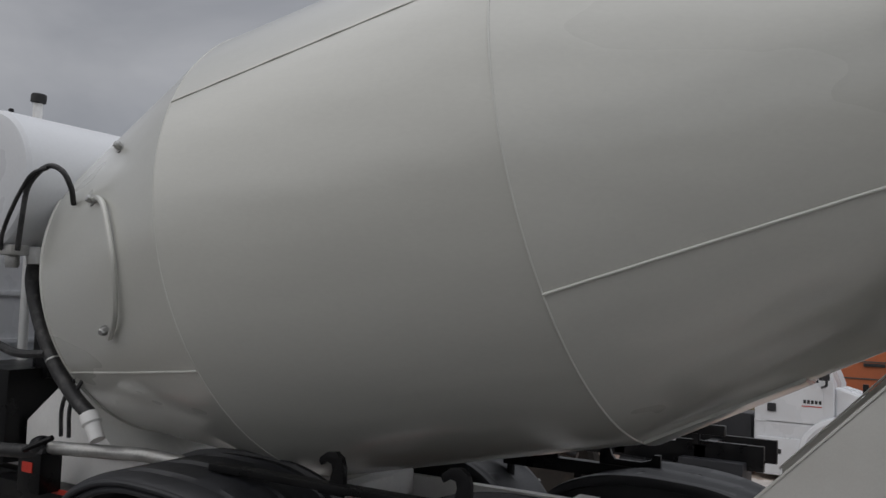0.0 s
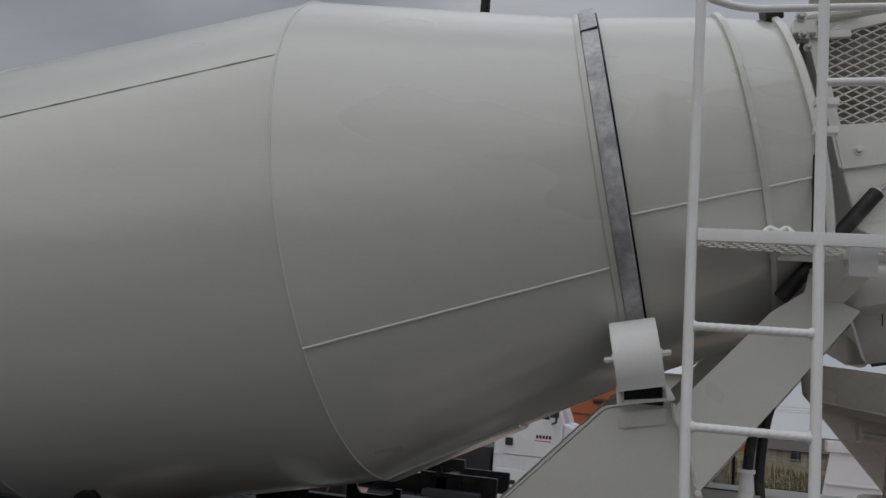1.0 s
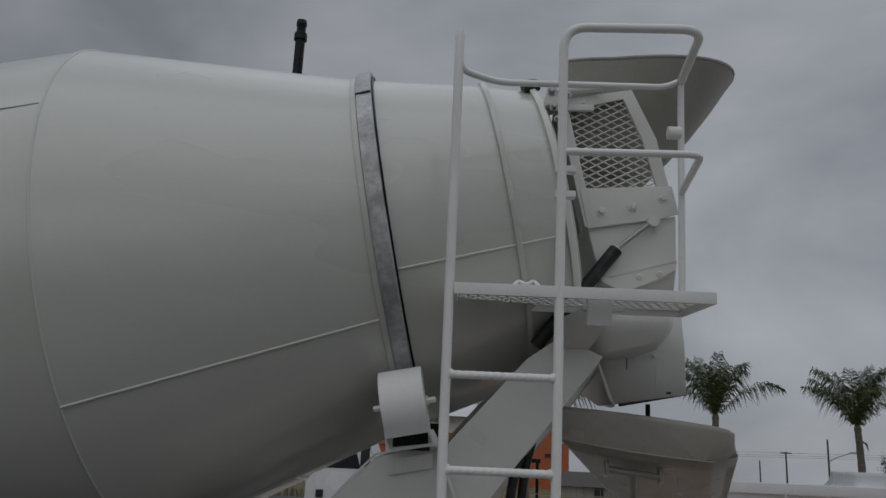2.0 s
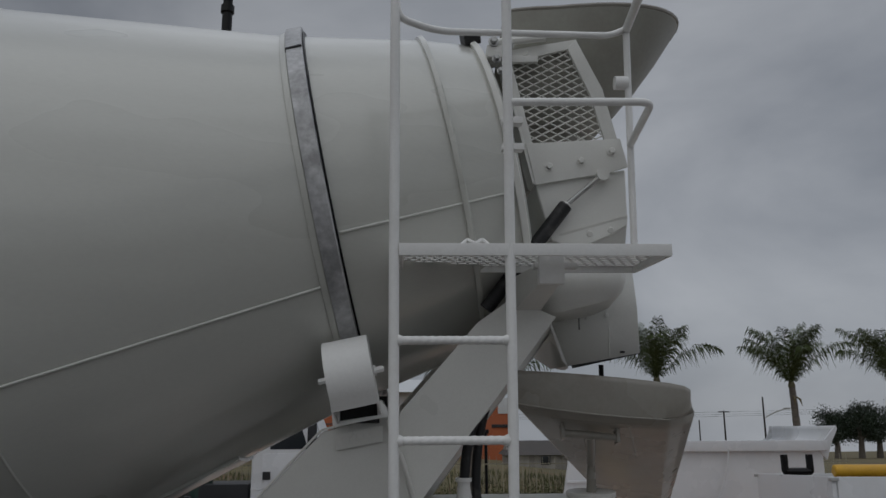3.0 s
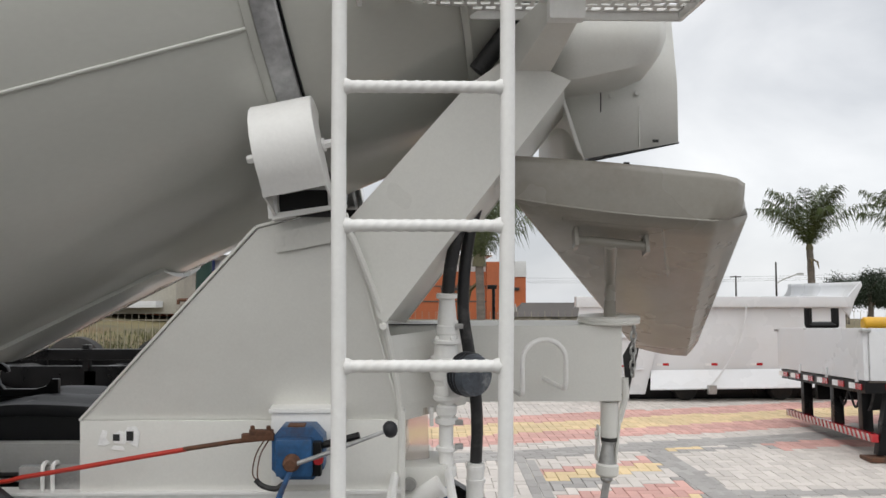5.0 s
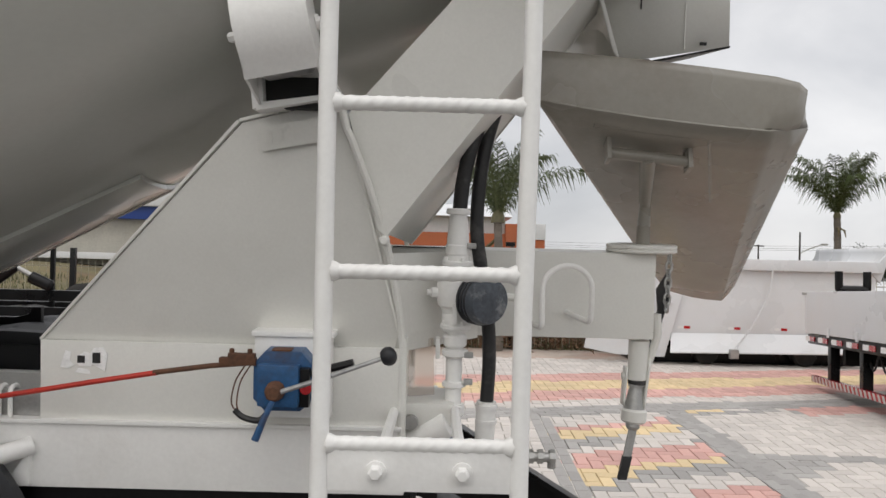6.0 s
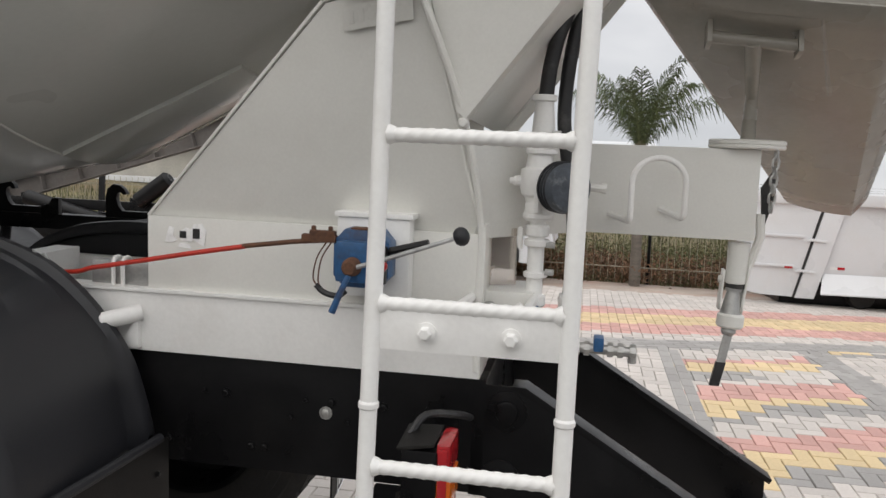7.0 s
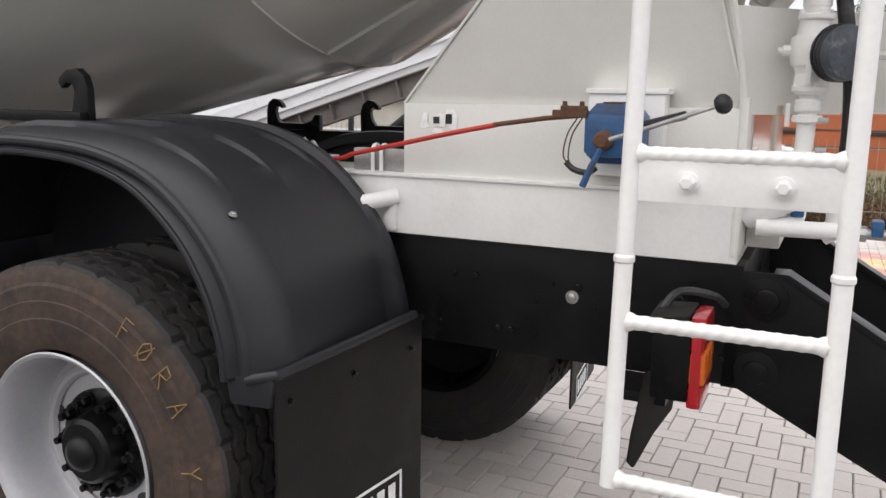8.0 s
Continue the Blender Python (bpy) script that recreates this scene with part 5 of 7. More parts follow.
# chalk letters on the near tyre
def chalk(strokes, deg, r):
    b = B()
    for a, c in strokes:
        q = radians(deg)
        er, et = V(math.cos(q), 0, math.sin(q)), V(-math.sin(q), 0, math.cos(q))
        f = lambda p: er * (r + p[1] * 0.058) - et * (p[0] * 0.042) + V(0, -0.1385 + 0.004 * max(0, (r + p[1] * 0.058 - 0.42) / 0.06) ** 2, 0)
        add_tube(b, [f((a[0] * (1 - t) + c[0] * t, a[1] * (1 - t) + c[1] * t)) for t in (0, 0.5, 1)], 0.0016, 5)
    return b


LETTERS = {
    "F": [((0, -0.5), (0, 0.5)), ((0, 0.5), (0.7, 0.5)), ((0, 0.05), (0.5, 0.05))],
    "O": [((0.35, 0.5), (0, 0.2)), ((0, 0.2), (0, -0.3)), ((0, -0.3), (0.35, -0.5)), ((0.35, -0.5), (0.7, -0.2)), ((0.7, -0.2), (0.7, 0.3)), ((0.7, 0.3), (0.35, 0.5)), ((0.0, -0.5), (0.7, 0.5))],
    "R": [((0, -0.5), (0, 0.5)), ((0, 0.5), (0.6, 0.4)), ((0.6, 0.4), (0.6, 0.1)), ((0.6, 0.1), (0, 0)), ((0.1, 0), (0.7, -0.5))],
    "A": [((0, -0.5), (0.35, 0.5)), ((0.35, 0.5), (0.7, -0.5)), ((0.15, -0.1), (0.55, -0.1))],
    "Y": [((0, 0.5), (0.35, 0)), ((0.7, 0.5), (0.35, 0)), ((0.35, 0), (0.35, -0.5))],
}
for ch, deg, r in (("F", 59.0, 0.466), ("O", 50.0, 0.467), ("R", 40.5, 0.467), ("A", 30.5, 0.466), ("Y", 10.5, 0.446)):
    part("chalk_mark", chalk(LETTERS[ch], deg, r), CHALK, near_wheel, "yellow chalk letter on the tyre wall")

# ---- fenders and mud flaps ----
def fender(x, side):
    f = lambda px, y, z: V(px + x - WX + (0.145 if side > 0 else 0.0), side * y, z - (0.085 if side > 0 else 0.0))
    inner = [(-0.895, 0.845), (-0.905, 0.93), (-0.945, 1.05), (-1.02, 1.165), (-1.146, 1.268), (-1.29, 1.318), (-1.44, 1.336), (-1.60, 1.338), (-1.74, 1.31), (-1.87, 1.24), (-1.955, 1.13), (-1.99, 1.0)]
    outer = [(-0.765, 0.870), (-0.775, 0.96), (-0.815, 1.09), (-0.905, 1.215), (-1.04, 1.318), (-1.22, 1.375), (-1.44, 1.392), (-1.62, 1.39), (-1.80, 1.36), (-1.97, 1.28), (-2.07, 1.15), (-2.115, 1.0)]
    ip, op = spline([V(a, 0, c) for a, c in inner], 8), spline([V(a, 0, c) for a, c in outer], 8)
    secs = []
    flutes = (0.998, 0.79, 0.60)
    m = len(ip)
    for k, (a, c) in enumerate(zip(ip, op)):
        t = k / (m - 1)
        d = (c - a).normalized()
        sec = [f(a.x, 1.055, a.z), f(a.x, 1.090, a.z)]
        for mix_, y in ((0.12, 1.094), (0.25, 1.078), (0.38, 1.077), (0.46, 1.088), (0.54, 1.086), (0.62, 1.080), (0.74, 1.068), (0.86, 1.050), (0.95, 1.028), (0.99, 1.008)):
            q = a * (1 - mix_) + c * mix_
            sec.append(f(q.x, y, q.z))
        # raised flutes: one straight edge, the other fanning out from a point
        for y, w in zip(flutes, (0.125, 0.11, 0.06)):
            reach = max(0.0, min(1.0, (t - 0.30) / 0.17, (0.70 - t) / 0.17))
            h = 0.014 * min(1.0, 2.0 * reach)
            for dy, hh in ((0.0, 0), (0.004 + 0.012 * reach, h), (0.006 + (w - 0.01) * reach, h * 0.8), (0.010 + (w + 0.012) * reach, 0)):
                q = c + d * hh
                sec.append(f(q.x, y - dy, q.z))
        c = c + V(0.025 * max(0.0, 1 - t * 4), 0, 0)
        sec += [f(c.x, 0.545, c.z), f(c.x, 0.530, c.z + 0.022), f(c.x, 0.508, c.z + 0.020), f(c.x, 0.495, c.z - 0.02)]
        secs.append(sec)
    b = add_rings(B(), secs, False, False)
    fe = part("fender", b, BLACK_PLASTIC, truck, "black ribbed plastic wheel fender", sharp=38)
    fe.modifiers.new("thickness", "SOLIDIFY").thickness = -0.006
    part("fender_rim", tube([f(a.x, 1.088, a.z) for a in ip], 0.012, 10), BLACK_PLASTIC, fe)
    part("fender_rim", tube([f(q.x, 1.089, q.z) for q in (a * 0.51 + c * 0.49 for a, c in zip(ip, op))], 0.0135, 10), BLACK_PLASTIC, fe)
    lip_b = B()
    add_tube(lip_b, [f(-0.83, 1.092, 0.858), f(-0.765, 1.075, 0.872), f(-0.735, 0.80, 0.880), f(-0.708, 0.525, 0.889)], 0.013, 10)
    part("fender_bead", lip_b, BLACK_PLASTIC, fe)
    part("front_lip", sheet([f(-0.772, 1.078, 0.872), f(-0.709, 0.53, 0.890), f(-0.714, 0.53, 0.852), f(-0.777, 1.078, 0.826)], (0.008, 0, 0), 0.003), BLACK_PLASTIC, fe)
    part("fender_skirt", sheet([f(-0.895, 1.09, 0.86), f(-0.765, 1.085, 0.875), f(-0.775, 1.085, 0.795), f(-0.885, 1.088, 0.790)], (0, -side * 0.03, 0), 0.008), BLACK_PLASTIC, fe)
    # added black panel: keeps the arch dark by hiding the white subframe
    part("inner_guard", sheet([f(a.x, 0.545, a.z - 0.012) for a in op] + [f(-2.115, 0.545, 0.9), f(-0.80, 0.545, 0.88)], (0, -side * 0.006, 0), 0), BLACK_PLASTIC, fe)
    for px, y, z in ((-0.906, 1.03, 1.217), (-0.906, 0.52, 1.217)):
        part("fender_rivet", add_bolt(B(), f(px, y, z), f(0.5, 0, 1) - f(0, 0, 0), 0.007, 0.006), GALV, fe)
    low = 0.24 if side < 0 else 0.36
    flap = part("mudflap", sheet([f(-0.772, 1.075, 0.865), f(-0.705, 0.50, 0.885), f(-0.705, 0.50, low), f(-0.772, 1.075, low - 0.02)], (0.008, 0, 0), 0.002), FLAP_RUBBER, truck, "black rubber mud flap with white print")
    fb = B()
    px = lambda y, z: f(-0.7625 + 0.067 * (1.075 - y) / 0.575, y, z)
    for y0, y1, z0, z1 in ((0.60, 0.86, 0.455, 0.462), (0.60, 0.86, 0.355, 0.362), (0.60, 0.607, 0.355, 0.462), (0.853, 0.86, 0.355, 0.462), (0.63, 0.66, 0.38, 0.435), (0.68, 0.71, 0.38, 0.435), (0.73, 0.76, 0.38, 0.435), (0.78, 0.81, 0.38, 0.435)):
        add_prism(fb, [px(y0, z0), px(y1, z0), px(y1, z1), px(y0, z1)], (0.0025, 0, 0))
    part("flap_print", fb, PRINT, flap, "white printed frame with bars")
    for y in (0.55, 0.80, 1.03):
        part("flap_bolt", add_bolt(B(), px(y, 0.80), (1, 0, 0), 0.006, 0.006), BLACK_PAINT, flap)
    return fe


for x in (WX, WX - 1.36):
    for side in (-1, 1):
        fender(x, side)
part("wire_tie", tube(spline([(-1.03, -0.50, 1.325), (-1.045, -0.51, 1.352), (-1.062, -0.50, 1.345), (-1.075, -0.515, 1.362)], 5), 0.005, 6), GALV, truck, "twist of bright wire on the fender edge")
part("fender_stay", tube([(-0.95, -0.46, 1.22), (-0.98, -0.60, 1.27), (-1.0, -1.0, 1.28)], 0.014, 8), BLACK_PAINT, truck, "black fender stay")

# ---- hooks for spare chutes, on both sides ----
def hook(x, y, face, z=1.32, k=1.0, wide=1.0):
    pts = [(-0.05, 0.0), (0.05, 0.0), (0.05, 0.10), (0.04, 0.135), (0.015, 0.155), (-0.02, 0.150), (-0.045, 0.130), (-0.05, 0.115), (-0.04, 0.10), (-0.02, 0.115), (0.0, 0.11), (0.005, 0.09), (-0.005, 0.05), (-0.012, 0.03), (-0.05, 0.03)]
    hk = part("chute_hook", bevel(add_prism(B(), [V(x + face * px * 0.9 * k * wide, y, z + pz * 1.05 * k) for px, pz in pts], (0, 0.025, 0)), 0.004), BLACK_PAINT, truck, "black steel hook for spare chutes")
    return hk


CRADLE = [(0, 1.25), (0, 1.40), (0.012, 1.438), (0.038, 1.457), (0.070, 1.453), (0.094, 1.432), (0.100, 1.415), (0.086, 1.411), (0.070, 1.422), (0.056, 1.416), (0.052, 1.395), (0.062, 1.362), (0.080, 1.342), (0.215, 1.342), (0.262, 1.356), (0.280, 1.384), (0.310, 1.384), (0.310, 1.25)]
for x in (-2.235, -1.700):
    part("chute_hook", bevel(add_prism(B(), [V(x + px, 0.81, pz) for px, pz in CRADLE], (0, 0.025, 0)), 0.004), BLACK_PAINT, truck, "black steel cradle hook for spare chutes")
hook(-1.640, -0.82, 1, 1.392, 0.97, 1.32)
hook(-2.160, -0.82, 1, 1.385, 0.97, 1.32)
part("hook_foot", box((-2.75, -0.845, 1.400), (-1.588, -0.79, 1.430), 0.006), BLACK_PAINT, truck, "black hook rail over the fenders")
part("hook_rail", box((-2.235, 0.80, 1.245), (-1.20, 0.86, 1.312), 0.006), BLACK_PAINT, truck, "black hook rail")
for x in (-2.20, -1.82):
    part("rail_strut", tube([(x, 0.83, 1.25), (x + 0.02, 0.78, 1.02)], 0.022, 8), BLACK_PAINT, truck)

# ---- front pedestal, water tank and cab ----
part("front_pedestal", sheet([(-4.52, -0.45, 1.09), (-4.52, -0.45, 1.385), (-4.24, -0.45, 1.60), (-4.06, -0.45, 1.50), (-3.74, -0.45, 1.26), (-3.69, -0.45, 1.09)], (0, 0.90, 0), 0.01), WHITE_PAINT, truck, "white front drum pedestal")
part("gearbox", turned(AXIS_O + AX * (S_N - 0.55), AX, [(0, 0.20), (0.05, 0.27), (0.28, 0.27), (0.34, 0.20), (0.42, 0.18)], 32), BLACK_PAINT, truck, "dark drum gearbox")
tank = part("water_tank", turned((-4.41, -0.86, 2.645), (0, 1, 0), [(0, 0.05), (0.004, 0.20), (0.012, 0.30), (0.022, 0.345), (0.04, 0.362), (0.06, 0.365), (1.70, 0.365), (1.73, 0.33), (1.75, 0.05)], 56), TRUCK_WHITE, truck, "white cylindrical water tank behind the cab")
part("tank_stand", box((-4.66, -0.35, 1.6), (-4.52, 0.5, 2.34), 0.02), BLACK_PAINT, tank, "black tank stand")
part("engine_frame", box((-5.15, -0.55, 1.15), (-4.56, 0.5, 1.66), 0.03), BLACK_PAINT, truck, "black frame and hoses behind the cab")
part("tank_bolt", add_bolt(B(), (-4.45, -0.70, 3.008), (0, 0, 1), 0.014, 0.03), BLACK_PAINT, tank)
cab = part("cab", box((-7.3, -1.22, 0.95), (-5.25, 1.22, 3.0), 0.09, segments=4), TRUCK_WHITE, truck, "white truck cab")
for z in (1.75, 2.05):
    part("cab_rib", box((-5.255, -1.1, z), (-5.235, 1.1, z + 0.03), 0.008), TRUCK_WHITE, cab)
ex = part("exhaust", tube([(-5.06, -0.15, 1.2), (-5.06, -0.15, 3.26)], 0.029, 16), WHITE_PAINT, truck, "white exhaust stack with a dark cap")
part("exhaust_cap", turned((-5.06, -0.15, 3.255), (0.1, 0, 1), [(0, 0.038), (0.005, 0.046), (0.045, 0.046), (0.058, 0.041), (0.062, 0.026)], 20), DARK_GAP, ex, "dark cap")
big_hose = part("suction_hose", tube(spline([(-4.22, -0.66, 2.25), (-4.235, -0.66, 2.13), (-4.167, -0.66, 1.96), (-4.022, -0.66, 1.74), (-3.855, -0.66, 1.588), (-3.712, -0.66, 1.50)], 8), 0.036, 16), RUBBER, truck, "thick black rubber suction hose")
part("hose_nozzle", turned((-3.735, -0.66, 1.512), (0.55, -0.02, -0.8), [(0, 0.046), (0.05, 0.048), (0.06, 0.038), (0.14, 0.036)], 18), WHITE_PAINT, big_hose)
part("hose_tie", turned((-4.03, -0.66, 1.752), (0.6, 0, -0.8), [(0, 0.038), (0.008, 0.038)], 14), GALV, big_hose)
part("hose_head", turned((-4.22, -0.66, 2.22), (-0.1, 0.1, 1), [(0, 0.045), (0.05, 0.048), (0.09, 0.035)], 18), WHITE_PAINT, big_hose)
part("hose_fitting", turned((-4.20, -0.80, 2.20), (0, 0, 1), [(0, 0.03), (0.02, 0.035), (0.07, 0.035), (0.08, 0.03)], 18), GALV, big_hose, "dusty pipe fitting")
part("fitting_block", box((-4.28, -0.86, 2.262), (-4.12, -0.76, 2.312), 0.012), GALV, big_hose, "dusty fitting block")
part("loop_hose", tube(spline([(-4.02, -0.89, 2.28), (-3.988, -0.9, 2.421), (-3.96, -0.9, 2.569), (-3.882, -0.9, 2.646), (-3.792, -0.9, 2.673), (-3.714, -0.89, 2.643), (-3.69, -0.86, 2.571), (-3.72, -0.82, 2.50)], 8), 0.013, 10), RUBBER, big_hose, "thin black looped hose")
part("loop_hose", tube(spline([(-4.20, -0.86, 2.29), (-4.151, -0.89, 2.355), (-4.064, -0.91, 2.463), (-3.973, -0.915, 2.575), (-3.90, -0.915, 2.640), (-3.80, -0.91, 2.662)], 8), 0.010, 10), RUBBER, big_hose, "thin black looped hose")
part("cross_hose", tube(spline([(-4.60, -0.72, 1.86), (-4.411, -0.7, 1.80), (-4.30, -0.7, 1.775), (-4.18, -0.7, 1.77), (-4.06, -0.68, 1.78)], 8), 0.022, 10), RUBBER, big_hose, "black hose")
vb = part("valve_block", box((-4.17, -0.72, 1.10), (-3.99, -0.60, 1.30), 0.012), BLACK_PAINT, truck, "black valve block with hoses on the subframe")
part("valve_handle", tube([(-4.10, -0.74, 1.31), (-3.94, -0.70, 1.38)], 0.014, 8), BLACK_PAINT, vb)
part("valve_hose", tube(spline([(-4.6, -0.75, 1.28), (-4.3, -0.74, 1.29), (-4.0, -0.68, 1.30)], 6), 0.035, 12), RUBBER, vb)
part("valve_knob", turned((-4.06, -0.67, 1.30), (0.2, -0.3, 1), [(0, 0.05), (0.03, 0.06), (0.06, 0.045), (0.075, 0.02)], 14), BLACK_PAINT, vb)
part("valve_tube", tube([(-4.02, -0.66, 1.32), (-3.45, -0.55, 1.335), (-3.0, -0.52, 1.32)], 0.033, 14), GALV, vb, "grey steel tube")
for dx in (0.0, 0.06):
    part("valve_cable", tube(spline([(-3.96 + dx, -0.64, 1.38), (-3.93 + dx, -0.66, 1.55), (-3.86 + dx, -0.62, 1.72), (-3.84 + dx, -0.55, 1.85)], 6), 0.010, 8), RUBBER, vb)
part("red_label", box((-4.13, -0.724, 1.20), (-4.05, -0.720, 1.25), 0), RED, vb, "red sticker with a white bar")
part("front_frame", box((-4.6, -0.60, 1.02), (-3.0, -0.46, 1.10), 0.01), BLACK_PAINT, truck, "black side frame with a red edge")
part("red_edge", box((-4.3, -0.612, 1.085), (-3.55, -0.60, 1.11), 0.003), RED, truck, "red painted frame edge")

# ---- the yard: one sheet of ground, paved up to the fence ----
SLOPE_TAN = math.tan(radians(SLOPE))


def ground_z(y, x=0.0):
    """The yard rises to the far kerb and runs level; a low bank lies behind the fence, and the land falls away beyond it."""
    a, c = 4.2, 5.6
    if y < -6:
        return -6 * SLOPE_TAN
    if y < a:
        return y * SLOPE_TAN
    t = min(1.0, (y - a) / (c - a))
    z = (a + (c - a) * (t - t * t / 2)) * SLOPE_TAN
    if y > 10.6:
        u = min(1.0, (y - 10.6) / 14.0)
        side = min(0.42, max(0.0, (9.0 - x) / 14.0)) + 0.58 * min(1.0, max(0.0, (-9.0 - x) / 8.0))
        z += 1.15 * u * u * (3 - 2 * u) * side
    if y > 40:
        z -= 0.026 * (y - 40)
    return z


PAVE_END = 9.3
FENCE_Y = 10.4
gb = B()
ys = [-400, -60, -20, -10, -6] + [-5 + k for k in range(0, 9)] + [4.2 + 0.2 * k for k in range(8)] + [6, 7, 8, 9, PAVE_END, 9.8, 10.6, 11.4, 12.5, 14, 16, 18, 20, 22.5, 25, 32, 40, 80, 200, 900]
xs = [-900, -200, -60, -30, -20, -14, -10, -7, -5, -3, -1, 1, 3, 5, 7, 10, 14, 20, 30, 60, 200, 900]
random.seed(2)
gv = [[gb.verts.new((x, y, ground_z(y, x) - 0.012 + (random.uniform(-0.06, 0.06) if 10.6 < y < 60 else 0))) for x in xs] for y in ys]
for r0, r1 in zip(gv, gv[1:]):
    for i in range(len(xs) - 1):
        gb.faces.new((r0[i], r0[i + 1], r1[i + 1], r1[i]))
ground = part("ground", gb, JOINT, None, sharp=180)
ground.data.materials.append(GRASS)
ground.data.materials.append(material("gravel_edge", (0.40, 0.33, 0.28), 0.95, vary=0.2, scale=1.5, fine=30, bump=0.6, dirt=(0.40, 0.20, 0.14), dirt_amount=0.6, dirt_scale=1.3))
# outer ground, its colour made up: dark so that little light bounces up
ground.data.materials.append(material("dark_outer_paving", (0.075, 0.07, 0.066), 0.85, vary=0.15, scale=1.2, fine=40, bump=0.2, dirt=(0.20, 0.19, 0.18), dirt_amount=0.5))
for p in ground.data.polygons:
    if p.center.y < -1.5 or (p.center.y < PAVE_END and abs(p.center.x) > 9):
        p.material_index = 3
    elif p.center.y > FENCE_Y:
        p.material_index = 1
    elif p.center.y > PAVE_END:
        p.material_index = 2
tagged(ground, "paved yard, gravel edge and dry grass reaching the horizon", "ground", kind="structure")

# ---- palisade fence ----
fence = thing("fence", "thin steel palisade fence with black posts before scrub", "fence", Matrix.Translation((0, FENCE_Y, ground_z(FENCE_Y))))
FENCE_STEEL = material("weathered_fence_steel", (0.30, 0.275, 0.21), 0.7, vary=0.25, scale=3, fine=40, bump=0.1, per_piece=0.25)
post_me = None
for k in range(11):
    if k == 8:  # the tall post stands here
        continue
    x = 1.35 + 2.3 * (k - 8)
    o = part("post", box((-0.04, -0.04, 0.0), (0.04, 0.04, 1.42), 0.006), BLACK_PAINT, fence) if post_me is None else new("post", post_me)
    post_me = o.data
    o.parent = fence
    o.location = (x, 0, 0)
for z in (0.25, 1.12):
    part("fence_rail", box((-17.3, 0.02, z), (7.5, 0.05, z + 0.015), 0), FENCE_STEEL, fence)
pick_me = None
for k in range(226):
    x = -17.3 + 0.11 * k
    if pick_me is None:
        o = part("picket", box((-0.003, -0.003, 0.05), (0.003, 0.003, 1.26), 0), FENCE_STEEL, fence)
        pick_me = o.data
    else:
        o = new("picket", pick_me)
        o.parent = fence
    o.location = (x, 0, 0)


tall = part("tall_post", tube([(0, 0, 0), (0, 0, 1.66)], 0.026, 8), BLACK_PAINT, fence, "tall black post with a small head")
tall.location = (1.35, 0.1, 0)
part("post_head", box((-0.10, -0.04, 1.62), (0.05, 0.04, 1.69), 0.01), BLACK_PAINT, tall)


# ---- scrub and grass ----
def blades(name, label, areas, count, h0, h1, mat, seed, wide=0.012):
    rnd = np.random.RandomState(seed)
    verts, faces = [], []
    for x0, x1, y0, y1, share in areas:
        for _ in range(int(count * share)):
            x, y = rnd.uniform(x0, x1), rnd.uniform(y0, y1)
            z = ground_z(y, x) - 0.03
            h, q, lean = rnd.uniform(h0, h1), rnd.uniform(0, math.pi), rnd.uniform(-0.35, 0.35, 2)
            w = wide * rnd.uniform(0.7, 1.8) * (1 + (y - 10) * 0.05)
            dx, dy = math.cos(q) * w, math.sin(q) * w
            n = len(verts)
            verts += [(x - dx, y - dy, z), (x + dx, y + dy, z), (x + dx * 0.7 + lean[0] * h * 0.4, y + dy * 0.7 + lean[1] * h * 0.4, z + h * 0.6), (x - dx * 0.7 + lean[0] * h * 0.4, y - dy * 0.7 + lean[1] * h * 0.4, z + h * 0.6), (x + lean[0] * h, y + lean[1] * h, z + h)]
            faces += [(n, n + 1, n + 2, n + 3), (n + 3, n + 2, n + 4)]
    me = bpy.data.meshes.new(name)
    me.from_pydata(verts, [], faces)
    me.materials.append(mat)
    return tagged(new(name, me), label, "grass", kind="stuff")


BLADE_DRY = material("dry_stalk", (0.14, 0.085, 0.05), 0.85, vary=0.2, scale=1, fine=20, bump=0.0, per_piece=0.5, per_island=True)
blades("green_grass", "patchy green and straw grass behind the fence", [(-18, 14, 10.5, 13, 0.55), (-22, 14, 13, 22, 0.45)], 30000, 0.06, 0.26, BLADE, 11, 0.006)
blades("dry_scrub", "reddish dry scrub behind the fence", [(-5, 9, 10.5, 14, 0.6), (-20, 10, 10.5, 18, 0.4)], 11000, 0.08, 0.26, BLADE_DRY, 12, 0.005)


def weeds(name, label, areas, count, mat, seed):
    """Low leafy clumps: many small leaves at all angles, thick in some spots and bare in others."""
    rnd = np.random.RandomState(seed)
    verts, faces = [], []
    for x0, x1, y0, y1 in areas:
        for _ in range(count):
            cx, cy, r, h = rnd.uniform(x0, x1), rnd.uniform(y0, y1), rnd.uniform(0.10, 0.35), rnd.uniform(0.10, 0.42)
            for _ in range(44):
                p = V(cx + rnd.normal(0, r), cy + rnd.normal(0, r), 0)
                p.z = ground_z(p.y, p.x) + h * rnd.uniform(0, 1) ** 0.7
                u, w = V(*rnd.normal(0, 1, 3)).normalized() * 0.034, V(*rnd.normal(0, 1, 3)).normalized() * 0.014
                n = len(verts)
                verts += [p - u, p + w, p + u, p - w]
                faces.append((n, n + 1, n + 2, n + 3))
    me = bpy.data.meshes.new(name)
    me.from_pydata(verts, [], faces)
    me.materials.append(mat)
    return tagged(new(name, me), label, "scrub", kind="stuff")


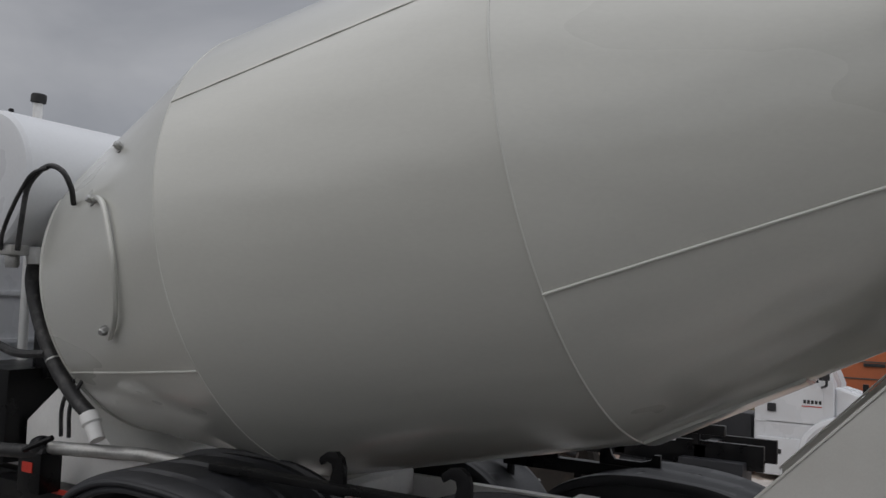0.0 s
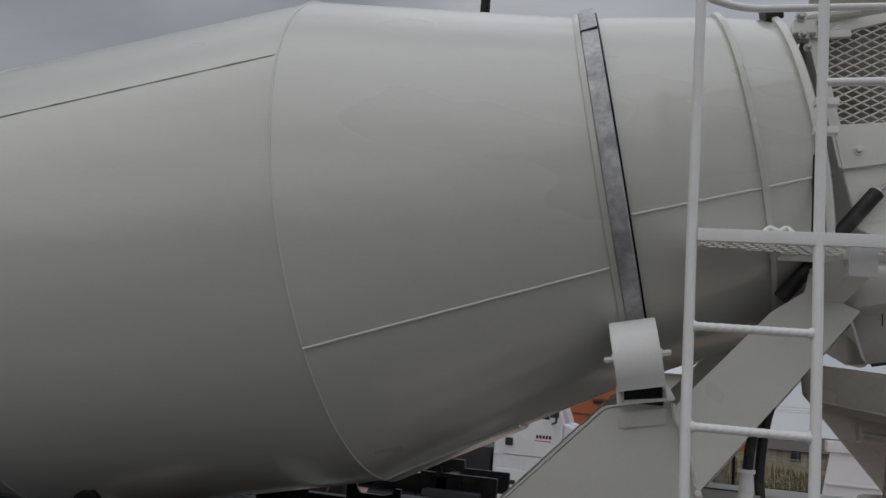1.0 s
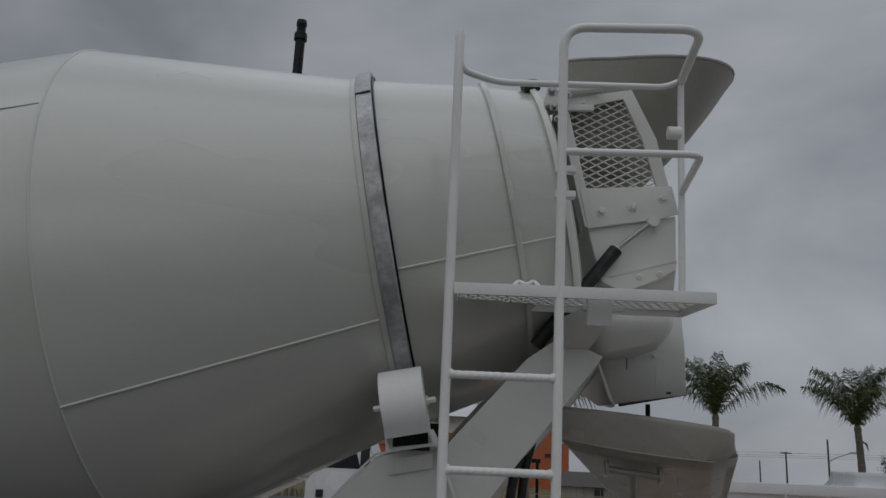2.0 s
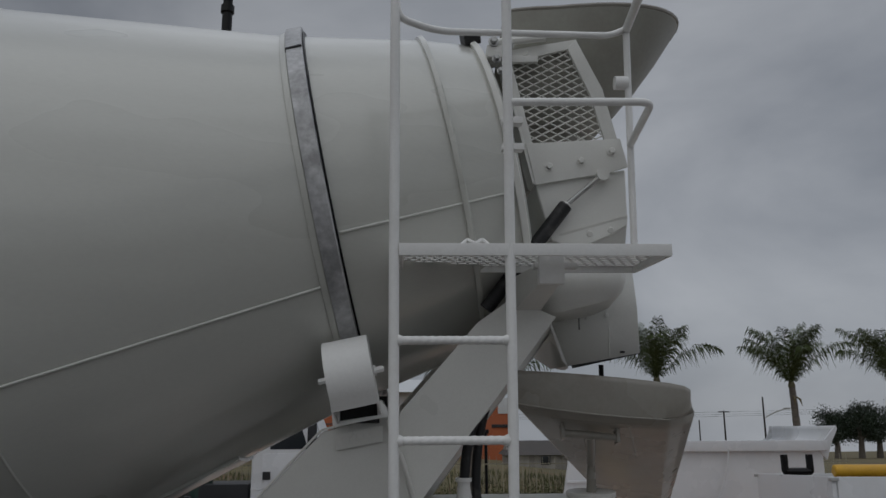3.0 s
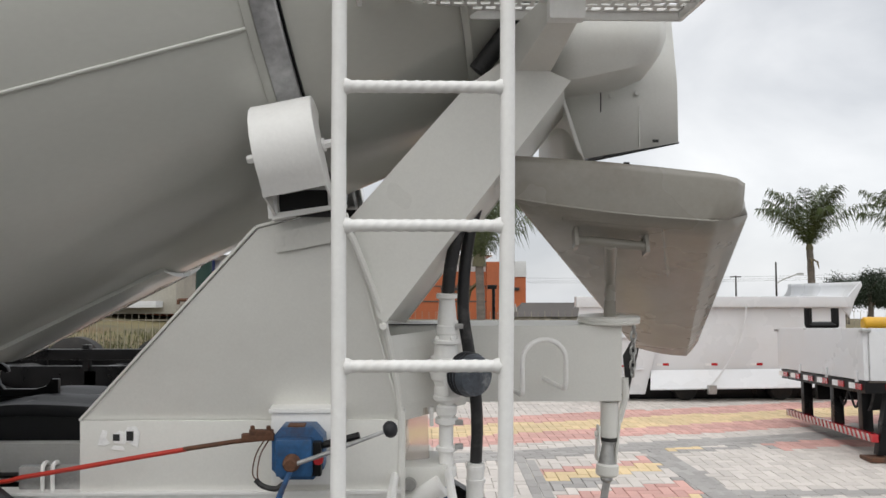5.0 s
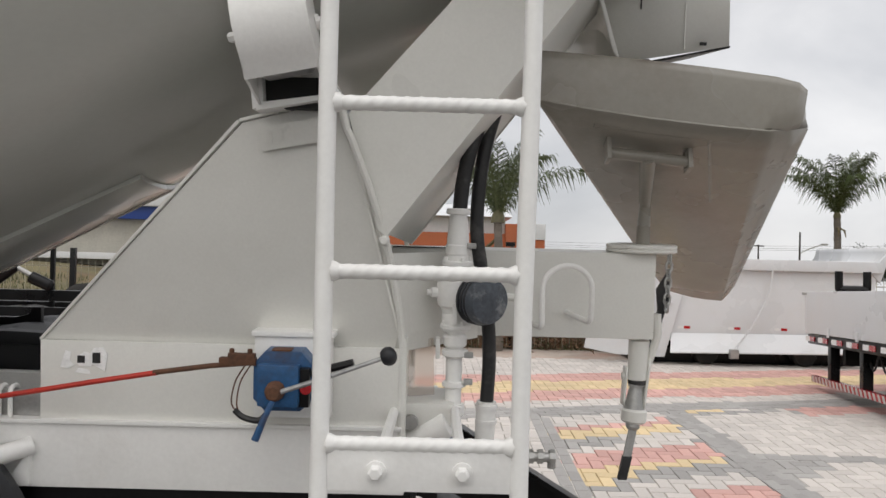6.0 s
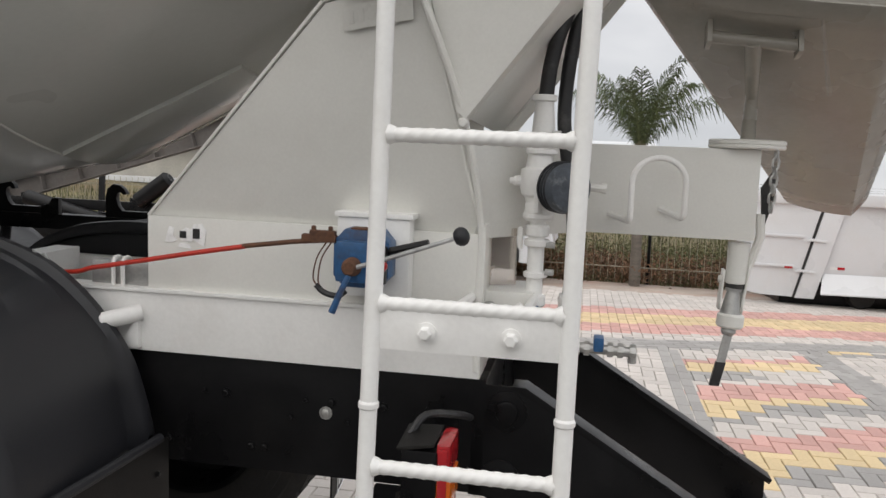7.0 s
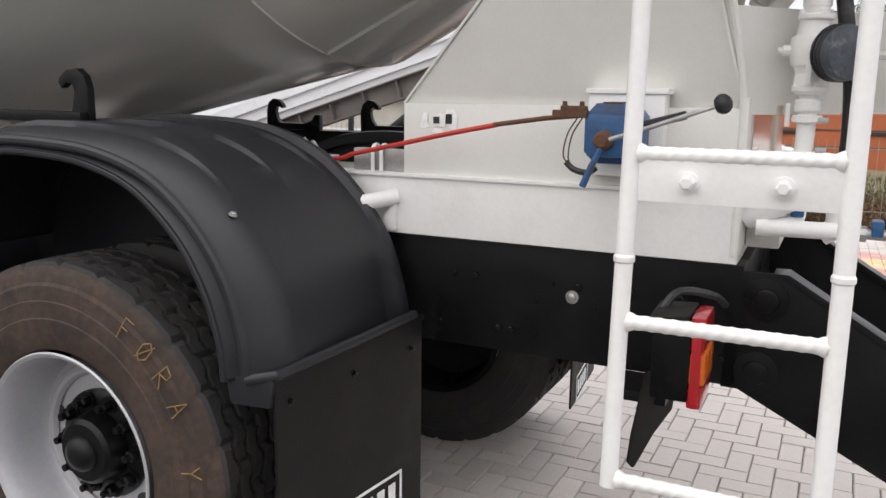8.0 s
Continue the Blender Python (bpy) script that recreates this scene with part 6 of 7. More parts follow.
WEED_BROWN = material("reddish_weed", (0.145, 0.080, 0.045), 0.85, vary=0.25, scale=1, fine=20, bump=0.0, per_piece=0.5, per_island=True)
weeds("brown_weeds", "reddish brown weeds along the fence", [(-4, 8, 10.5, 12.9)], 1000, WEED_BROWN, 21)
weeds("green_weeds", "olive green weeds along the fence", [(-14, 8, 10.7, 16.5)], 1300, BLADE, 22)


# ---- trees ----
def palm(x, y, crown_z, seed, length=2.25, fronds=16, stout=1.0):
    rnd = random.Random(seed)
    base = ground_z(y, x)
    top = crown_z - 0.55
    t = thing("palm_tree", "young feather palm with a slim grey trunk", "palm tree", Matrix.Translation((x, y, base)), group="palms along the road")
    n = 14
    lean = rnd.uniform(-0.08, 0.08)
    path = [(lean * (k / n) ** 2, 0, (top - base) * k / n) for k in range(n + 1)]
    rs = [stout * (0.125 - 0.035 * (k / n) + 0.010 * (k % 2)) for k in range(n + 1)]
    part("trunk", tube(path, rs, 12), TRUNK, t)
    part("crown_shaft", turned((lean, 0, top - base - 0.05), (0, 0, 1), [(0, 0.115), (0.10, 0.10), (0.22, 0.06), (0.30, 0.03)], 12), material("palm_shaft_green", (0.11, 0.10, 0.05), 0.6, vary=0.25, scale=5, fine=40, bump=0.1) if seed == 1 else bpy.data.materials["palm_shaft_green"], t)
    verts, faces = [], []
    o = V(lean, 0, top - base + 0.02)
    for k in range(fronds):
        az = 2 * math.pi * (k * 0.381966 + rnd.uniform(-0.04, 0.04))
        age = k / (fronds - 1)
        L = length * rnd.uniform(0.88, 1.08) * (0.80 + 0.20 * age)
        start = radians(8 + 33 * age + rnd.uniform(-5, 5))
        finish = start + radians(34 + 36 * age + rnd.uniform(-12, 14))
        out, side = V(math.cos(az), math.sin(az), 0), V(-math.sin(az), math.cos(az), 0)
        m = 72
        pts, p = [], o + V(0, 0, 0)
        for i in range(m + 1):
            q = start + (finish - start) * (i / m) ** 2.3
            pts.append(p.copy())
            p = p + (out * math.sin(q) + V(0, 0, math.cos(q))) * (L / m)
        for i in range(m):
            a, c = pts[i], pts[i + 1]
            s = i / m
            nn = len(verts)
            w = side * 0.018 * (1.15 - s)
            verts += [a - w, a + w, c + w, c - w]
            faces.append((nn, nn + 1, nn + 2, nn + 3))
            if i < 5:
                continue
            ll = length * 0.25 * min(1.0, 0.35 + 2.2 * (s - 0.1)) * (1.0 - 0.55 * max(0.0, s - 0.6) / 0.4)
            fw = (c - a).normalized()
            for sg in (-1, 1):
                ldir = (side * sg * rnd.uniform(0.35, 0.95) + fw * rnd.uniform(0.35, 0.95) + V(0, 0, rnd.uniform(-0.45, 0.35))).normalized()
                l2 = ll * rnd.uniform(0.8, 1.2)
                mid = a + ldir * l2 * 0.5
                tip = a + ldir * l2 * 0.85 + V(0, 0, -rnd.uniform(0.3, 0.8) * l2)
                wv = fw * 0.0055 * length
                nn = len(verts)
                verts += [a - wv * 0.6, a + wv * 0.6, mid + wv, tip, mid - wv]
                faces.append((nn, nn + 1, nn + 2, nn + 3, nn + 4))
    me = bpy.data.meshes.new("crown")
    me.from_pydata(verts, [], faces)
    me.materials.append(FROND)
    crown = new("crown", me)
    crown.parent = t
    # a few dry fronds hang against the trunk
    b = B()
    for k in range(3):
        az = rnd.uniform(0, 6.28)
        add_tube(b, [o + V(0, 0, -0.3), o + V(math.cos(az) * 0.22, math.sin(az) * 0.22, -0.45), o + V(math.cos(az) * 0.26, math.sin(az) * 0.26, -0.65)], [0.02, 0.03, 0.005], 5)
    part("dry_frond", b, FROND_DRY, t)
    return t


palm(12.15, 22, 3.85, 1, 2.45)
palm(7.74, 22, 4.0, 2, 2.4)
palm(1.14, 10.22, 2.88, 3, 1.6, 14, 0.66)
palm(15.4, 22, 3.9, 4, 2.4)


def broad_tree(x, y, h, r, seed):
    """Dark pine-like tree: trunk, limbs and a crown of many small leaf clumps with gaps."""
    rnd = random.Random(seed)
    base = ground_z(y, x)
    t = thing("tree", "dark broad-crowned tree far off", "tree", Matrix.Translation((x, y, base - 0.55)), group="dark trees")
    part("trunk", tube([(0, 0, 0), (0.1, 0, h * 0.35), (0.0, 0, h * 0.75)], [0.28, 0.2, 0.08], 10), TRUNK, t)
    tops = []
    for k in range(9):
        az, el = rnd.uniform(0, 6.28), rnd.uniform(0.2, 0.9)
        s = V(0.05, 0, h * rnd.uniform(0.35, 0.7))
        e = s + V(math.cos(az) * r * rnd.uniform(0.5, 0.95), math.sin(az) * r * rnd.uniform(0.4, 0.9), h * 0.28 * el)
        part("limb", tube([s, (s + e) / 2 + V(0, 0, 0.15), e], [0.09, 0.06, 0.02], 7), TRUNK, t)
        tops.append(e)
    tops.append(V(0, 0, h * 0.85))
    rs = np.random.RandomState(seed)
    verts, faces = [], []
    for e in tops:
        for _ in range(16):
            c = e + V(*rs.normal(0, 0.38, 3)) * r * 0.55
            c.z = max(h * 0.50, c.z)
            for _ in range(56):
                p = c + V(*rs.normal(0, 0.24, 3))
                u, w = V(*rs.normal(0, 1, 3)).normalized() * 0.065, V(*rs.normal(0, 1, 3)).normalized() * 0.05
                n = len(verts)
                verts += [p - u, p + w, p + u, p - w]
                faces.append((n, n + 1, n + 2, n + 3))
    me = bpy.data.meshes.new("crown")
    me.from_pydata(verts, [], faces)
    me.materials.append(LEAF)
    cr = new("crown", me)
    cr.parent = t
    return t


for k, (x, y, h, r) in enumerate(((33.0, 60, 4.0, 1.05), (34.9, 60, 4.6, 1.5), (36.9, 61, 4.5, 1.5), (39.8, 61, 4.3, 2.0))):
    broad_tree(x, y, h, r, 40 + k)

# ---- poles ----
POLE_WOOD = material("dark_pole_wood", (0.045, 0.04, 0.037), 0.85, vary=0.25, scale=4, fine=30, bump=0.4, stretch=(1, 1, 5))


def pole(x, y, h, r, label, arm=None):
    t = thing("utility_pole", label, "pole", Matrix.Translation((x, y, ground_z(y, x))), group="poles along the road")
    part("shaft", tube([(0, 0, 0), (0, 0, h)], [r, r * 0.7], 10), POLE_WOOD, t)
    if arm == "cross":
        part("crossarm", box((-0.28, -0.04, h - 0.10), (0.28, 0.04, h - 0.04), 0.01), POLE_WOOD, t)
    if arm == "lamp":
        part("lamp_arm", tube(spline([(0, 0, h - 1.1), (0.5, 0, h - 0.85), (1.15, 0, h - 0.62)], 6), 0.035, 8), GALV, t)
        part("lamp_head", box((1.1, -0.08, h - 0.66), (1.45, 0.08, h - 0.56), 0.03), GALV, t)
    return t


pole(18.9, 40, 3.35, 0.06, "slim dark utility pole with a street lamp arm", "lamp")
pole(16.75, 40, 2.65, 0.055, "slim dark utility pole with a crossarm", "cross")
pole(15.75, 41, 2.2, 0.045, "slim dark utility pole")
pole(27.0, 40, 6.2, 0.085, "slim dark utility pole", "cross")
wires = B()
for z0, z1, y in ((3.1, 2.55, 40), (3.0, 2.4, 40.2), (2.9, 2.3, 40.1)):
    pts = [(-2 + 3 * k, y, 0.29 + z1 + (z0 - z1) * k / 12 - 0.25 * math.sin(math.pi * k / 12)) for k in range(13)]
    add_tube(wires, pts, 0.005, 4)
tagged(part("power_lines", wires, BLACK_PAINT), "thin sagging power lines between the poles", "cable")

mast = thing("green_mast", "tall dark green steel mast with a flared foot", "mast", Matrix.Translation((-3.2, 10.0, ground_z(10.0))))
part("foot", turned((0, 0, 0), (0, 0, 1), [(0, 0.34), (0.5, 0.30), (0.9, 0.16), (1.15, 0.13)], 20), GREEN, mast)
part("shaft", tube([(0, 0, 1.1), (0, 0, 5.0), (-0.02, 0, 8.6)], [0.125, 0.11, 0.085], 14), GREEN, mast)
part("head", turned((-0.02, 0, 8.3), (0, 0, 1), [(0, 0.09), (0.7, 0.09), (0.72, 0.12), (0.85, 0.12), (0.87, 0.085), (1.0, 0.085), (1.03, 0.1), (1.12, 0.09)], 16), BLACK_PAINT, mast, "dark mast head")
part("bracket", tube(smooth_path([(-0.13, -0.12, 1.45), (-0.35, -0.12, 1.45), (-0.35, -0.12, 1.38)], 0.03), 0.025, 8), RUST, mast)
part("valve_wheel", turned((0.22, -0.14, 1.48), (0, -1, 0), [(0, 0.09), (0.05, 0.09)], 14), RUST, mast)

# ---- buildings ----
orange = thing("orange_building", "long orange brick hall with a pale upper wall", "building", Matrix.Translation((0, 35, 0.84)))
part("wall", box((-16, 0, -0.6), (3.2, 9, 2.15), 0.02), BRICK_WALL, orange)
part("upper_wall", box((-16, 0.3, 2.15), (3.2, 9, 2.9), 0.02), RENDER_WHITE, orange, "pale metal upper wall")
part("end_wall", box((3.2, -0.2, -0.6), (5.0, 9, 2.6), 0.02), BRICK_WALL, orange)
part("end_parapet", box((4.2, -0.25, 1.9), (5.02, 9, 2.62), 0.02), RENDER_WHITE, orange)
for x0 in (-13, -9.5, -6, -2.2, 1.1, 3.9):
    w = part("louvre", box((x0, -0.05 if x0 < 3 else -0.25, 1.28), (x0 + 0.8, 0.1, 1.42), 0.01), ROOF_GREY, orange)
    for k in range(3):
        part("slat", box((x0 + 0.02, -0.07 if x0 < 3 else -0.27, 1.29 + 0.045 * k), (x0 + 0.78, -0.02, 1.315 + 0.045 * k), 0), WINDOW_DARK, w)
for z in (0.75, 1.45):
    part("string_course", box((-16, -0.03, z), (3.2, 0.0, z + 0.06), 0.005), ROOF_GREY, orange)
roofb = B()
add_prism(roofb, [(-16.3, -0.3, 2.9), (-16.3, 4.5, 3.75), (-16.3, 9.3, 2.9)], (19.8, 0, 0))
part("roof", roofb, RENDER_WHITE, orange, "low pale gable roof")

PLANK = material("weathered_planks", (0.36, 0.34, 0.31), 0.85, vary=0.15, scale=2, fine=20, bump=0.2, per_piece=0.18)
house = thing("small_shed", "small weathered plank shed with an old dark roof", "shed", Matrix.Translation((3.80, 28, ground_z(28, 4.4) - 0.3)))
part("wall", box((0.02, 0.02, 0), (3.2, 2.0, 0.76), 0.01), PLANK, house)
part("gable", add_prism(B(), [(0.02, 0.02, 0.74), (0.02, 1.0, 1.18), (0.02, 2.0, 0.74)], (0.03, 0, 0)), PLANK, house)
for k in range(16):
    part("plank", box((0.02 + 0.2 * k, 0.0, 0.0), (0.205 + 0.2 * k, 0.02, 0.76), 0.003), PLANK, house)
part("roof", add_prism(B(), [(-0.12, -0.22, 0.70), (0.30, 1.0, 1.22), (-0.12, 2.2, 0.70)], (3.5, 0, 0)), ROOF_GREY, house)
part("window", box((1.25, -0.03, 0.34), (1.60, 0.02, 0.66), 0.005), WINDOW_DARK, house)

depot = thing("depot", "pale block depot with a blue fascia under a white roof", "building", Matrix.Translation((-13.5, 30, ground_z(30, -13.5))))
part("wall", box((-9, 0, 0), (4.0, 8, 1.85), 0.02), material("pale_block_wall", (0.42, 0.40, 0.35), 0.85, vary=0.12, scale=1.2, fine=12, bump=0.3), depot)
part("fascia", box((-9, -0.4, 1.85), (4.2, 8, 2.35), 0.02), material("blue_fascia", (0.02, 0.06, 0.28), 0.5, vary=0.08, scale=1, fine=20, bump=0.05), depot, "blue painted fascia")
part("roof", box((-9.2, -0.7, 2.35), (4.4, 8.2, 3.1), 0.05), RENDER_WHITE, depot)
part("loading_edge", box((-9, -0.9, 0.25), (3.5, 0, 0.5), 0.02), RENDER_WHITE, depot)

# ---- the white tipper body, set down in the yard ----
tip = thing("tipper_body", "white steel tipper body set down low with a chain", "tipper", Matrix.Translation((0, 9.0, 0)))
GZ = ground_z(9.0)
part("side_wall", sheet([(3.02, 0, 0.70), (3.78, 0, 1.66), (6.36, 0, 1.66), (6.36, 0, 0.70)], (0, 0.05, 0), 0.008), TRUCK_WHITE, tip)
part("floor", box((3.1, 0.05, 0.62), (6.4, 2.3, 0.74), 0.01), TRUCK_WHITE, tip)
part("far_wall", sheet([(3.02, 2.3, 0.70), (3.78, 2.3, 1.66), (6.36, 2.3, 1.66), (6.36, 2.3, 0.70)], (0, 0.05, 0), 0.008), TRUCK_WHITE, tip)
part("front_wall", box((6.33, 0.05, 0.7), (6.38, 2.3, 1.66), 0.01), TRUCK_WHITE, tip)
part("tail_gate", sheet([(3.02, 0.05, 0.68), (3.60, 0.05, 1.64), (3.60, 2.3, 1.64), (3.02, 2.3, 0.68)], (-0.05, 0, 0.03), 0.008), TRUCK_WHITE, tip)
part("top_rail", box((2.40, -0.10, 1.64), (6.40, 0.09, 1.80), 0.025), TRUCK_WHITE, tip)
part("skirt", sheet([(3.42, -0.20, 0.47), (3.48, -0.02, 0.72), (6.2, -0.02, 0.74), (6.2, -0.20, 0.50)], (0, 0.0, 0.02), 0.006), TRUCK_WHITE, tip)
gate = part("gate", sheet([(2.26, -0.05, 0.50), (2.33, -0.05, 0.92), (2.46, -0.05, 1.66), (3.42, -0.05, 1.66), (3.11, -0.05, 0.41), (2.70, -0.05, 0.42)], (0, 0.05, 0), 0.012), TRUCK_WHITE, tip)
for z in (0.82, 1.22):
    part("gate_rib", box((2.34 + 0.16 * (z - 0.9), -0.085, z - 0.02), (2.90 + 0.25 * z, -0.045, z + 0.015), 0.01), TRUCK_WHITE, gate)
part("gate_reflector", box((2.98, -0.088, 0.79), (3.08, -0.084, 0.815), 0), RED_LENS, gate, "red reflector strip")
part("gate_seam", sheet([(3.10, -0.045, 0.42), (3.16, -0.045, 0.42), (3.48, -0.045, 1.64), (3.42, -0.045, 1.64)], (0, 0.02, 0), 0), DARK_GAP, tip)
part("gate_post", sheet([(3.14, -0.075, 0.40), (3.38, -0.075, 0.40), (3.71, -0.075, 1.66), (3.46, -0.075, 1.66)], (0, 0.06, 0), 0.012), TRUCK_WHITE, tip)
for x, z in ((3.18, 0.77), (3.30, 1.18)):
    part("gate_hinge", bevel(add_prism(B(), [(x - 0.06, -0.10, z - 0.02), (x + 0.18, -0.10, z - 0.03), (x + 0.18, -0.10, z - 0.005), (x - 0.02, -0.10, z + 0.02)], (0, 0.03, 0)), 0.006), TRUCK_WHITE, tip)
b = B()
rows_ = []
for k in range(9):
    q = radians(-10 + 100 * k / 8)
    rows_.append([V(6.36 + 0.24 * math.sin(q), y, 1.72 + 0.29 * (1 - math.cos(q))) for y in (0.0, 2.3)])
add_rings(b, rows_, False, False)
cg = part("cab_guard", b, TRUCK_WHITE, tip, "curved upswept cab guard", sharp=60)
cg.modifiers.new("thickness", "SOLIDIFY").thickness = 0.04
part("guard_cheek", sheet([(6.3, -0.01, 1.62), (6.42, -0.01, 1.5), (6.50, -0.01, 1.74), (6.62, -0.01, 1.96), (6.60, -0.01, 2.02), (6.4, -0.01, 1.80)], (0, 0.05, 0), 0.01), TRUCK_WHITE, tip)
for x in (3.66, 4.37, 5.03):
    part("reflector", box((x, -0.004, 0.80), (x + 0.09, 0.0, 0.835), 0), RED_LENS, tip, "red reflector strip")
    part("reflector_white", box((x - 0.09, -0.004, 0.80), (x, 0.0, 0.835), 0), CLEAR_LENS, tip)
hang = lambda u: V(4.86 - 0.58 * u ** 1.8, -0.10 - 0.14 * u, 1.68 - 1.15 * u)
for k in range(44):
    u = k / 43
    part("chain_link", chain_link(hang(u), hang(u + 0.02) - hang(u), (1, 0, -0.7) if k % 2 else (0, 1, 0), 0.044, 0.026, 0.0055), RENDER_WHITE, tip)
part("chain_shackle", box((4.22, -0.30, 0.42), (4.34, -0.22, 0.55), 0.02), GALV, tip)
part("under_frame", box((3.0, 0.2, GZ), (6.2, 2.1, 0.62), 0.02), BLACK_PAINT, tip, "black frame under the tipper")
for x in (4.0, 5.4):
    part("tyre", turned((x, 0.02, GZ + 0.17), (0, 1, 0), [(0, 0.11), (0, 0.16), (0.03, 0.175), (0.2, 0.175), (0.23, 0.16), (0.23, 0.1)], 24), TYRE_TREAD, tip)



# ---- the flatbed crane truck ----
bed = thing("flatbed_truck", "white drop-side flatbed truck with a striped rear bumper", "truck", Matrix.Translation((4.22, 4.6, 1.50)) @ Matrix.Rotation(radians(-6.6), 4, "Z") @ Matrix.Rotation(radians(-2.06), 4, "X") @ Matrix.Translation((-4.30, -4.6, -1.50)))
part("tail_board", box((4.30, 4.62, 1.02), (4.345, 7.1, 1.50), 0.012), TRUCK_WHITE, bed)
part("side_board", box((4.35, 4.60, 1.02), (9.5, 4.64, 1.50), 0.012), TRUCK_WHITE, bed)
part("far_board", box((4.35, 7.06, 1.02), (9.5, 7.1, 1.50), 0.012), TRUCK_WHITE, bed)
part("bed_floor", box((4.35, 4.64, 1.0), (9.5, 7.06, 1.05), 0.01), TRUNK, bed, "worn timber bed floor")
part("bed_sill", box((4.32, 4.66, 0.90), (9.5, 7.06, 1.01), 0.01), BLACK_PAINT, bed, "black bed sill")
for k in range(6):
    y = 4.72 + 0.42 * k
    part("reflector", box((4.31, y, 0.93), (4.318, y + 0.14, 0.985), 0), RED_LENS, bed, "red reflector tape")
    part("reflector_white", box((4.31, y + 0.15, 0.93), (4.318, y + 0.29, 0.985), 0), CLEAR_LENS, bed)
for k in range(5):
    x = 4.5 + 0.6 * k
    part("reflector", box((x, 4.652, 0.93), (x + 0.18, 4.659, 0.985), 0), RED_LENS, bed, "red reflector tape")
    part("reflector_white", box((x + 0.2, 4.652, 0.93), (x + 0.38, 4.659, 0.985), 0), CLEAR_LENS, bed)
for y in (4.75, 5.5, 6.3):
    part("board_latch", box((4.285, y, 1.0), (4.30, y + 0.05, 1.1), 0.004), TRUCK_WHITE, bed)
part("corner_pin", box((4.28, 7.05, 1.46), (4.36, 7.16, 1.49), 0.008), GALV, bed)
part("corner_pin", box((4.28, 4.57, 1.46), (4.36, 4.66, 1.49), 0.008), GALV, bed)
for y in (5.2, 6.4):
    part("chassis_rail", box((4.5, y, 0.70), (9.5, y + 0.08, 0.92), 0.01), BLACK_PAINT, bed)
for y in (5.0, 5.7, 6.6):
    part("bumper_hanger", box((4.42, y, 0.46), (4.52, y + 0.10, 0.92), 0.01), BLACK_PAINT, bed)
rb = part("rear_bumper", box((4.36, 4.66, 0.46), (4.42, 7.06, 0.535), 0.006), RED_LENS, bed, "red bumper with white slanted stripes")
for k in range(22):
    y = 4.69 + 0.107 * k
    part("stripe", sheet([(4.358, y, 0.464), (4.358, y + 0.045, 0.464), (4.358, y + 0.09, 0.531), (4.358, y + 0.045, 0.531)], (-0.003, 0, 0), 0), STRIPE_WHITE, rb)
part("outrigger_leg", bevel(add_prism(B(), [(4.42, 4.70, 0.34), (4.52, 4.70, 0.34), (4.66, 4.70, 0.95), (4.54, 4.70, 0.95)], (0, 0.1, 0)), 0.008), BLACK_PAINT, bed, "black outrigger leg")
part("outrigger_foot", box((4.32, 4.62, 0.285), (4.62, 4.86, 0.325), 0.008), RUST, bed, "rusty outrigger foot")
part("air_tank", turned((4.7, 5.0, 0.62), (1, 0, 0), [(0, 0.05), (0.04, 0.14), (0.6, 0.14), (0.64, 0.05)], 20), BLACK_PAINT, bed)
for x in (5.9, 7.1):
    for y in (4.72, 6.7):
        part("tyre", turned((x, y, ground_z(4.8) + 0.48), (0, 1, 0), [(0, 0.25), (0, 0.44), (0.04, 0.49), (0.23, 0.49), (0.27, 0.44), (0.27, 0.25)], 36), TYRE_TREAD, bed)
part("front_cab", box((9.7, 4.7, 0.8), (11.6, 7.0, 3.0), 0.08), TRUCK_WHITE, bed)
u = part("load_bracket", tube(smooth_path([(4.50, 6.6, 1.73), (4.50, 6.6, 1.53), (4.80, 6.6, 1.53), (4.80, 6.6, 1.73)], 0.02), 0.045, 8), BLACK_PAINT, bed, "black U-shaped load bracket")
part("crane_boom", turned((4.66, 5.5, 1.545), (1, 0.02, 0.0), [(0, 0.05), (0.01, 0.066), (0.06, 0.07), (2.6, 0.07)], 24), YELLOW, bed, "yellow crane boom tube")
part("boom_rest", box((4.9, 5.40, 1.05), (5.0, 5.6, 1.48), 0.01), BLACK_PAINT, bed)
for k in range(3):
    part("air_hose", tube(spline([(4.5, 4.9 + 0.3 * k, 0.9), (4.48, 5.0 + 0.3 * k, 0.72), (4.5, 5.2 + 0.3 * k, 0.88)], 6), 0.012, 6), RUBBER, bed)

# ---- the white bonneted lorry ----
lorry = thing("white_lorry", "white bonneted lorry parked behind the mixer truck", "truck", Matrix.Translation((-0.08, 9.5, -0.075)))
part("cab", bevel(add_prism(B(), [(-2.28, 0, 0.86), (-2.28, 0, 2.55), (-2.1, 0, 2.68), (-1.55, 0, 2.62), (-1.22, 0, 1.78), (-1.22, 0, 0.86)], (0, 2.3, 0)), 0.05, 3), TRUCK_WHITE, lorry)
part("hood", bevel(add_prism(B(), [(-1.22, 0.08, 0.95), (-1.22, 0.08, 1.74), (-0.75, 0.08, 1.60), (-0.10, 0.08, 1.42), (0.0, 0.08, 0.95)], (0, 2.15, 0)), 0.06, 3), TRUCK_WHITE, lorry)
part("side_window", sheet([(-2.0, -0.004, 1.78), (-1.42, -0.004, 1.78), (-1.62, -0.004, 2.4), (-2.0, -0.004, 2.4)], (0, 0.01, 0), 0.01), WINDOW_DARK, lorry)
dr = part("cab_door", box((-2.12, -0.012, 0.90), (-1.36, 0.0, 1.72), 0.008), TRUCK_WHITE, lorry)
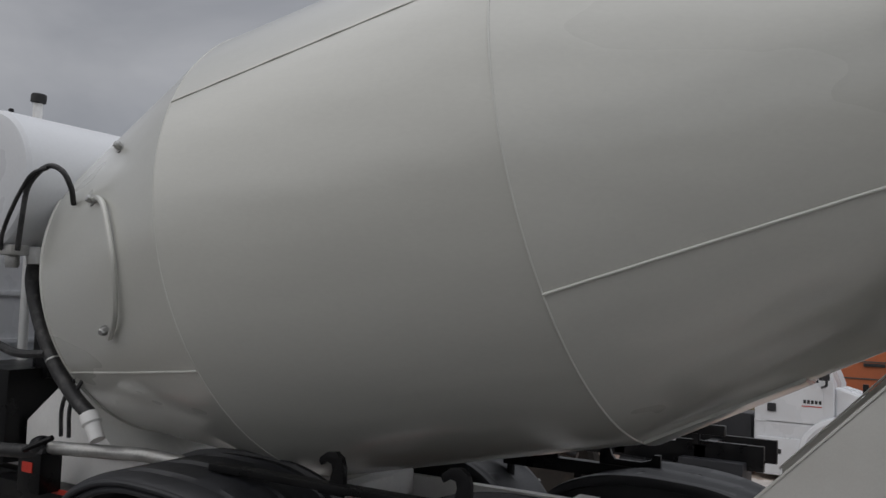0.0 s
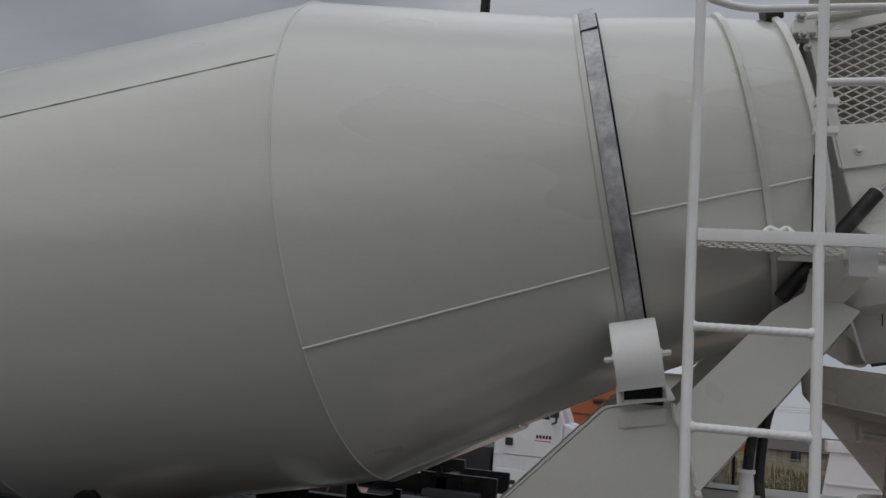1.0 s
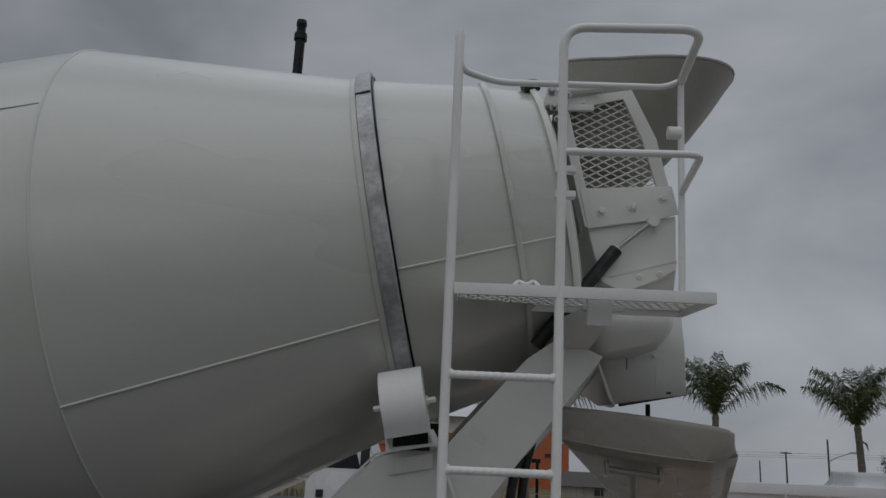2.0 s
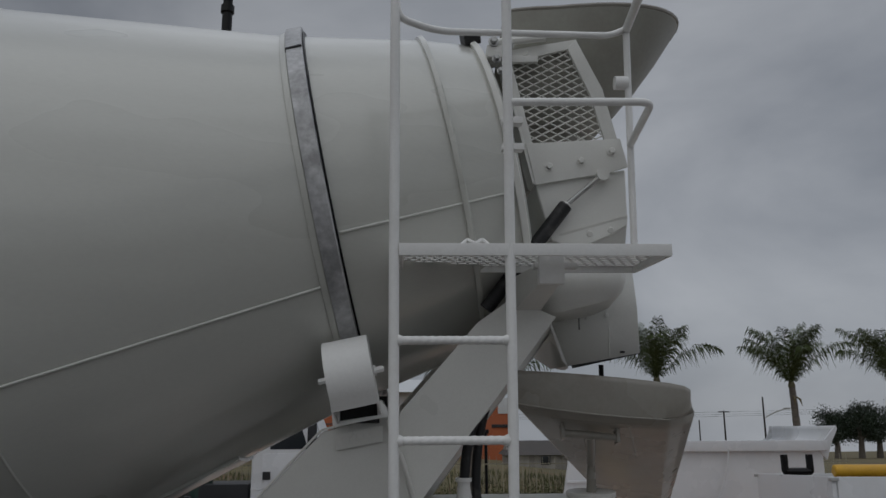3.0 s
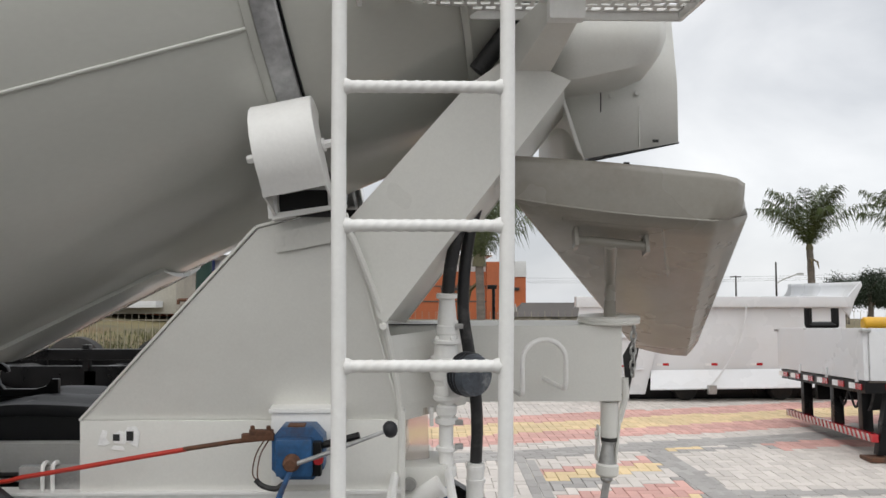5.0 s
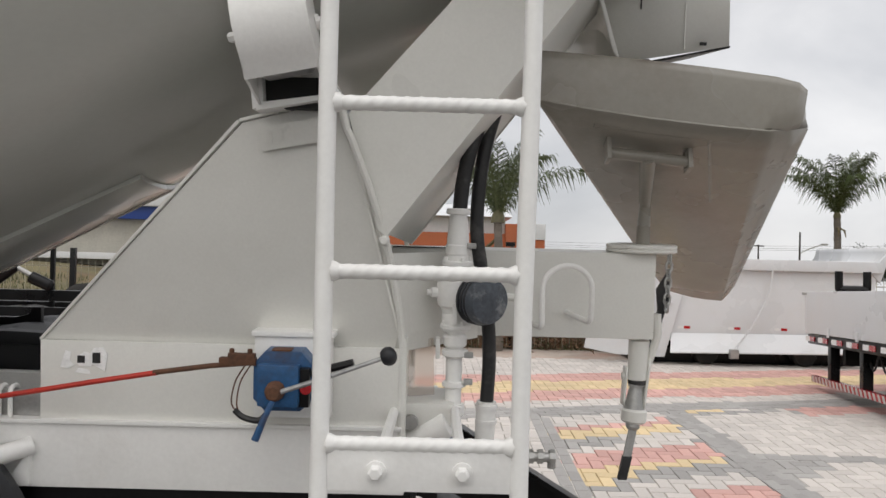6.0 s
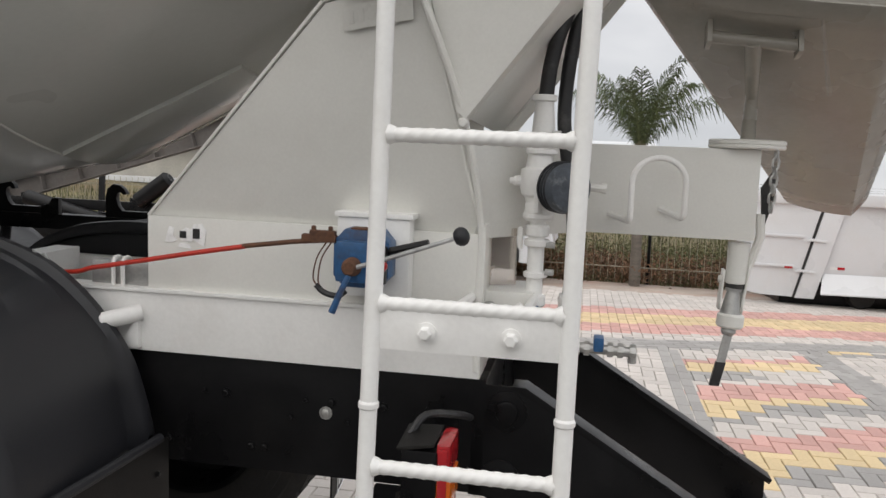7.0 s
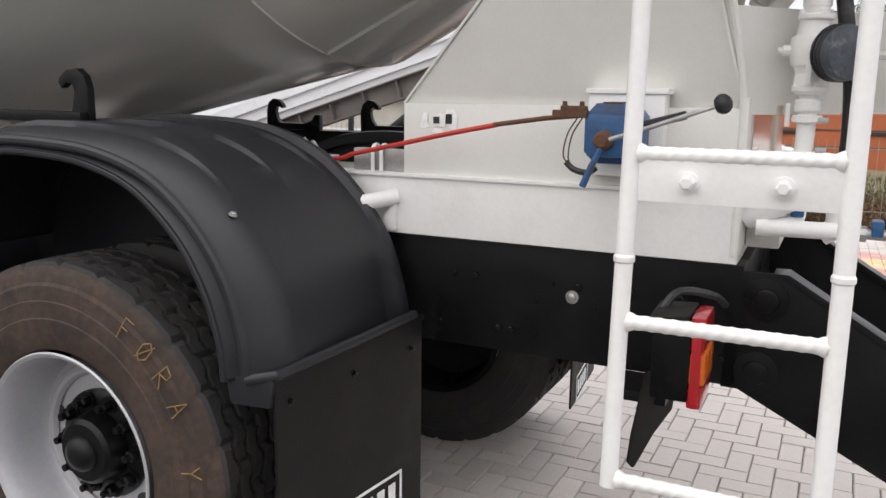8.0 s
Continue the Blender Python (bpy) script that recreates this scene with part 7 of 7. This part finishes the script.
part("door_handle", box((-2.10, -0.035, 1.33), (-1.98, -0.01, 1.45), 0.012), BLACK_PLASTIC, dr, "black door handle")
bars = B()
for k in range(5):
    add_box(bars, (-1.62 + 0.05 * k, -0.016, 1.48), (-1.585 + 0.05 * k, -0.012, 1.53))
part("lettering", bars, DARK_GAP, dr, "small dark lettering as bars")
part("red_line", box((-1.64, -0.016, 1.435), (-1.38, -0.012, 1.448), 0), RED, dr)
part("belt_line", box((-2.28, -0.012, 1.18), (-1.22, 0.0, 1.20), 0.004), RENDER_WHITE, lorry)
part("step_box", box((-2.22, -0.05, 0.44), (-1.62, 0.4, 0.97), 0.02), TRUCK_WHITE, lorry)
part("step_recess", box((-2.08, -0.056, 0.74), (-1.90, -0.04, 0.81), 0.008), DARK_GAP, lorry)
arch = [V(-1.02 + 0.60 * math.cos(radians(q)), -0.02, 0.76 + 0.52 * math.sin(radians(q))) for q in range(-10, 191, 10)]
part("wheel_arch", tube(arch, 0.07, 8), TRUCK_WHITE, lorry)
part("arch_gap", sheet([V(-1.02 + 0.54 * math.cos(radians(q)), -0.005, 0.76 + 0.46 * math.sin(radians(q))) for q in range(-10, 191, 10)], (0, 0.09, 0), 0), DARK_GAP, lorry)
part("tyre", turned((-1.02, -0.06, ground_z(9.5) + 0.495), (0, 1, 0), [(0, 0.22), (0, 0.38), (0.03, 0.42), (0.25, 0.42), (0.28, 0.22)], 32), TYRE_TREAD, lorry)
part("mirror_arm", tube(smooth_path([(-1.38, -0.02, 1.72), (-1.30, -0.26, 1.75), (-1.30, -0.26, 2.2)], 0.04), 0.018, 8), BLACK_PLASTIC, lorry)
part("mirror", box((-1.40, -0.32, 1.82), (-1.26, -0.24, 2.2), 0.02), BLACK_PLASTIC, lorry)
part("rear_chassis", box((-6.5, 0.6, 0.62), (-2.3, 1.7, 0.95), 0.02), BLACK_PAINT, lorry)
part("battery_box", box((-3.1, 0.15, 0.45), (-2.34, 1.2, 1.26), 0.03), BLACK_PLASTIC, lorry, "black battery box behind the cab")
part("fuel_tank", turned((-3.9, 0.25, 0.72), (1, 0, 0), [(0, 0.1), (0.03, 0.26), (1.1, 0.26), (1.13, 0.1)], 24), BLACK_PAINT, lorry)
for x in (-3.6, -4.9):
    part("tyre", turned((x, 0.0, ground_z(9.5) + 0.525), (0, 1, 0), [(0, 0.22), (0, 0.40), (0.03, 0.45), (0.25, 0.45), (0.28, 0.22)], 32), TYRE_TREAD, lorry)

# ---- a black chassis and a white loading chute between the trucks ----
bc = thing("black_chassis", "long black truck chassis without a body", "chassis", Matrix.Translation((0, 5.0, 0)))
for y in (0.0, 0.85):
    part("rail", box((-8.5, y, 0.90), (-1.55, y + 0.08, 1.14), 0.008), BLACK_PAINT, bc)
part("upper_rail", box((-8.5, -0.05, 1.20), (-1.9, 0.05, 1.30), 0.01), BLACK_PAINT, bc)
for x in (-2.2, -3.0, -4.1, -5.3, -6.5):
    part("crossmember", box((x, 0.0, 0.92), (x + 0.12, 0.93, 1.1), 0.008), BLACK_PAINT, bc)
    part("upright", box((x, -0.04, 1.1), (x + 0.06, 0.04, 1.34), 0.006), BLACK_PAINT, bc)
part("white_cap", turned((-2.40, -0.08, 1.12), (0, 0, 1), [(0, 0.045), (0.08, 0.045), (0.09, 0.035)], 16), TRUCK_WHITE, bc, "white plastic cap")
part("tipping_ram", turned((-5.2, -0.1, 1.30), (0.9, 0.0, -0.22), [(0, 0.05), (0.02, 0.075), (1.3, 0.075), (1.32, 0.04), (1.9, 0.04)], 20), BLACK_PAINT, bc, "black hydraulic ram")
part("ram_cylinder", turned((-3.98, -0.1, 1.30), (0.36, 0, 0.27), [(0, 0.06), (0.02, 0.085), (0.40, 0.085), (0.43, 0.05)], 18), BLACK_PAINT, bc, "black hydraulic cylinder")
part("ram_rod", tube([(-3.62, -0.1, 1.50), (-3.34, -0.1, 1.36)], 0.022, 10), GALV, bc)
part("ram_clevis", turned((-3.50, -0.1, 1.42), (0.21, 0, -0.09), [(0, 0.03), (0.01, 0.055), (0.20, 0.055), (0.22, 0.03)], 14), BLACK_PAINT, bc)
part("air_tank", turned((-2.9, -0.15, 0.80), (1, 0, 0), [(0, 0.04), (0.03, 0.13), (0.9, 0.13), (0.93, 0.04)], 20), BLACK_PAINT, bc)
part("battery_box", box((-2.3, -0.2, 0.62), (-1.7, 0.3, 0.98), 0.02), BLACK_PLASTIC, bc)
for x in (-3.7, -5.0):
    part("tyre", turned((x, 0.2, ground_z(5.2) + 0.42), (0, 1, 0), [(0, 0.22), (0, 0.38), (0.04, 0.42), (0.23, 0.42), (0.27, 0.38), (0.27, 0.22)], 36), TYRE_TREAD, bc)

boom = thing("loading_conveyor", "white sloping conveyor gantry behind the truck", "conveyor", Matrix.Translation((0, 5.3, 0)))
a, c = V(-7.6, 0, 0.874), V(-2.6, 0, 2.424)
d = (c - a).normalized()
nrm = V(-d.z, 0, d.x)


def along(lo, hi, y, deep, edge):
    """A straight bar along the conveyor, from lo to hi across its slope."""
    o_ = V(0, y, 0)
    return bevel(add_prism(B(), [o_ + a + nrm * lo, o_ + c + nrm * lo, o_ + c + nrm * hi, o_ + a + nrm * hi], (0, deep, 0)), edge)


part("trough", along(0, 0.34, 0, 0.5, 0.01), TRUCK_WHITE, boom)
for o_ in (0.07, 0.20):
    part("trough_rib", along(o_, o_ + 0.025, -0.03, 0.03, 0.004), TRUCK_WHITE, boom)
GIRDER = material("weathered_girder_steel", (0.15, 0.136, 0.126), 0.6, vary=0.2, scale=2, fine=30, bump=0.1, dirt=(0.14, 0.105, 0.08), dirt_amount=0.5, dirt_scale=3)
part("girder", along(-0.245, -0.02, 0.0, 0.02, 0.004), GIRDER, boom, "weathered brown-grey steel girder")
part("girder_flange", along(-0.245, -0.233, -0.085, 0.085, 0.003), GIRDER, boom)
part("girder_flange", along(-0.030, -0.018, -0.085, 0.085, 0.003), GIRDER, boom)
for k in range(12):
    p = a + (c - a) * (k + 0.5) / 12
    part("stiffener", bevel(add_prism(B(), [p - nrm * 0.233 - d * 0.005, p - nrm * 0.233 + d * 0.005, p - nrm * 0.030 + d * 0.005, p - nrm * 0.030 - d * 0.005], (0, -0.075, 0)), 0.002), GIRDER, boom)
for p in (a + d * 0.3, a + d * 4.2):
    part("leg", box((p.x - 0.02, 0.2, ground_z(5.3)), (p.x + 0.02, 0.24, p.z), 0.004), BLACK_PAINT, boom, "thin dark leg")

# ---- paving: every stone is a piece ----
PW, PL = 0.095, 0.190
COLOURS = ["white", "grey", "red", "yellow", "charcoal"]


def paver_colour(x, y):
    # unseen strip on the camera's side, darkened to weaken its bounce
    if y < -1.25:
        return "charcoal"
    yy = y - 0.28 * (x - 0.75)
    if yy > 4.74:
        for lim, c in ((5.12, "grey"), (5.48, "white"), (6.08, "red"), (6.80, "yellow"), (7.39, "red")):
            if yy < lim:
                return c
        return "white"
    edge = 2.285 + 0.09 * (5.1 - y)
    if edge <= x <= edge + 0.24:
        return "grey"
    if 1.10 < x < edge:
        u = y - 0.4 * (x - 1.25)
        if u > 4.46:
            return "white"
        if u > 3.63:
            return "red" if u > 4.32 else "yellow" if u > 4.03 else "grey" if u > 3.80 and x < 1.75 else "white"
        u = (u - 2.58) % 1.05 + 2.58
        return "red" if u > 3.3 else "yellow" if u > (3.1 if x > 1.5 else 2.88) else "grey" if u > 2.85 else "white"
    if x > edge:
        if x > 3.7 and 4.3 < yy < 4.68:
            return "red"
        if yy > 4.62:
            return "yellow" if x < 3.0 else "white"
        if yy > 4.5 or 3.64 < y < 3.76:
            return "grey"
        if y <= 3.64:
            return "white" if (y - 0.9 * (x - 2.6)) % 1.5 > 0.62 else "grey"
    return "white"


def paver_mesh(colour, k):
    rnd = random.Random(k * 7 + len(colour))
    b = B()
    hw, hl, c = PW / 2 - 0.002, PL / 2 - 0.002, 0.0035
    rings = []
    for inset, z in ((0.0, -0.03), (0.0, -0.006), (c, 0.0)):
        j = lambda: rnd.uniform(-0.0012, 0.0012)
        rings.append([V(sx * (hw - inset) + j(), sy * (hl - inset) + j(), z) for sx, sy in ((-1, -1), (1, -1), (1, 1), (-1, 1))])
    add_rings(b, rings, True, False)
    b.verts.ensure_lookup_table()
    b.faces.new([b.verts[i] for i in (8, 9, 10, 11)])
    bmesh.ops.recalc_face_normals(b, faces=b.faces[:])
    me = bpy.data.meshes.new("paver")
    b.to_mesh(me)
    b.free()
    me.materials.append(PAVER[colour])
    return me


single = {(c, k): paver_mesh(c, k) for c in COLOURS for k in range(3)}
rnd = random.Random(9)
verts, faces, mats = [], [], []
count = 0


def herringbone(x0, x1, y0, y1, w):
    """Centres of stones laid in herringbone; the flag tells the ones that lie across."""
    for r in range(int(-y1 / w) - 1, int(-y0 / w) + 2):
        for k in range(int((x0 / w - r) / 4) - 2, int((x1 / w - r) / 4) + 2):
            cx = r + 4 * k
            yield (cx + 1.0) * w, -(r + 0.5) * w, True
            yield (cx + 3.5) * w, -(r + 1.0) * w, False


for x, y, across in herringbone(-6.0, 8.0, -7.0, PAVE_END, PW):
        if y > PAVE_END or y < -7.0 or (x < -2.5 and y > 7.5) or not -6 < x < 8:
            continue
        colour = paver_colour(x, y)
        lift = rnd.uniform(-0.002, 0.002)
        near = -0.75 < x < 1.35 and 0.45 < y < 3.2
        if near and count < 300:
            o = new("paver", single[(colour, rnd.randrange(3))])
            o.parent = ground
            o.matrix_world = Matrix.Translation((x, y, ground_z(y) + lift)) @ Matrix.Rotation(radians(SLOPE) + rnd.uniform(-0.006, 0.006), 4, "X") @ Matrix.Rotation(rnd.uniform(-0.008, 0.008), 4, "Y") @ Matrix.Rotation(rnd.uniform(-0.008, 0.008) + (math.pi / 2 if across else 0), 4, "Z")
            count += 1
            continue
        n = len(verts)
        hw, hl, c = PW / 2 - 0.002, PL / 2 - 0.002, 0.0035
        if across:
            hw, hl = hl, hw
        tx, ty = rnd.uniform(-0.01, 0.01), rnd.uniform(-0.006, 0.006)
        for inset, dz in ((0.0, -0.02), (0.0, -0.006), (c, 0.0)):
            for sx, sy in ((-1, -1), (1, -1), (1, 1), (-1, 1)):
                px, py = sx * (hw - inset), sy * (hl - inset)
                verts.append((x + px, y + py, ground_z(y + py) + lift + dz + tx * px + ty * py))
        for r in (0, 4):
            for k in range(4):
                faces.append((n + r + k, n + r + (k + 1) % 4, n + r + 4 + (k + 1) % 4, n + r + 4 + k))
        faces.append((n + 8, n + 9, n + 10, n + 11))
        mats += [COLOURS.index(colour)] * 9


def course(a, c, width, rows):
    """A straight border of grey stones laid on end, a hair proud of the field."""
    a, c = V(*a), V(*c)
    run = (c - a).length
    d = (c - a) / run
    s_ = V(-d.y, d.x)
    n_ = int(run / 0.19)
    w_, l_ = width / rows, run / n_
    for i in range(n_):
        for r in range(rows):
            m = a + d * ((i + (0.5 if r % 2 else 0.0)) * l_) + s_ * ((r + 0.5) * w_)
            dz = 0.004 + rnd.uniform(-0.001, 0.001)
            n = len(verts)
            for inset, z in ((0.002, -0.02), (0.002, -0.004), (0.006, 0.0)):
                for sx, sy in ((-1, -1), (1, -1), (1, 1), (-1, 1)):
                    p = m + d * sx * (l_ / 2 - inset) + s_ * sy * (w_ / 2 - inset)
                    verts.append((p.x, p.y, ground_z(p.y) + dz + z))
            for q in (0, 4):
                for k in range(4):
                    faces.append((n + q + k, n + q + (k + 1) % 4, n + q + 4 + (k + 1) % 4, n + q + 4 + k))
            faces.append((n + 8, n + 9, n + 10, n + 11))
            mats.extend([COLOURS.index("grey")] * 9)


course((-6.0, -1.34), (8.0, -1.34), 0.19, 2)
course((1.215, -1.15), (1.215, 4.88), 0.178, 2)
course((2.575, 1.9), (2.30, 5.16), -0.22, 3)
course((-0.6, 4.385), (6.0, 6.22), 0.33, 4)
course((2.62, 3.64), (5.0, 3.66), 0.11, 1)
me = bpy.data.meshes.new("paver_field")
me.from_pydata(verts, [], faces)
for c in COLOURS:
    me.materials.append(PAVER[c])
me.polygons.foreach_set("material_index", mats)
field = new("paver_field", me)
field.parent = ground
tagged(field, "interlocking pavers in pale, grey, red and yellow bands", kind="stuff")
